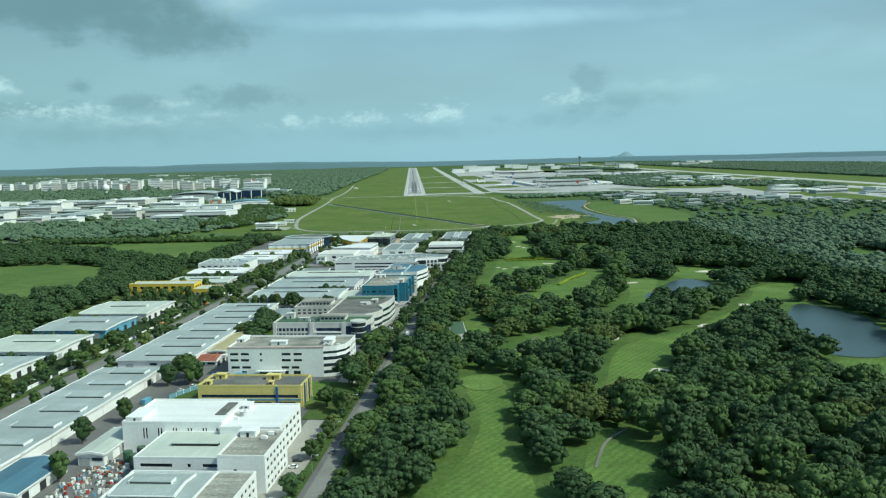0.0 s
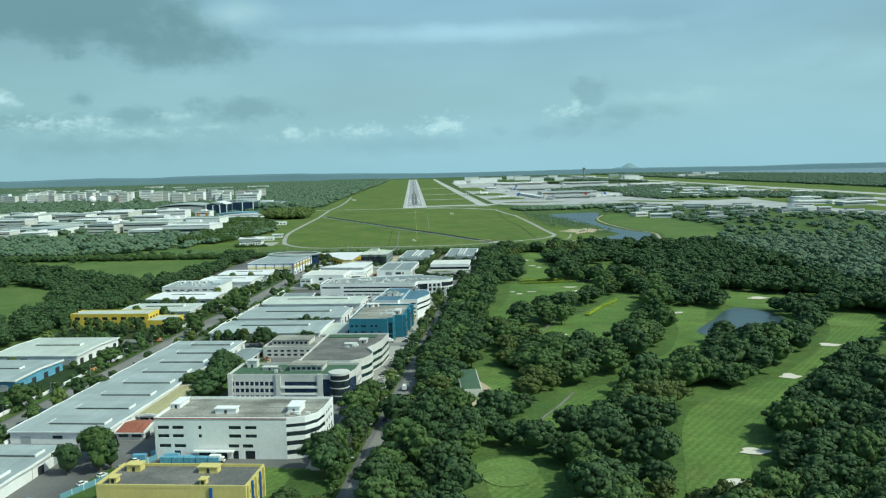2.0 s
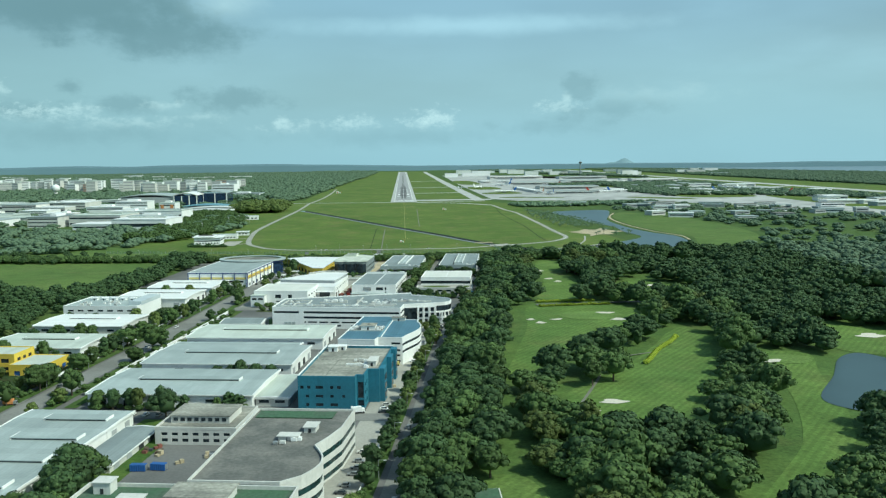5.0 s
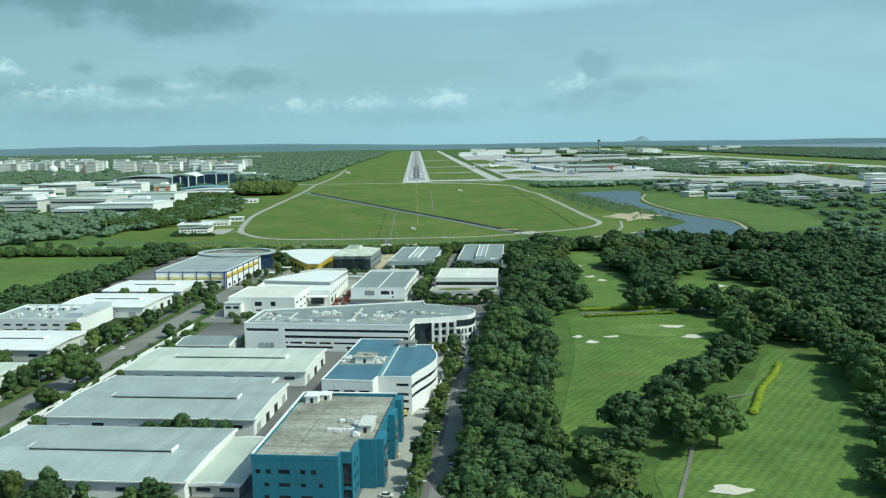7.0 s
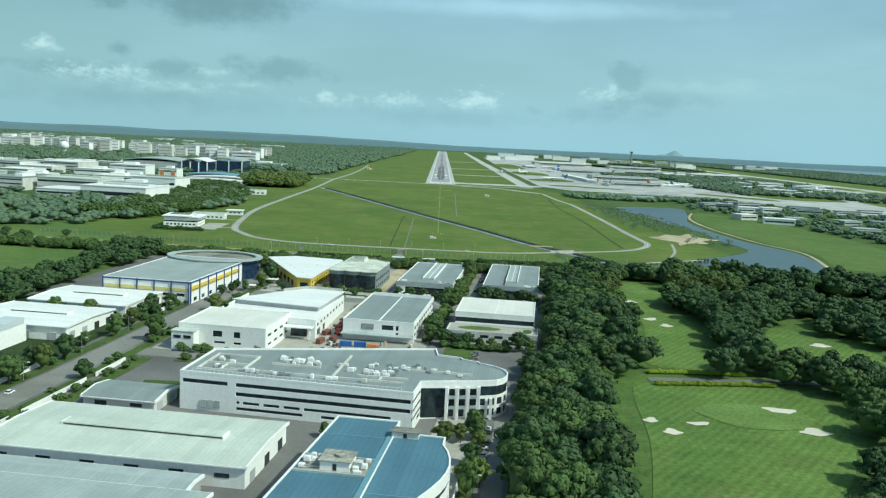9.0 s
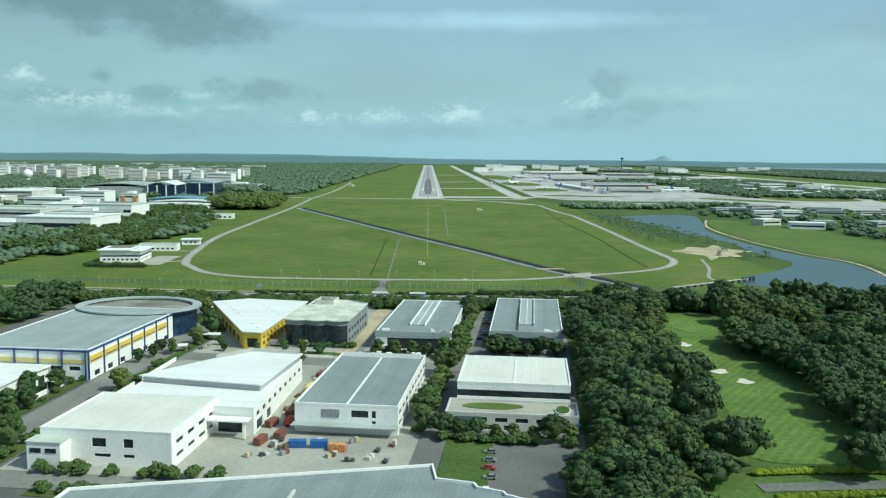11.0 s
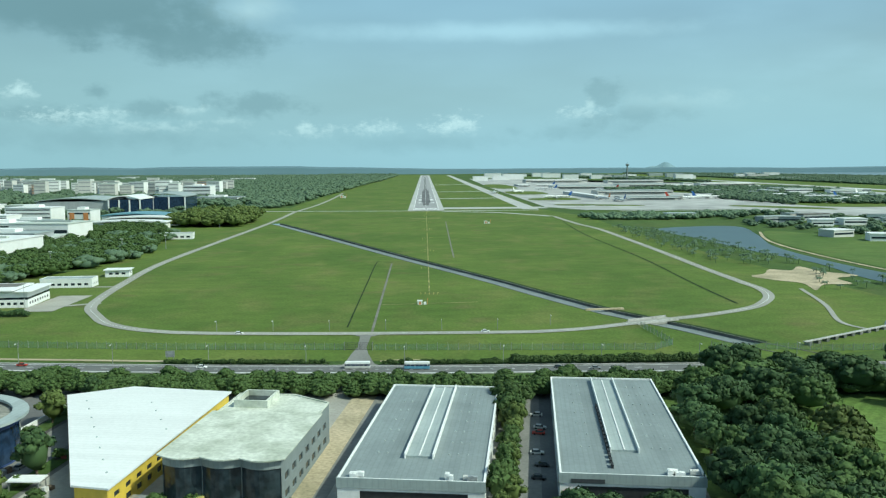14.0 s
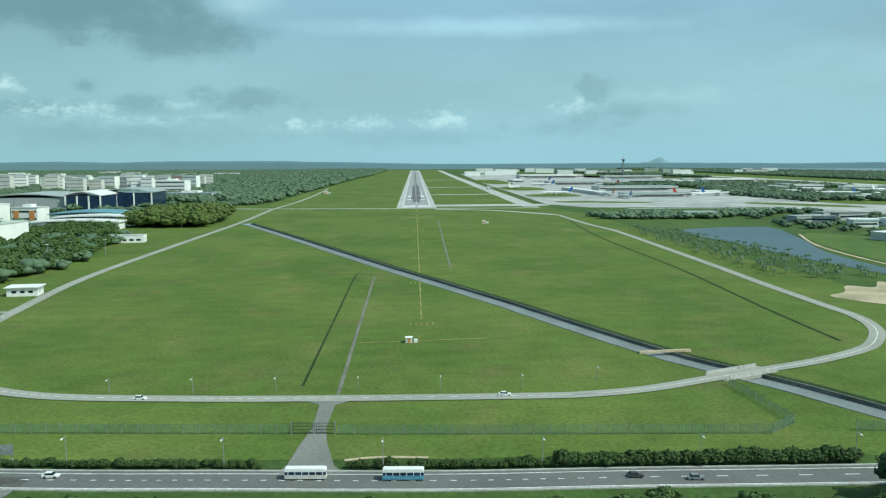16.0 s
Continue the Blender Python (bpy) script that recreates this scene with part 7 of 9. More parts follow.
def crown_data(seed, r, h0, h1, lobes, leaves, leaf, fine=True, narrow=1.0):
    """Points and faces of a crown: a dome of many small boughs with leaf sprays standing off them. h0 to h1: its height."""
    rs = np.random.RandomState(seed)
    V, F, n = [], [], 0
    base_v, base_f = (ICO2_V, ICO2_F) if fine else (ICO_V, ICO_F)
    centres = []
    turn, lean = rs.uniform(0, 6.283), rs.uniform(-0.12, 0.12, 2) * r
    oval = rs.uniform(0.86, 1.14)
    tall = h1 - h0
    for k in range(lobes):
        q = math.sqrt((k + 0.35) / lobes) * 0.86
        a = turn + k * 2.39996 + rs.uniform(-0.35, 0.35)
        edge = 1 + 0.16 * math.sin(2 * a + turn) + 0.10 * math.sin(3 * a + 2 * turn)
        d = r * q * edge
        z = h0 + tall * (0.16 + 0.66 * math.sqrt(max(0.0, 1 - 1.2 * q * q)) + rs.uniform(-0.08, 0.08))
        c = np.array([d * math.cos(a) * narrow * oval + lean[0], d * math.sin(a) * narrow / oval + lean[1], z])
        w = r * rs.uniform(0.9, 1.35) * 0.86 / math.sqrt(lobes) * (1.1 if q < 0.4 else 1.0)
        s = np.array([w * narrow * 1.32, w * narrow * 1.32, max(w * 0.74, tall * 0.11) * rs.uniform(0.85, 1.2)])
        centres.append((c, s))
        p = base_v * (1 + 0.24 * rs.uniform(-1, 1, (len(base_v), 1)))
        p = p * s * 0.94 + c
        V.append(p)
        F += [tuple(i + n for i in f) for f in base_f]
        n += len(p)
    core = base_v * np.array([r * 0.84 * narrow, r * 0.84 * narrow, tall * 0.44]) + np.array([lean[0], lean[1], h0 + tall * 0.38])
    V.append(core)
    F += [tuple(i + n for i in f) for f in base_f]
    n += len(core)
    for k in range(leaves):
        c, s = centres[rs.randint(lobes)]
        d = rs.normal(size=3)
        d[2] = abs(d[2]) * 1.0 - 0.45
        d /= np.linalg.norm(d)
        p = c + d * s * rs.uniform(0.9, 1.25)
        t = np.cross(d, rs.normal(size=3))
        t /= np.linalg.norm(t)
        b = np.cross(d * 0.8 + rs.normal(size=3) * 0.25, t)
        b /= np.linalg.norm(b)
        q = leaf * rs.uniform(0.6, 1.4)
        V.append(np.array([p - t * q - b * q * 0.5, p + t * q - b * q * 0.6, p + b * q * 1.1]))
        F.append((n, n + 1, n + 2))
        n += 3
    return np.concatenate(V), F


def crown_mesh(name, data, material):
    me = bpy.data.meshes.new(name)
    me.from_pydata(data[0].tolist(), [], data[1])
    me.shade_smooth()
    me.materials.append(material)
    return me


def trunk_mesh(h, r, seed):
    rnd = random.Random(seed)
    bm = bmesh.new()
    tube(bm, 0, 0, -0.3, h * 0.55, r, r * 0.7, n=7)
    for k in range(4):
        a = k * 1.57 + rnd.uniform(-0.4, 0.4)
        x, y = math.cos(a), math.sin(a)
        s = [Vector((x * 0.05, y * 0.05, h * 0.45)), Vector((x * r * 6, y * r * 6, h * 0.85))]
        side = Vector((-y, x, 0)) * r * 0.4
        up = Vector((0, 0, r * 0.5))
        lo = [s[0] - side - up, s[0] + side - up, s[0] + side + up, s[0] - side + up]
        hi = [s[1] - side * 0.5 - up * 0.5, s[1] + side * 0.5 - up * 0.5, s[1] + side * 0.5 + up * 0.5, s[1] - side * 0.5 + up * 0.5]
        hexa(bm, lo, hi)
    bmesh.ops.recalc_face_normals(bm, faces=bm.faces[:])
    return mesh_of("trunk", bm, M_TRUNK)


KINDS = []
for k in range(6):
    r, h1 = (3.6, 6.2) if k < 3 else (2.0, 5.4)
    mat_ = M_LEAF[k % 3] if k != 2 else M_LEAF[0]
    KINDS.append((crown_mesh("crown", crown_data(100 + k, r, h1 * (0.28 if k < 3 else 0.16), h1, 24 if k < 3 else 15, 1300 if k < 3 else 800, 0.25 if k < 3 else 0.2, fine=False), mat_), trunk_mesh(h1 * 0.7, 0.26 if k < 3 else 0.17, k)))
TREE_BASE = []
for k, (cm, tm) in enumerate(KINDS):
    lab = "spreading dark green broadleaf tree with full crown" if k < 3 else "young roadside tree with rounded green crown"
    TREE_BASE.append((cm, tm, lab))


def near_building(x, y, d):
    for ring in FOOTPRINTS:
        xs, ys = [p[0] for p in ring], [p[1] for p in ring]
        if min(xs) - d < x < max(xs) + d and min(ys) - d < y < max(ys) + d and (inside((x, y), ring) or any(inside((x + d * math.cos(a), y + d * math.sin(a)), ring) for a in np.arange(0, 6.28, 0.52))):
            return True
    return False


def tree(k, x, y, size, group, name="street_tree"):
    if near_building(x, y, 1.7):
        return None
    cm, tm, lab = TREE_BASE[k]
    t = thing(name, at(x, y, random.uniform(0, 360)), lab, "tree", group)
    t.scale = (size * random.uniform(0.85, 1.15), size * random.uniform(0.85, 1.15), size * random.uniform(0.85, 1.3))
    shared_part("trunk", tm, t, Matrix())
    shared_part("crown", cm, t, Matrix())
    return t


random.seed(11)
# street trees of the estate: along the roads and in front of plots
spots = []
for u in np.arange(150, 700, 12.0):
    for v in (-155.6, -142.8):
        if random.random() < 0.8 and abs(u - 396) > 5 and abs(u - 545) > 5 and abs(u - 628) > 6:
            spots.append((v + random.uniform(-0.8, 0.8), u + random.uniform(-3, 3), random.choice((3, 4, 5, 0)), random.uniform(0.65, 1.05)))
for u in np.arange(140, 515, 7.0):
    if random.random() < 0.8:
        spots.append((-49.8 + random.uniform(-0.7, 0.7), u + random.uniform(-2, 2), random.choice((3, 4, 5)), random.uniform(0.55, 0.9)))
for v in np.arange(-131, -86, 6.6):
    spots.append((v + random.uniform(-1.5, 1.5), 398.7 + random.uniform(-0.8, 0.8), random.choice((3, 4, 5)), random.uniform(0.55, 0.85)))
for v in (-109, -105, -101, -97, -93):
    spots.append((v + random.uniform(-1, 1), 431 + random.uniform(-0.6, 0.6), 4, random.uniform(0.65, 0.85)))
for u in np.arange(632, 702, 5.2):
    for v in (-67.8, -68.8):
        spots.append((v + random.uniform(-0.6, 0.6), u + random.uniform(-1, 1), random.choice((3, 5, 2)), random.uniform(0.7, 0.95)))
for u in np.arange(576, 622, 4.6):
    spots.append((-69.8 + random.uniform(-0.8, 0.8), u, random.choice((2, 5, 3)), random.uniform(0.7, 1.0)))
for v in np.arange(-90, -70, 4.6):
    spots.append((v, 637.0 + random.uniform(-1.5, 1.5), random.choice((0, 3, 4)), random.uniform(0.55, 0.85)))
for v in np.arange(-58, -40, 4.2):
    spots.append((v, 641 + random.uniform(-2, 2), random.choice((1, 3, 4)), random.uniform(0.55, 0.8)))
for v in np.arange(-66, -40, 3.6):
    spots.append((v, 574.5 + random.uniform(-1, 1), random.choice((1, 3, 5)), random.uniform(0.4, 0.65)))
for v in np.arange(-116, -100, 5.4):
    spots.append((v, 636 + random.uniform(-1.4, 1), random.choice((3, 4)), random.uniform(0.28, 0.42)))
for v, u, k, s in ((-103.4, 325.5, 1, 1.0), (-104.2, 331, 0, 0.9), (-104.9, 337.5, 1, 1.05), (-106, 345, 1, 0.95), (-107, 351, 0, 0.9), (-107.7, 358, 1, 0.85), (-104, 318, 1, 0.9), (-109.5, 349, 1, 0.9), (-120.8, 400, 4, 0.75), (-112.4, 400, 4, 0.8), (-103.1, 400.4, 4, 0.8), (-94.3, 400, 4, 0.8), (-53.2, 258, 1, 0.9), (-56.3, 236.5, 0, 0.8), (-52.3, 232.4, 3, 0.8), (-50.8, 281.5, 1, 1.0), (-51, 288, 1, 0.9), (-53.5, 294, 0, 0.9), (-118, 641.2, 3, 0.45), (-105.6, 634.4, 4, 0.5), (-132.3, 634.3, 4, 0.55), (-122.8, 633.8, 4, 0.5), (-149.4, 632.6, 4, 0.6), (-107.9, 625.2, 3, 0.5), (-114, 640.8, 5, 0.35), (-56, 498.6, 5, 0.75), (-50.5, 504.5, 3, 0.7), (-52.8, 500.5, 5, 0.55), (-79.4, 496.8, 3, 0.45), (-47.4, 480, 5, 0.8), (-149.6, 619.4, 4, 0.6), (-148.2, 625.5, 4, 0.65), (-144.9, 629.1, 3, 0.6), (-152.4, 612, 4, 0.6), (-152.3, 640, 4, 0.5), (-136, 641, 3, 0.5), (-110.5, 330, 0, 1.0), (-108, 322, 1, 1.05), (-110.5, 312, 0, 0.95), (-107, 340, 1, 1.0), (-111, 268, 0, 1.1), (-113, 258, 4, 1.1), (-106, 260, 3, 1.1), (-55, 262, 1, 0.95),
                  (-52.5, 268, 0, 0.9), (-54, 300, 2, 1.0), (-52.5, 310, 0, 0.9), (-53, 318, 1, 0.9), (-108, 392, 1, 0.9), (-106, 402, 3, 1), (-142.6, 668, 4, 0.5), (-143, 680, 4, 0.5), (-110, 222, 3, 1.0), (-113, 205, 4, 1.0), (-105, 180, 3, 0.9), (-104.5, 262, 4, 1.0)):
    spots.append((v, u, k, s))
for v, u, k, s in spots:
    tree(k, *est_world(v, u), s * 1.22, "street trees")
# trees in the plots
plots = []
for u in (216, 248, 286, 322, 358, 397, 412, 420, 428, 450, 480, 486, 516, 545, 575):
    for v in np.arange(-204, -154, 5.2):
        if random.random() < 0.66 and not (u in (397, 412) and v > -164):
            plots.append((v + random.uniform(-1.5, 1.5), u + random.uniform(-1.5, 1.5), random.choice((3, 4, 5)), random.uniform(0.6, 1.0)))
for u in np.arange(185, 600, 8.5):
    for v in (-157.5, -161.5):
        if random.random() < 0.5:
            plots.append((v + random.uniform(-1, 1), u + random.uniform(-3, 3), random.choice((3, 4, 5)), random.uniform(0.55, 0.95)))
for v, u, k, s in plots:
    tree(k, *est_world(v, u), s * 1.1, "plot trees", "garden_tree")
# the tall belt of trees between the estate road and the fairways
belt = 0
for u in np.arange(330, 690, 6.4):
    for j in range(3):
        v = -38.6 + j * 6.0 + random.uniform(-1.6, 1.6) + (5 if u > 560 else 0)
        x, y = est_world(v, u + random.uniform(-2.2, 2.2))
        if belt < 165 and not any(inside((x, y), f) for f in FAIRWAYS):
            tree(random.choice((0, 1, 1)), x, y, random.uniform(0.95, 1.4), "woodland edge trees", "broadleaf_tree")
            belt += 1


# closed woods: one canopy object for each wood
def canopy(name, places, variants, material, label):
    V, F, n = [], [], 0
    rs = np.random.RandomState(len(places))
    for x, y, s, k in places:
        vs, fs = variants[k % len(variants)]
        a = rs.uniform(0, 6.283)
        c, d = math.cos(a) * s, math.sin(a) * s
        p = vs.copy()
        q = np.empty_like(p)
        q[:, 0] = p[:, 0] * c - p[:, 1] * d + x
        q[:, 1] = p[:, 0] * d + p[:, 1] * c + y
        q[:, 2] = p[:, 2] * s * rs.uniform(0.85, 1.2) + ground_z(y)
        V.append(q)
        F += [tuple(i + n for i in f) for f in fs]
        n += len(q)
    me = bpy.data.meshes.new(name)
    me.from_pydata(np.concatenate(V).tolist(), [], F)
    me.shade_smooth()
    me.materials.append(material)
    return tagged(new(name, me), label, "trees", kind="stuff")


def scatter(ring, pitch, keep):
    xs, ys = [p[0] for p in ring], [p[1] for p in ring]
    out = []
    for x in np.arange(min(xs), max(xs), pitch):
        for y in np.arange(min(ys), max(ys), pitch):
            p = (x + random.uniform(-0.45, 0.45) * pitch, y + random.uniform(-0.45, 0.45) * pitch)
            if inside(p, ring) and keep(p):
                out.append(p)
    return out


def clear_of_golf(p):
    v, u = (EST.inverted() @ Vector((p[0], p[1], 0)))[:2]
    if v < -41.6 and u < 720:
        return False
    if -40 < v < -19 and 328 < u < 692:
        return False
    grow = 4.2
    if noise.noise((p[0] * 0.035, p[1] * 0.035, 7.0)) > 0.42:
        return False
    for f in GOLF_RINGS:
        if inside(p, f) or near_line(p, f + f[:1], grow):
            return False
    return not any(near_line(p, g, 2.2) for g in GOLF_PATHS)


GOLF_RINGS = [smooth_ring(f, 3) for f in FAIRWAYS] + [smooth_ring(f, 3) for f in LAKES]
in_view = lambda p: abs(p[0]) < 0.62 * p[1] + 70
MIDV = [crown_data(300 + k, 3.9, 1.2, 6.2, 26, 760, 0.30, fine=False) for k in range(5)] + [crown_data(320, 1.9, 0.8, 7.6, 10, 320, 0.3, fine=False)]
MID2V = [crown_data(340 + k, 3.9, 1.2, 6.2, 20, 240, 0.44, fine=False) for k in range(5)] + [crown_data(320, 1.9, 0.8, 7.6, 8, 110, 0.42, fine=False)]
wood = [p for p in scatter(wood_ring, 6.7, clear_of_golf) if in_view(p)]
near_w = [p for p in wood if p[0] < 130]
mid_w = [(*p, random.uniform(0.9, 1.45), random.randrange(5)) for p in wood if 130 <= p[0] < 230]
far_w = [p for p in wood if p[0] >= 230]
canopy("golf_trees", mid_w, MID2V, M_LEAF[1], "mixed woodland round the golf ponds")
groups = [[], [], []]
for p in near_w:
    f = noise.noise((p[0] * 0.02, p[1] * 0.02, 3.0)) + random.uniform(-0.3, 0.3)
    groups[1 if f < 0.06 else 0 if f < 0.42 else 2].append((*p, random.uniform(0.85, 1.25) * random.choice((0.8, 1, 1.15, 1.3)), random.choice((0, 1, 2, 3, 4)) if random.random() < 0.94 else 5))
for k, lab in enumerate(("mixed green golf course woodland", "dark green golf course woodland", "bright yellow-green golf course trees")):
    canopy("golf_trees", groups[k], MIDV, M_LEAF[k], lab)
LOWV = [crown_data(400 + k, 4.9, 1.0, 7.0, 13, 60, 0.75, fine=False) for k in range(4)]
far_places = [(*p, random.uniform(0.9, 1.3), random.randrange(4)) for p in far_w]
canopy("far_golf_trees", far_places, LOWV, M_HAZELEAF, "dense dark woodland beyond the golf course")

# lone trees and clumps standing on fairway edges
for x, y in ((96, 571), (90.5, 575), (92, 583), (96, 580), (93, 592), (98, 590), (95, 602), (101, 600), (97, 612), (104, 609), (110, 612), (99, 621), (107, 620), (114, 622), (96, 630), (103, 630), (111, 630), (95, 640), (102, 641), (92, 648), (98, 650)):
    tree(1, x, y, random.uniform(1.05, 1.4), "golf course trees", "broadleaf_tree")
for x, y in ((58, 434), (62, 428), (55, 424), (66, 438)):
    tree(0, x, y, random.uniform(0.9, 1.15), "golf course trees", "broadleaf_tree")

# trees before the expressway and round the estate
hw = smooth_line(offset_line(HIGHWAY, -13), 6)
strip = []
for a, b in zip(hw, hw[1:]):
    for k in range(max(1, int((Vector(b) - Vector(a)).length / 1.8))):
        for off in (-3.0, -5.6, -8.2, -10.5):
            p = Vector(a).lerp(Vector(b), random.random())
            if abs(p.x) < 320:
                strip.append((p.x, p.y + off + random.uniform(-1, 1), random.uniform(0.38, 0.72), random.randrange(5)))
canopy("roadside_trees", strip, MIDV, M_LEAF[0], "belt of green trees along the expressway")
ring_w = [(-700, 60), (-205, 60), (-168, 180), (-160, 420), (-142, 560), (-122, 640), (-118, 720), (-150, 735), (-300, 748), (-700, 790)]
field_rings = FIELDS
field_s = [smooth_ring(f, 3) for f in field_rings]


def clear_west(p):
    v, u = (EST.inverted() @ Vector((p[0], p[1], 0)))[:2]
    if v > -206.5 and u < 712:
        return False
    return in_view(p) and not any(inside(p, f) for f in field_s) and not near_line(p, HIGHWAY, 8)


west = [(*p, random.uniform(0.6, 1.15), random.randrange(5)) for p in scatter(ring_w, 6.2, clear_west)]
canopy("western_trees", west, MID2V, M_LEAF[1], "mixed woodland west of the industrial estate")
lone = [(-250 + random.gauss(0, 45), 735 + random.gauss(0, 14), random.uniform(0.4, 0.75), random.randrange(5)) for k in range(60)]
lone = [p for p in lone if any(inside(p[:2], f) for f in field_s)]
canopy("field_trees", lone, MIDV, M_LEAF[1], "scattered small trees on the open field")

AIR = smooth_ring(airfield, 2)
DIST = [(-260, 760), (-200, 800), (-172, 850), (-150, 980), (-156, 1020), (-168, 1100), (-250, 1290), (-205, 1400), (-158, 1480), (-150, 2200), (-128, 3000), (-112, 4300), (-3200, 4300), (-1500, 1900), (-900, 1000), (-600, 800)]
solid = [(o.matrix_world.translation.x, o.matrix_world.translation.y) for o in scene.objects if o.parent is None and o.get("group") in ("far industrial estate", "airfield hangars", "works by the hangars", "far housing blocks", "far town", "cargo sheds", "pondside buildings", "far airport", "airport terminals")]
bpy.context.view_layer.update()
solid = np.array([[o.matrix_basis.translation.x, o.matrix_basis.translation.y] for o in scene.objects if o.parent is None and o.get("group") in ("far industrial estate", "airfield hangars", "works by the hangars", "far housing blocks", "far town", "cargo sheds", "pondside buildings", "far airport", "airport terminals")])


def off_solid(p, d):
    return np.min(np.hypot(solid[:, 0] - p[0], solid[:, 1] - p[1])) > d


FARV = [crown_data(500 + k, 8.8, 0.3, 6.0, 14, 24, 1.0, fine=False) for k in range(4)]
dist = []
for p in scatter(DIST, 15, lambda p: abs(p[0]) < 0.62 * p[1] + 60):
    ind = -560 < p[0] < -200 and 960 < p[1] < 1560
    if ind and (random.random() < 0.8 or not off_solid(p, 27)):
        continue
    if not ind and (not off_solid(p, 24) or (1560 < p[1] < 2300 and p[0] < -330 and random.random() < 0.4)):
        continue
    dist.append((*p, random.uniform(0.75, 1.15) * (0.8 if p[1] < 1500 else 1.25 if p[1] > 1900 and p[0] > -420 else 1.0), random.randrange(4)))
canopy("far_woods", dist, FARV, M_HAZELEAF, "distant dense woodland west of the runway")
edge, olive = [], []
for p in scatter([(-172, 850), (-150, 980), (-156, 1020), (-168, 1100), (-205, 1180), (-240, 1180), (-230, 1000), (-215, 850)], 6.5, lambda p: abs(p[1] - 1085) > 16):
    edge.append((*p, random.uniform(0.8, 1.1), random.randrange(5)))
for p in scatter([(-139, 1190), (-203, 1190), (-206, 1290), (-158, 1330), (-141, 1250)], 7.5, lambda p: True):
    olive.append((*p, random.uniform(1.3, 1.9), random.randrange(5)))
canopy("airfield_edge_trees", olive, MID2V, M_LEAF[2], "tall olive green trees beside the airfield")
canopy("airfield_edge_trees", edge, MID2V, M_LEAF[0], "olive green trees beside the airfield")
EAST = [[(430, 1520), (560, 1470), (700, 1300), (712, 1560), (560, 1720), (450, 1800)], [(330, 1930), (470, 1960), (700, 1900), (700, 2100), (480, 2120), (330, 2040)], [(216, 752), (266, 786), (292, 880), (292, 1040), (245, 1190), (255, 1235), (330, 1340), (425, 1200), (500, 1010), (620, 850), (760, 840), (960, 820), (960, 560), (560, 660)], [(960, 560), (3000, 300), (3000, 1500), (1640, 2700), (1400, 3900), (1150, 4600), (965, 4600), (965, 900)], [(399, 1640), (425, 1470), (470, 1600), (540, 1840), (590, 1880), (560, 2050), (470, 2180), (440, 1900)], [(730, 2600), (560, 3200), (420, 4000), (330, 4400), (700, 4400)]]
east = []
for ring in EAST:
    for p in scatter(ring, 14, lambda p: abs(p[0]) < 0.64 * p[1] + 60):
        near = p[1] < 1360 and 200 < p[0] < 640
        if off_solid(p, 15) and random.random() < (0.5 if near else 0.9):
            east.append((*p, random.uniform(0.45, 0.7) if near else random.uniform(0.7, 1.0), random.randrange(4)))
canopy("far_woods", east, FARV, M_HAZELEAF, "distant dense woodland east of the pond")
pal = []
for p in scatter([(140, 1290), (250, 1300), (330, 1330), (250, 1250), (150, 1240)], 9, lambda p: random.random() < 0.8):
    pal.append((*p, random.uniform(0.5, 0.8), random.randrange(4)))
canopy("far_woods", pal, FARV, M_HAZELEAF, "dark trees beyond the pond")

# low shrubs along the plots and verges
sh = []
for v, u0, u1, n in ((-155.5, 150, 700, 150), (-142.6, 150, 700, 130), (-138.2, 400, 540, 40), (-49.6, 140, 515, 110), (-41.5, 140, 560, 140), (-68.2, 632, 702, 40), (-70.3, 576, 622, 30), (-160, 200, 600, 60)):
    for k in range(n):
        u = random.uniform(u0, u1)
        if min(abs(u - 396), abs(u - 545), abs(u - 628)) > 5:
            sh.append((*est_world(v + random.uniform(-1.0, 1.0), u), random.uniform(0.14, 0.36), random.randrange(5)))
for v0, v1, u, n in ((-132, -90, 399.4, 40), (-92, -70, 638, 26), (-60, -40, 645, 26), (-66, -40, 573.5, 40), (-118, -98, 643.5, 30), (-128, -112, 541, 24), (-134, -98, 549, 26), (-112, -88, 430.8, 20)):
    for k in range(n):
        sh.append((*est_world(random.uniform(v0, v1), u + random.uniform(-1.2, 1.2)), random.uniform(0.16, 0.38), random.randrange(5)))
canopy("shrubs", sh, MID2V, M_LEAF[0], "low green shrubs along plots and verges")

# shrubs between the fence and the expressway
hedge_line = []
for x0, x1, n, lo, hi in ((-62, -21, 130, 0.12, 0.22), (-9, 24, 100, 0.13, 0.24), (24, 70, 170, 0.2, 0.36)):
    for k in range(n):
        x = random.uniform(x0, x1)
        hedge_line.append((x, 733.9 + max(0, -x) * 0.052 + random.uniform(-0.3, 0.7), random.uniform(lo, hi), random.randrange(5)))
canopy("shrubs", hedge_line, MID2V, M_LEAF[0], "low dark shrubs along the expressway verge")

# hedges of yellow shrubs on the golf course
for line in ([(61, 560), (74, 561), (87, 561)], [(61, 549.5), (74, 551), (92, 552.5)], [(77, 447), (82, 456), (86, 464), (93, 474), (99, 484)]):
    pl = []
    fine_l = smooth_line(line, 8)
    for a, b in zip(fine_l, fine_l[1:]):
        for k in range(9):
            q = Vector(a).lerp(Vector(b), random.random())
            pl.append((q.x + random.uniform(-0.35, 0.35), q.y + random.uniform(-0.35, 0.35), random.uniform(0.13, 0.2), random.randrange(5)))
    canopy("hedge", pl, MIDV, M_YSHRUB, "low clipped yellow-green hedge")

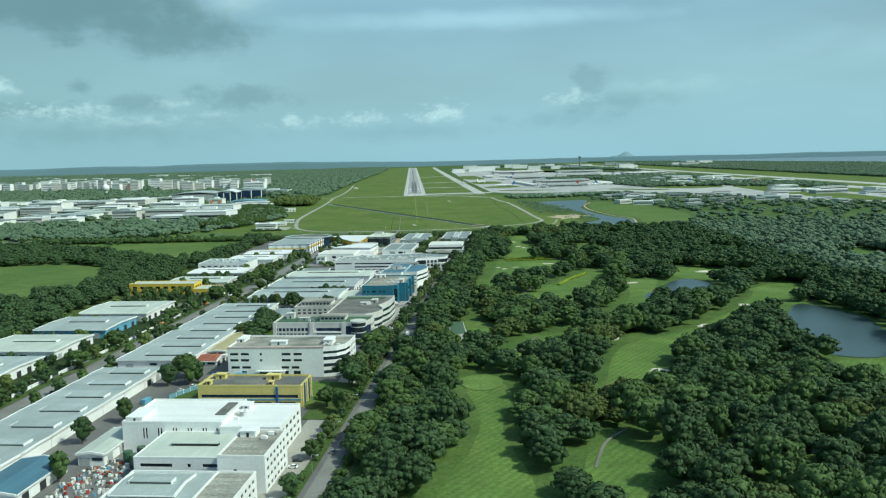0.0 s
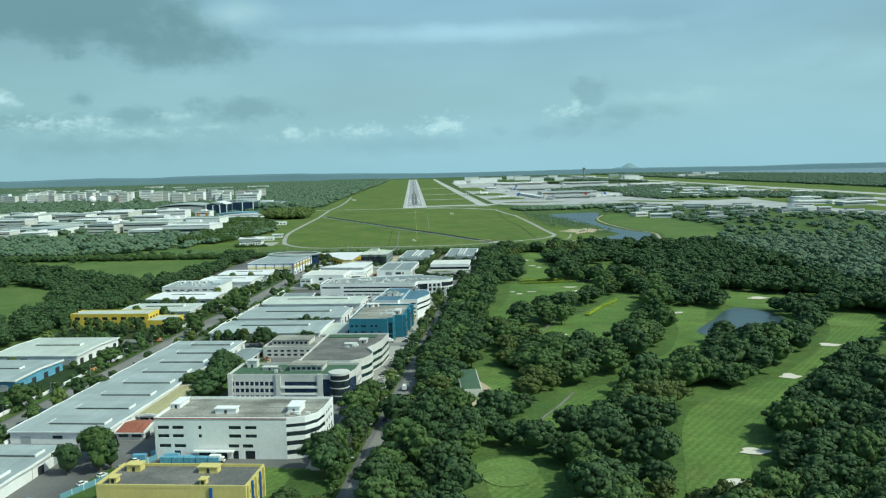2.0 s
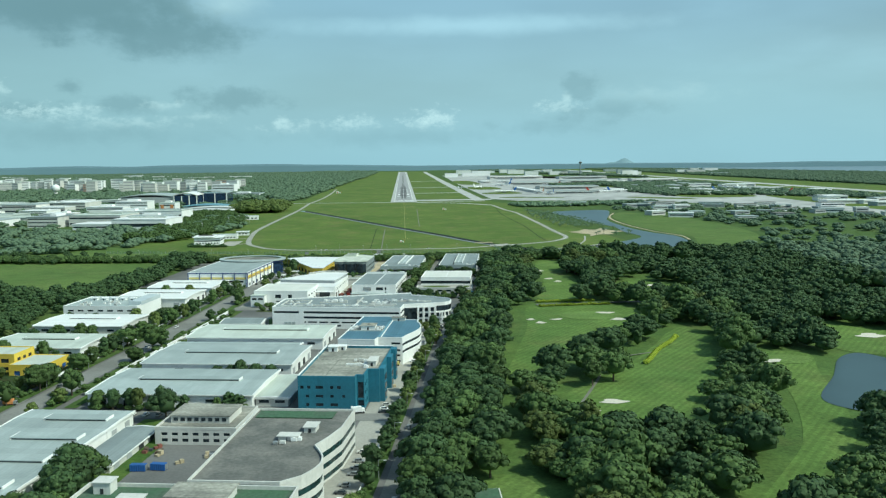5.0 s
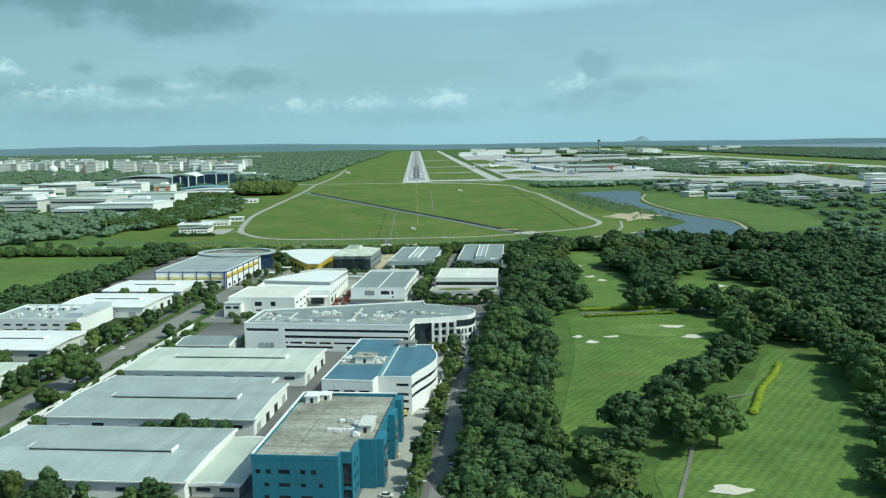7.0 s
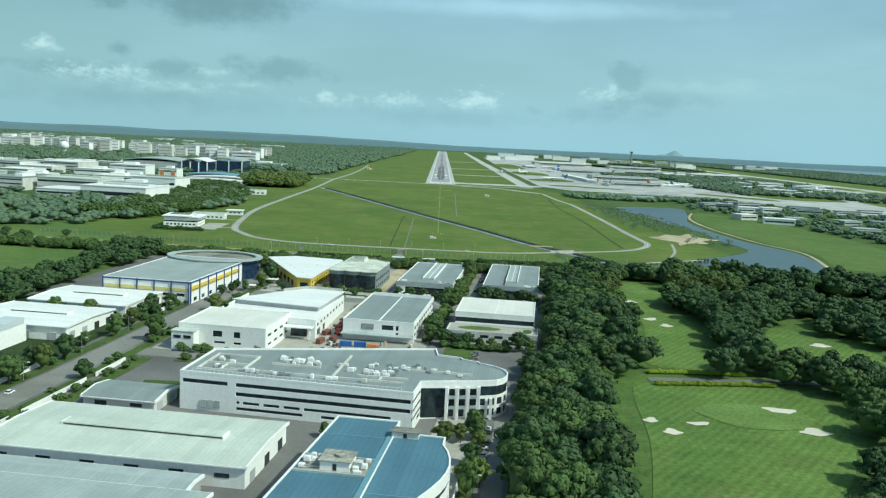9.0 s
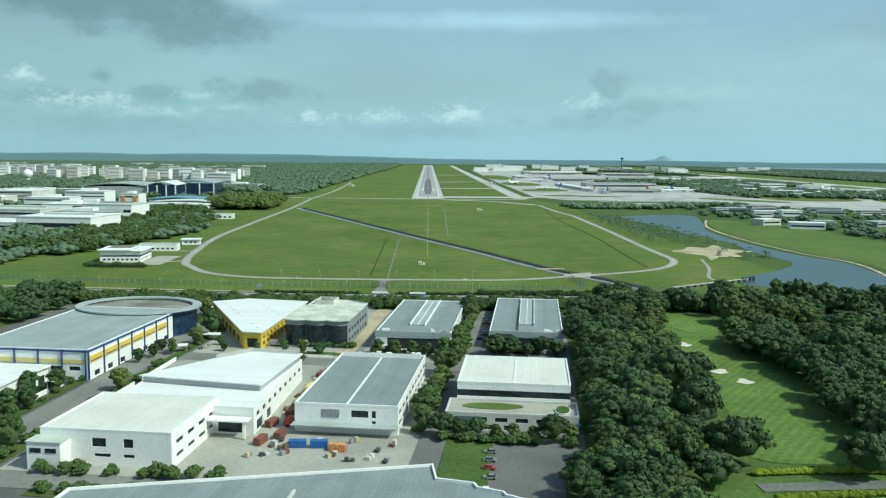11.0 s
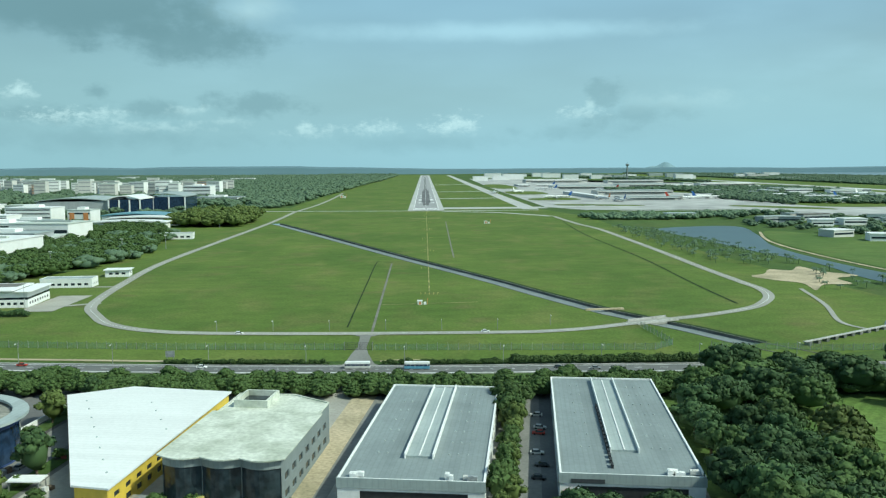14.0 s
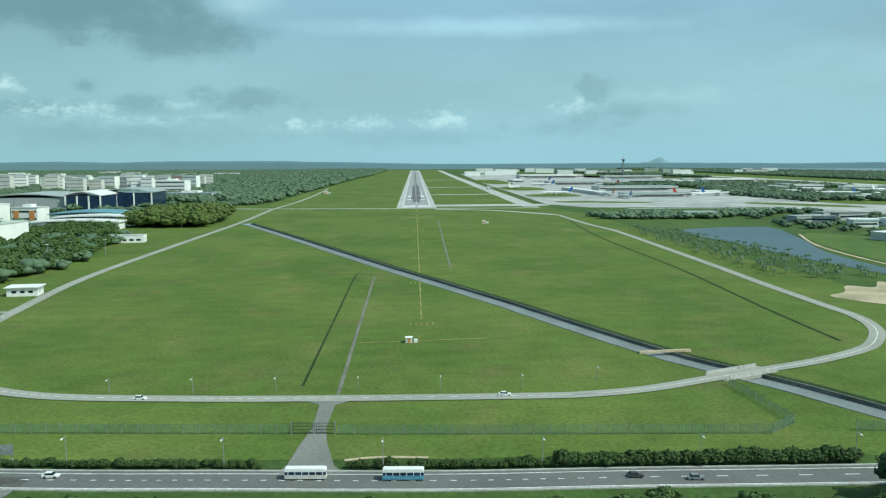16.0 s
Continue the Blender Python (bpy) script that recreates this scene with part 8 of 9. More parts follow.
pl = [(-153 + k * 0.82 + random.uniform(-0.3, 0.3), 803.5 + random.uniform(-0.5, 0.5), random.uniform(0.3, 0.4), random.randrange(5)) for k in range(34)]
canopy("hedge", pl, MID2V, M_LEAF[1], "dark clipped hedge before the airfield station")

# young palms on the pond side
pv = []
for k in range(5):
    rs = np.random.RandomState(k)
    V, F, n = [], [], 0
    tv, tf = ICO_V * np.array([0.12, 0.12, 1.2]) + np.array([0, 0, 1.1]), ICO_F
    V.append(tv)
    F += [tuple(f) for f in tf]
    n += len(tv)
    for j in range(22):
        a, lift = rs.uniform(0, 6.283), rs.uniform(-0.3, 0.8)
        d = np.array([math.cos(a), math.sin(a), 0])
        s = np.array([-d[1], d[0], 0]) * 0.26
        m = np.array([0, 0, 2.2])
        p1, p2 = m + d * 0.9 + [0, 0, lift * 0.7], m + d * 1.7 + [0, 0, lift * 0.5 - 0.6]
        V.append(np.array([m - s, m + s, p1 + s, p1 - s, p2]))
        F += [(n, n + 1, n + 2, n + 3), (n + 3, n + 2, n + 4)]
        n += 5
    pv.append((np.concatenate(V), F))
palms = [(*p, random.uniform(0.8, 1.35), random.randrange(5)) for p in scatter([(142, 1160), (137, 1060), (138, 980), (140, 925), (184, 925), (184, 985), (172, 1060), (168, 1130)], 6.4, lambda p: random.random() < 0.85)]
palms += [(*p, random.uniform(0.8, 1.4), random.randrange(5)) for p in scatter([(150, 842), (186, 848), (192, 905), (180, 920)], 6.5, lambda p: random.random() < 0.5)]
canopy("young_palms", palms, pv, M_HAZELEAF, "plantation of young palm trees by the pond")


# ---- vehicles ----
def wheel_set(b, xs, y, r, w=0.14):
    for x in xs:
        for s in (-1, 1):
            bm = tubed(0, 0, -w / 2, w / 2, r, n=10)
            bmesh.ops.rotate(bm, verts=bm.verts, cent=(0, 0, 0), matrix=Matrix.Rotation(radians(90), 3, "X"))
            bmesh.ops.translate(bm, verts=bm.verts, vec=(x, s * y, r))
            part("wheel", bm, M_TYRE, b)


def car(m, paint, label):
    b = thing("car", m, label, "car", "parked and passing cars")
    bm = bmesh.new()
    hexa(bm, [(-1.2, -0.48, 0.16), (1.2, -0.48, 0.16), (1.2, 0.48, 0.16), (-1.2, 0.48, 0.16)], [(-1.18, -0.46, 0.5), (1.15, -0.46, 0.44), (1.15, 0.46, 0.44), (-1.18, 0.46, 0.5)])
    part("body", bm, paint, b)
    bm = bmesh.new()
    hexa(bm, [(-0.95, -0.44, 0.49), (0.55, -0.44, 0.47), (0.55, 0.44, 0.47), (-0.95, 0.44, 0.49)], [(-0.7, -0.36, 0.77), (0.2, -0.36, 0.77), (0.2, 0.36, 0.77), (-0.7, 0.36, 0.77)])
    part("cabin_glass", bm, M_GLASS, b)
    part("roof", boxed(-0.72, 0.22, -0.37, 0.37, 0.772, 0.81), paint, b)
    wheel_set(b, (-0.75, 0.75), 0.43, 0.17)
    return b


def bus(m, lower, label):
    b = thing("bus", m, label, "bus", "buses on the expressway")
    part("body", boxed(-3.0, 3.0, -0.68, 0.68, 0.22, 0.8), lower, b)
    part("upper_body", boxed(-2.98, 2.98, -0.66, 0.66, 1.26, 1.66), M_WHITE, b)
    part("roof", boxed(-2.8, 2.8, -0.6, 0.6, 1.662, 1.76), M_WHITE, b)
    part("window_band", boxed(-2.96, 2.96, -0.645, 0.645, 0.803, 1.257), M_GLASS_BLUE, b)
    for k in range(6):
        x = -2.5 + k
        part("pillar", boxed(x - 0.04, x + 0.04, -0.665, 0.665, 0.803, 1.257), M_WHITE, b)
    wheel_set(b, (-1.9, 1.9), 0.6, 0.27)
    return b


def truck(m, box_paint, cab_paint, label, ln=3.6):
    b = thing("truck", m, label, "truck", "parked trucks")
    part("cargo_box", boxed(-ln / 2, ln / 2 - 1.0, -0.62, 0.62, 0.5, 1.75), box_paint, b)
    bm = bmesh.new()
    x0, x1 = ln / 2 - 0.9, ln / 2
    hexa(bm, [(x0, -0.55, 0.3), (x1, -0.55, 0.3), (x1, 0.55, 0.3), (x0, 0.55, 0.3)], [(x0, -0.52, 1.25), (x1 - 0.2, -0.52, 1.25), (x1 - 0.2, 0.52, 1.25), (x0, 0.52, 1.25)])
    part("cab", bm, cab_paint, b)
    part("windscreen", boxed(x1 - 0.12, x1 - 0.02, -0.45, 0.45, 0.75, 1.1), M_GLASS, b)
    part("chassis", boxed(-ln / 2, x1 - 0.1, -0.4, 0.4, 0.22, 0.3), M_DKSTEEL, b)
    wheel_set(b, (-ln / 2 + 0.6, ln / 2 - 0.5), 0.55, 0.26)
    return b


M_CARP = [M_WHITE, M_STEEL, M_DKSTEEL, M_RED, M_BLUE, M_OFFWHITE]
CARL = ["small white car parked outdoors", "silver-grey car parked outdoors", "dark grey car parked outdoors", "small red car parked outdoors", "dark blue car parked outdoors", "cream coloured car parked outdoors"]
random.seed(21)
bus(at(-14, 730.5, -2, 0.1), M_OFFWHITE, "white and cream coach on the expressway")
bus(at(0.2, 729.7, -2, 0.1), M_LTBLUE, "white and blue coach on the expressway")
for x, y, k in ((-51.5, 732.6, 0), (34, 729.2, 2), (42.6, 728.0, 1), (-128, 739.5, 1), (-96, 736.4, 3), (-51.2, 771.6, 0), (19.5, 771.2, 0)):
    car(at(x, y, -2, 0.1), M_CARP[k], CARL[k].replace("parked outdoors", "passing on the road"))
for v, u0, u1, n in ((-53.5, 140, 200, 8), (-53.8, 270, 318, 8), (-54.5, 330, 372, 10), (-54.0, 398, 408, 3), (-52.5, 452, 470, 3), (-48.5, 490, 512, 6), (-63.0, 655, 695, 6), (-55.5, 545, 575, 7)):
    for k in range(n):
        i = random.choice((0, 0, 1, 1, 2, 2, 5, 3))
        car(est_pose(v + random.uniform(-0.4, 0.4), u0 + (u1 - u0) * (k + random.uniform(0.1, 0.7)) / n, random.choice((0, 180)) + random.uniform(-4, 4), 0.12), M_CARP[i], CARL[i])
for v, u in ((-151.2, 210), (-147.2, 250), (-151.1, 320), (-147.4, 365), (-151.2, 420), (-147.5, 470), (-151.2, 505), (-147.2, 560), (-151.2, 610), (-147.3, 655), (-46.4, 200), (-44.0, 262), (-46.4, 300), (-44.0, 345), (-46.3, 388), (-44.1, 420)):
    i = random.choice((0, 1, 2, 5))
    car(est_pose(v, u, 90, 0.12), M_CARP[i], CARL[i].replace("parked outdoors", "on the estate road"))
for v, u, k in ((-107.0, 252.4, 0), (-105.0, 257.4, 0), (-103.0, 262.4, 1), (-101.6, 267.0, 0)):
    car(est_pose(v + 0.6, u, 66, 0.12), M_CARP[k], CARL[k])
for v in np.arange(-128, -96, 3.4):
    i = random.choice((0, 1, 2, 0, 5))
    car(est_pose(v, 394.6, 90 + random.uniform(-4, 4), 0.2), M_CARP[i], CARL[i])
for v, u, t, p, c, l in ((-81, 267.0, 0, M_WHITE, M_WHITE, "white box truck at a loading bay"), (-60.5, 399, 20, M_WHITE, M_WHITE, "white van by the teal factory"), (-155, 402, 10, M_ORANGE, M_STEEL, "orange tipper truck on a plot"), (-97, 578, 90, M_RED, M_WHITE, "rust red container truck"), (-98, 590, 90, M_RED, M_STEEL, "rust red container truck"), (-99, 600, 88, M_YELLOW, M_WHITE, "yellow truck by the hall"),
                       (-152, 428, 90, M_WHITE, M_BLUE, "white truck parked at the kerb"), (-58, 448, 15, M_YELLOW, M_YELLOW, "yellow van by the blue-roofed office"), (-45, 330, 90, M_WHITE, M_WHITE, "white lorry on the estate road"), (-88, 640.5, 0, M_WHITE, M_WHITE, "white van by the grey shed"), (-112, 643, 5, M_YELLOW, M_STEEL, "yellow excavator truck in the yard"), (-120, 642, 0, M_STEEL, M_WHITE, "grey truck in the yard"),
                       (-92, 384, 0, M_BLUE, M_BLUE, "blue skip truck beside a building"), (-156, 352, 95, M_ORANGE, M_STEEL, "orange truck on a plot")):
    truck(est_pose(v, u, t, 0.14), p, c, l)


def container(m, paint, label):
    b = thing("container", m, label, "container", "freight containers")
    side = [(-1.65 + 0.12 * k, -0.66 - (0.05 if k % 4 in (1, 2) else 0.0)) for k in range(28)] + [(1.65, -0.66)]
    part("shell", prismed(side + [(x, -y) for x, y in side[::-1]], 0.05, 1.4), paint, b)
    part("door_bars", boxed(1.654, 1.72, -0.5, 0.5, 0.15, 1.3), M_STEEL, b)


for v, u, t, p, l in ((-99.5, 567, 80, M_RUST, "rust red freight container in the yard"), (-96.8, 570.5, 85, M_RUST, "rust red freight container in the yard"), (-92, 566, 10, M_BLUE, "blue freight container in the yard"), (-88, 566.4, 8, M_BLUE, "blue freight container in the yard"), (-84, 565, -5, M_ORANGE, "orange freight container in the yard"), (-97.2, 595, 88, M_RUST, "rust red freight container by the hall"),
                     (-97.4, 608, 90, M_YELLOW, "yellow freight container by the hall"), (-94.5, 381, 3, M_BLUE, "blue freight container by the low office"), (-91, 381.5, -3, M_BLUE, "blue freight container by the low office"), (-112, 240, 80, M_LTBLUE, "pale blue freight container"), (-116, 188, 5, M_ORANGE, "orange freight container among scrap")):
    container(est_pose(v, u, t, 0.1), p, l)
for v, u, t in ((-100.5, 268, 4), (-96.8, 270.4, -6), (-92.6, 268.6, 2), (-88.6, 267.2, 8)):
    container(est_pose(v, u, t, 0.1), M_LTBLUE, "pale blue freight container behind the yellow factory")
for v, u, t, p, l in ((-98.6, 584, 88, M_RUST, "rust red freight container by the hall"), (-98.8, 588.5, 91, M_RUST, "rust red freight container by the hall"), (-99.2, 603, 89, M_YELLOW, "yellow freight container by the hall"), (-99.6, 613, 84, M_RUST, "rust red freight container by the hall"), (-100.5, 577, 75, M_RUST, "rust red freight container by the hall")):
    container(est_pose(v, u, t, 0.1), p, l)
for v, u, t in ((-99.7, 357.9, 3), (-95.6, 358.6, -4)):
    container(est_pose(v, u, t, 0.1), M_BLUE, "blue freight container by the low office")
# scrap yard clutter in the southern plots
rnd = random.Random(9)
for k in range(90):
    v, u = rnd.uniform(-103, -90), rnd.uniform(162, 196)
    heap = thing("scrap_pile", est_pose(v, u, rnd.uniform(0, 90), 0.07), "heap of crates and scrap in a yard", "scrap", "scrap heaps")
    for j in range(3):
        x, y = -0.9 + 0.9 * j, rnd.uniform(-0.6, 0.6)
        part("crate", boxed(x - rnd.uniform(0.1, 0.42), x + rnd.uniform(0.1, 0.42), y - rnd.uniform(0.1, 0.4), y + rnd.uniform(0.1, 0.4), 0, rnd.uniform(0.15, 0.8)), rnd.choice((M_WHITE, M_WHITE, M_STEEL, M_EARTH, M_DKSTEEL, M_OFFWHITE, M_OFFWHITE, M_TRUNK, M_RED, M_LTBLUE)), heap)
rnd = random.Random(14)
for v0, v1, u0, u1, n in ((-101, -96, 562, 624, 16), (-103, -72, 560, 570, 14), (-104, -86, 362, 372, 8), (-150, -136, 636, 662, 9), (-60, -54, 402, 430, 6)):
    for k in range(n):
        v, u = rnd.uniform(v0, v1), rnd.uniform(u0, u1)
        if near_building(*est_world(v, u), 0.8):
            continue
        heap = thing("pallet_stack", est_pose(v, u, rnd.uniform(0, 90), 0.12), "stack of crates and pallets in a yard", "pallets", "yard goods")
        for j in range(2):
            x = -0.55 + 1.0 * j
            part("crate", boxed(x - 0.42, x + 0.4, -rnd.uniform(0.3, 0.6), rnd.uniform(0.3, 0.6), 0, rnd.uniform(0.3, 1.0)), rnd.choice((M_TRUNK, M_EARTH, M_RUST, M_STEEL, M_DKSTEEL, M_OFFWHITE)), heap)
for v, u in ((-92, 190), (-94.5, 192), (-92.5, 195)):
    ob = new("storage_tank", mesh_of("storage_tank", tubed(0, 0, 0, 3.0, 1.1, n=16), M_R_GREEN))
    ob.matrix_basis = est_pose(v, u, 0, 0.07)
    tagged(ob, "green cylindrical storage tank in a yard", "tank", "storage tanks")
shed("yard_workshop", -106, -99.5, 190, 208, 3.0, "small white workshop with narrow pale roof", M_R_CREAM, M_WHITE, ridge="u", rise=0.5, monitors=0)
shed("yard_workshop", -117.5, -106.5, 166, 186, 3.0, "yard workshop with blue metal roof", M_R_BLUE, M_WHITE, ridge="u", rise=0.8, monitors=0)
shed("yard_workshop", -104, -90, 140, 156, 2.6, "yard workshop with pale roof", M_R_CREAM, M_WHITE, rise=0.6, monitors=0)


# ---- airfield fence, lamps, lights and huts ----
M_WIRE = surf("green coated wire", (0.13, 0.22, 0.17), rough=0.6, amount=0.2)
FENCE = [(-200, 771), (-120, 758), (-66, 752.5), (-19, 750.2)], [(-11, 749.6), (30, 748), (62, 747), (68, 752), (66, 777)], [(77, 748), (110, 744), (160, 746)]
for k, line in enumerate(FENCE):
    f = thing("fence", Matrix(), "tall green wire security fence with angled posts", "fence", "airfield fence")
    pts = []
    for a, b in zip(line, line[1:]):
        n = max(1, int((Vector(b) - Vector(a)).length / 2.6))
        pts += [tuple(Vector(a).lerp(Vector(b), i / n)) for i in range(n)]
    pts.append(line[-1])
    pm = bmesh.new()
    box(pm, -0.06, 0.06, -0.06, 0.06, 0, 1.7)
    hexa(pm, [(-0.05, -0.06, 1.7), (0.05, -0.06, 1.7), (0.05, 0.06, 1.7), (-0.05, 0.06, 1.7)], [(-0.05, -0.4, 2.1), (0.05, -0.4, 2.1), (0.05, -0.3, 2.1), (-0.05, -0.3, 2.1)])
    post = mesh_of("post", pm, M_STEEL)
    for x, y in pts:
        shared_part("post", post, f, pose(x, y, ground_z(y)))
    wm = bmesh.new()
    for (x0, y0), (x1, y1) in zip(pts, pts[1:]):
        z0, z1 = ground_z(y0), ground_z(y1)
        for h in np.arange(0.15, 1.7, 0.19):
            hexa(wm, [(x0, y0 - 0.018, z0 + h), (x1, y1 - 0.018, z1 + h), (x1, y1 + 0.018, z1 + h), (x0, y0 + 0.018, z0 + h)], [(x0, y0 - 0.018, z0 + h + 0.035), (x1, y1 - 0.018, z1 + h + 0.035), (x1, y1 + 0.018, z1 + h + 0.035), (x0, y0 + 0.018, z0 + h + 0.035)], ("s1", "s3"))
        for j in range(7):
            s = j / 7
            x, y, z = x0 + (x1 - x0) * s, y0 + (y1 - y0) * s, z0 + (z1 - z0) * s
            hexa(wm, [(x - 0.018, y - 0.01, z + 0.1), (x + 0.018, y - 0.01, z + 0.1), (x + 0.018, y + 0.01, z + 0.1), (x - 0.018, y + 0.01, z + 0.1)], [(x - 0.018, y - 0.01, z + 1.7), (x + 0.018, y - 0.01, z + 1.7), (x + 0.018, y + 0.01, z + 1.7), (x - 0.018, y + 0.01, z + 1.7)])
    part("wire_mesh", wm, M_WIRE, f)
g = thing("gate", at(-15.2, 750, -2), "closed steel security gate in the airfield fence", "gate")
for x in (-3.8, 0, 3.6):
    part("gate_post", boxed(x - 0.1, x + 0.1, -0.1, 0.1, 0, 2.2), M_STEEL, g)
for x0, x1 in ((-3.6, -0.15), (0.15, 3.4)):
    bm = bmesh.new()
    for z in (0.2, 0.8, 1.4, 1.95):
        box(bm, x0, x1, -0.04, 0.04, z, z + 0.08)
    for k in range(12):
        x = x0 + (x1 - x0) * k / 11.5
        box(bm, x, x + 0.05, -0.035, 0.035, 0.28, 1.95)
    part("gate_leaf", bm, M_DKSTEEL, g)


def lamp_post(m, h, group, arms=1):
    b = thing("street_lamp", m, "slim grey steel street lamp post", "street lamp", group)
    part("pole", tubed(0, 0, 0, h, 0.09, 0.05, n=6), M_STEEL, b)
    for s in (1, -1)[:arms]:
        part("arm", boxed(min(0, s * 1.1), max(0, s * 1.1), -0.035, 0.035, h - 0.08, h), M_STEEL, b)
        part("lamp_head", boxed(s * 1.3 - 0.3, s * 1.3 + 0.3, -0.12, 0.12, h - 0.12, h - 0.003), M_WHITE, b)


def flood_mast(m, h):
    b = thing("floodlight_mast", m, "tall slim grey lattice mast with small floodlights", "mast", "floodlight masts")
    part("footing", boxed(-0.4, 0.4, -0.4, 0.4, 0, 0.25), M_CANAL, b)
    part("pole", tubed(0, 0, 0.252, h, 0.17, 0.09, n=6), M_STEEL, b)
    part("crossarm", boxed(-0.7, 0.7, -0.06, 0.06, h + 0.003, h + 0.12), M_STEEL, b)
    for x in (-0.6, 0.0, 0.6):
        part("floodlight", boxed(x - 0.16, x + 0.16, -0.3, -0.063, h - 0.15, h + 0.2), M_WHITE, b)


for x, y, h in ((-170.7, 921.5, 9), (-161.7, 988, 9), (-148.8, 1022, 8), (-158.7, 1191, 8), (-150, 1230, 8)):
    flood_mast(at(x, y), h)
for x in np.arange(-170.9, 140, 24):
    lamp_post(at(x, 733.6 + max(0, -x) * 0.06 + max(0, -x - 60) * 0.03, -90), 4.9, "expressway lamps")
for x in np.arange(-58.6, 44, 16.4):
    lamp_post(at(x, 775.9 + max(0, x - 24) * 0.35, -90), 3.2, "perimeter road lamps")
for u in np.arange(130, 700, 24):
    lamp_post(est_pose(-154.0, u, 0), 4.6, "estate road lamps")
    if u < 520:
        lamp_post(est_pose(-48.4, u + 9, 0), 4.4, "estate road lamps")
sg = thing("road_sign", at(-60.8, 738.6, 4), "grey back of a road sign on two posts", "road sign")
part("panel", boxed(-1.1, 1.1, -0.06, 0.06, 1.4, 3.0), M_STEEL, sg)
for x in (-0.8, 0.8):
    part("post", tubed(x, 0.1, 0, 2.6, 0.07, n=6), M_STEEL, sg)

# localizer and approach light huts
for x, y, s in ((0.8, 820, 1.0), (52.5, 1213, 1.5), (-118, 1760, 2.6)):
    h = thing("marker_hut", at(x, y), "small white and orange equipment hut on airfield grass", "hut", "airfield huts")
    h.scale = (s, s, s)
    part("cabin", boxed(-1.2, 0.4, -0.8, 0.8, 0, 1.3), M_WHITE, h)
    part("roof", boxed(-1.35, 0.55, -0.95, 0.95, 1.303, 1.45), M_WHITE, h)
    part("orange_panel", boxed(-0.7, 0.0, -0.87, -0.805, 0.1, 1.2), M_ORANGE, h)
    part("tank", boxed(0.9, 1.8, -0.5, 0.5, 0, 0.9), M_WHITE, h)
    part("mast", tubed(2.2, 0.2, 0, 2.2, 0.05, n=5), M_ORANGE, h)
light_mesh = bmesh.new()
box(light_mesh, -0.05, 0.05, -0.05, 0.05, 0, 0.55)
box(light_mesh, -0.16, 0.16, -0.1, 0.1, 0.55, 0.75)
AL = mesh_of("approach_light", light_mesh, M_YELLOW)
for k in range(36):
    for dx in ((0,) if k % 5 else (-3.2, -1.6, 0, 1.6, 3.2)):
        ob = new("approach_light", AL)
        ob.matrix_basis = at(RX + dx, 842 + k * 15.6)
        tagged(ob, "short yellow approach light on the grass", "light", "approach lights")
ribbon("approach_bar_trim", [(-10.7, 1283), (16.5, 1281)], 5.0, M_DRY, 0.16, "pale paved strip of an approach light bar", curved=False)

# canal bridge and pipe
b = thing("canal_bridge", at(72, 785.6, 26), "low concrete bridge carrying the perimeter road over the canal", "bridge")
part("deck", boxed(-8.0, 8.0, -2.9, 2.9, -0.5, 0.19), M_PERIM, b)
for y in (-2.9, 2.7):
    part("parapet", boxed(-7.5, 7.5, y, y + 0.2, 0.193, 0.85), M_KERB, b)
b = thing("pipe_bridge", at(61.5, 806, 8), "narrow pale pipe bridge across the canal", "bridge")
part("pipe", boxed(-6.5, 6.5, -0.5, 0.5, 0.1, 0.6), M_EARTH, b)
for x in (-6, 6):
    part("pier", boxed(x - 0.5, x + 0.5, -0.6, 0.6, -0.6, 0.095), M_KERB, b)
b = thing("weir", at(122, 762, 32), "pond weir with a row of concrete piers", "weir")
for k in range(12):
    part("pier", boxed(-22 + 4 * k, -20.6 + 4 * k, -0.7, 0.7, -0.5, 0.9), M_CANAL, b)
part("walkway", boxed(-23, 24, -0.5, 0.5, 0.904, 1.1), M_KERB, b)
part("gate_frame", boxed(20, 28, -0.3, 0.3, 0.9, 1.5), M_DKSTEEL, b)
for k in range(4):
    part("gate_post", boxed(20 + 2.5 * k, 20.4 + 2.5 * k, -0.5, 0.5, -0.4, 1.7), M_DKSTEEL, b)


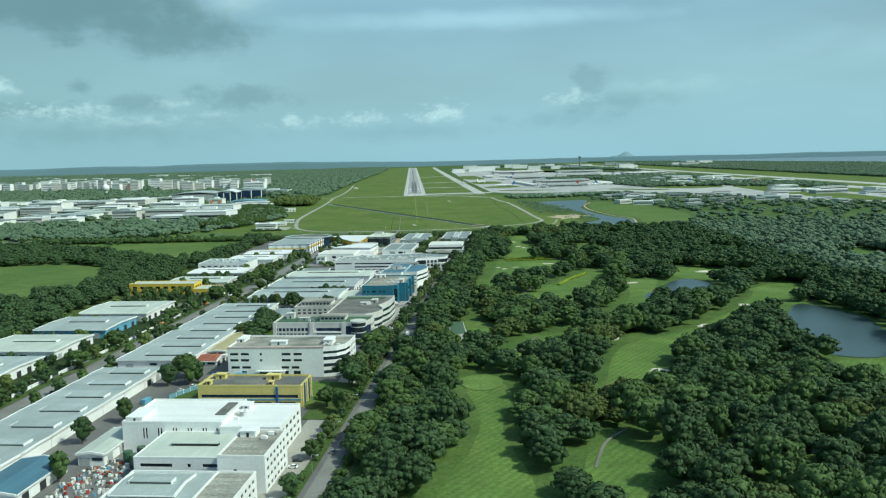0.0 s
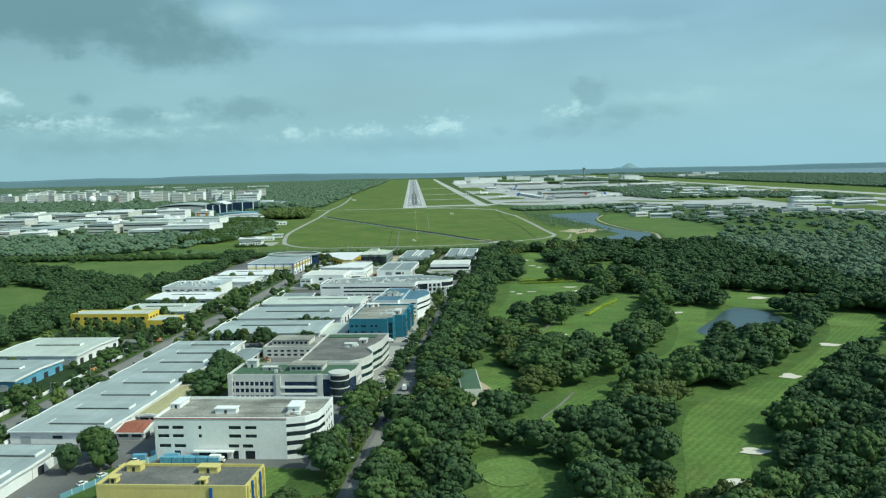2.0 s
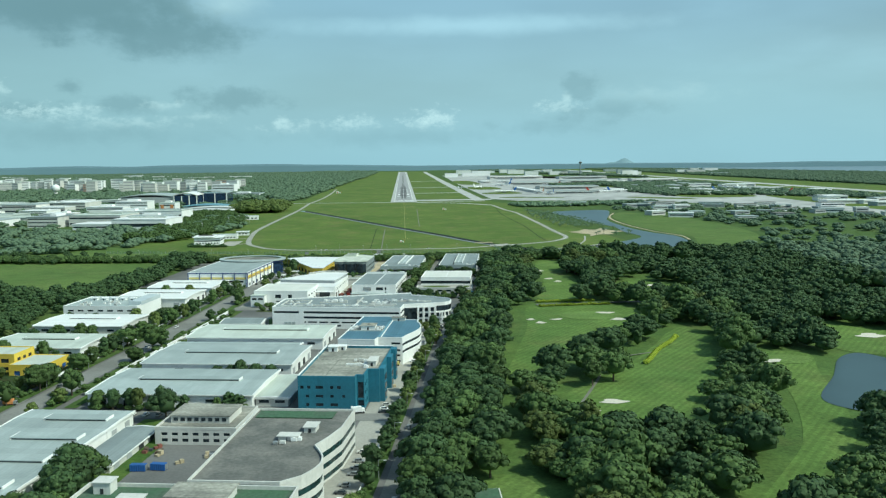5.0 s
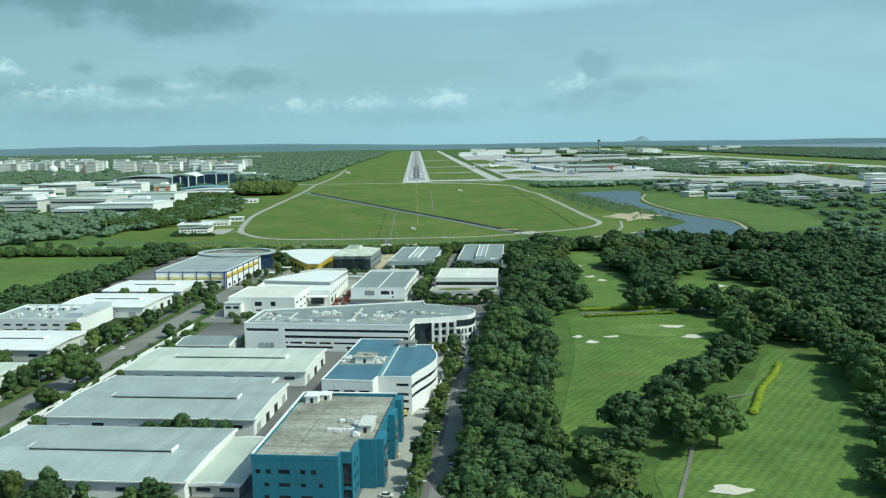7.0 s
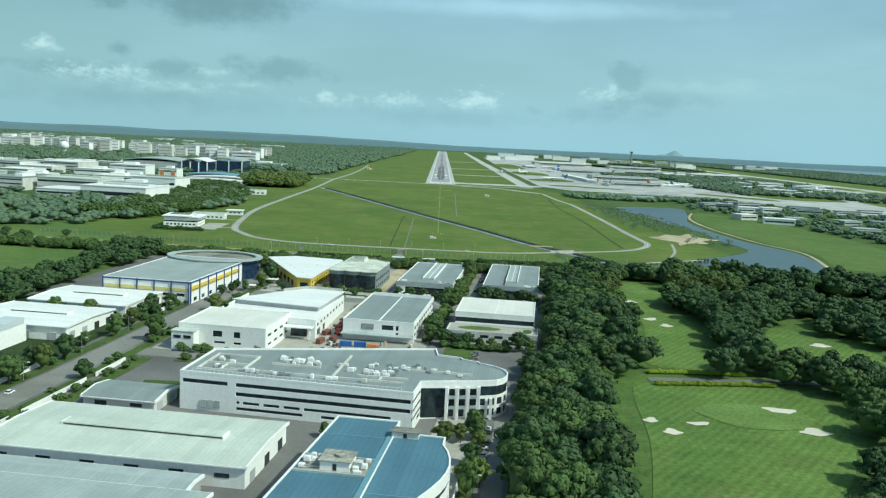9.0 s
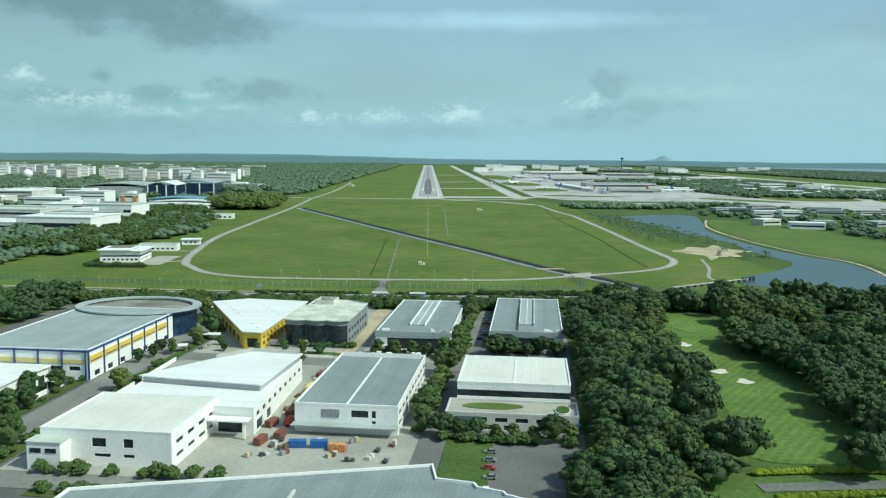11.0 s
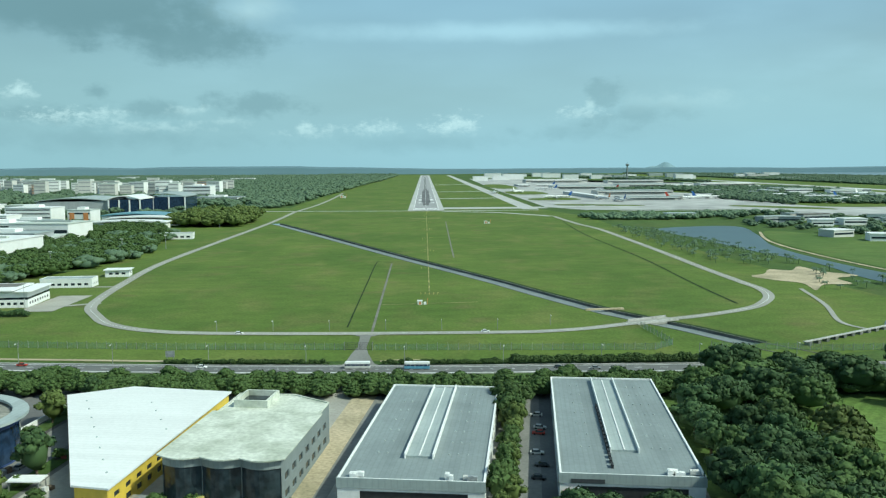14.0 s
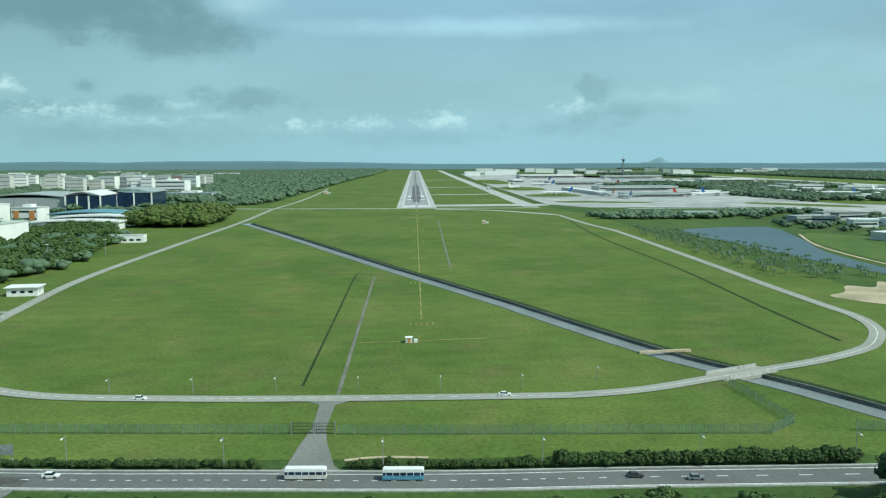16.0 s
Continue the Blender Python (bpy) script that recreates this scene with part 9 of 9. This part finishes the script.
# ---- aircraft on the aprons ----
def airliner(m, tail, label, group="parked airliners"):
    b = thing("airliner", m, label, "aircraft", group)
    bm = tubed(0, 0, -16, 15, 1.55, n=12)
    tube(bm, 0, 0, 15, 19, 1.55, 0.4, n=12)
    tube(bm, 0, 0, -22, -16, 0.5, 1.55, n=12)
    bmesh.ops.rotate(bm, verts=bm.verts, cent=(0, 0, 0), matrix=Matrix.Rotation(radians(90), 3, "Y"))
    bmesh.ops.translate(bm, verts=bm.verts, vec=(0, 0, 3.0))
    part("fuselage", bm, M_WHITE, b)
    for s in (-1, 1):
        bm = bmesh.new()
        hexa(bm, [(4, s * 1.2, 2.3), (-3, s * 1.2, 2.3), (-9, s * 17, 3.4), (-6.6, s * 17, 3.4)], [(4, s * 1.2, 2.8), (-3, s * 1.2, 2.8), (-9, s * 17, 3.6), (-6.6, s * 17, 3.6)])
        bmesh.ops.recalc_face_normals(bm, faces=bm.faces[:])
        part("wing", bm, M_STEEL, b)
        bm = tubed(s * 6.0, -1.6, -1.5, 2.2, 0.9, n=10)
        bmesh.ops.rotate(bm, verts=bm.verts, cent=(0, 0, 0), matrix=Matrix(((0, 0, 1), (1, 0, 0), (0, 1, 0))))
        bmesh.ops.translate(bm, verts=bm.verts, vec=(0.5, 0, 3.2))
        part("engine", bm, M_WHITE, b)
        bm = bmesh.new()
        hexa(bm, [(-18, s * 0.6, 4.0), (-21, s * 0.6, 4.0), (-23, s * 6, 4.5), (-21.4, s * 6, 4.5)], [(-18, s * 0.6, 4.3), (-21, s * 0.6, 4.3), (-23, s * 6, 4.65), (-21.4, s * 6, 4.65)])
        bmesh.ops.recalc_face_normals(bm, faces=bm.faces[:])
        part("tailplane", bm, M_WHITE, b)
    bm = bmesh.new()
    hexa(bm, [(-16.5, -0.2, 4.4), (-16.5, 0.2, 4.4), (-21.6, 0.2, 4.2), (-21.6, -0.2, 4.2)], [(-21.2, -0.12, 10.2), (-21.2, 0.12, 10.2), (-23.8, 0.12, 10.2), (-23.8, -0.12, 10.2)])
    bmesh.ops.recalc_face_normals(bm, faces=bm.faces[:])
    part("tail_fin", bm, tail, b)
    for x, y in ((11, 0), (-1, 2.6), (-1, -2.6)):
        part("landing_gear", boxed(x - 0.4, x + 0.4, y - 0.2, y + 0.2, 0, 1.6), M_DKSTEEL, b)
    part("window_line", boxed(-15, 14, -1.57, 1.57, 3.35, 3.6), M_GLASS, b)


random.seed(31)
for x, y, t, tl, lab in ((222, 2060, 170, M_BLUE, "white airliner with dark blue tail on the apron"), (185, 1690, 190, M_BLUE, "white airliner with blue tail parked by the pier"), (345, 1640, 5, M_RED, "white airliner with red tail parked by the terminal"), (385, 1655, 8, M_BLUE, "white airliner parked by the terminal"), (240, 1640, 100, M_ORANGE, "white airliner parked nose to the pier"), (250, 1590, 95, M_BLUE, "white airliner parked nose to the pier"),
                        (160, 1930, 60, M_WHITE, "white airliner taxiing on the apron"), (117, 1905, 88, M_WHITE, "white airliner on the taxiway"), (330, 2040, 160, M_RED, "white airliner on the far apron"), (260, 2330, 170, M_BLUE, "white airliner on the far apron"), (560, 1620, 10, M_BLUE, "distant white freighter aircraft"), (600, 1500, 170, M_RED, "distant white freighter aircraft"), (650, 1750, 30, M_WHITE, "distant white freighter aircraft")):
    airliner(at(x, y, t, 0.1), tl, lab)
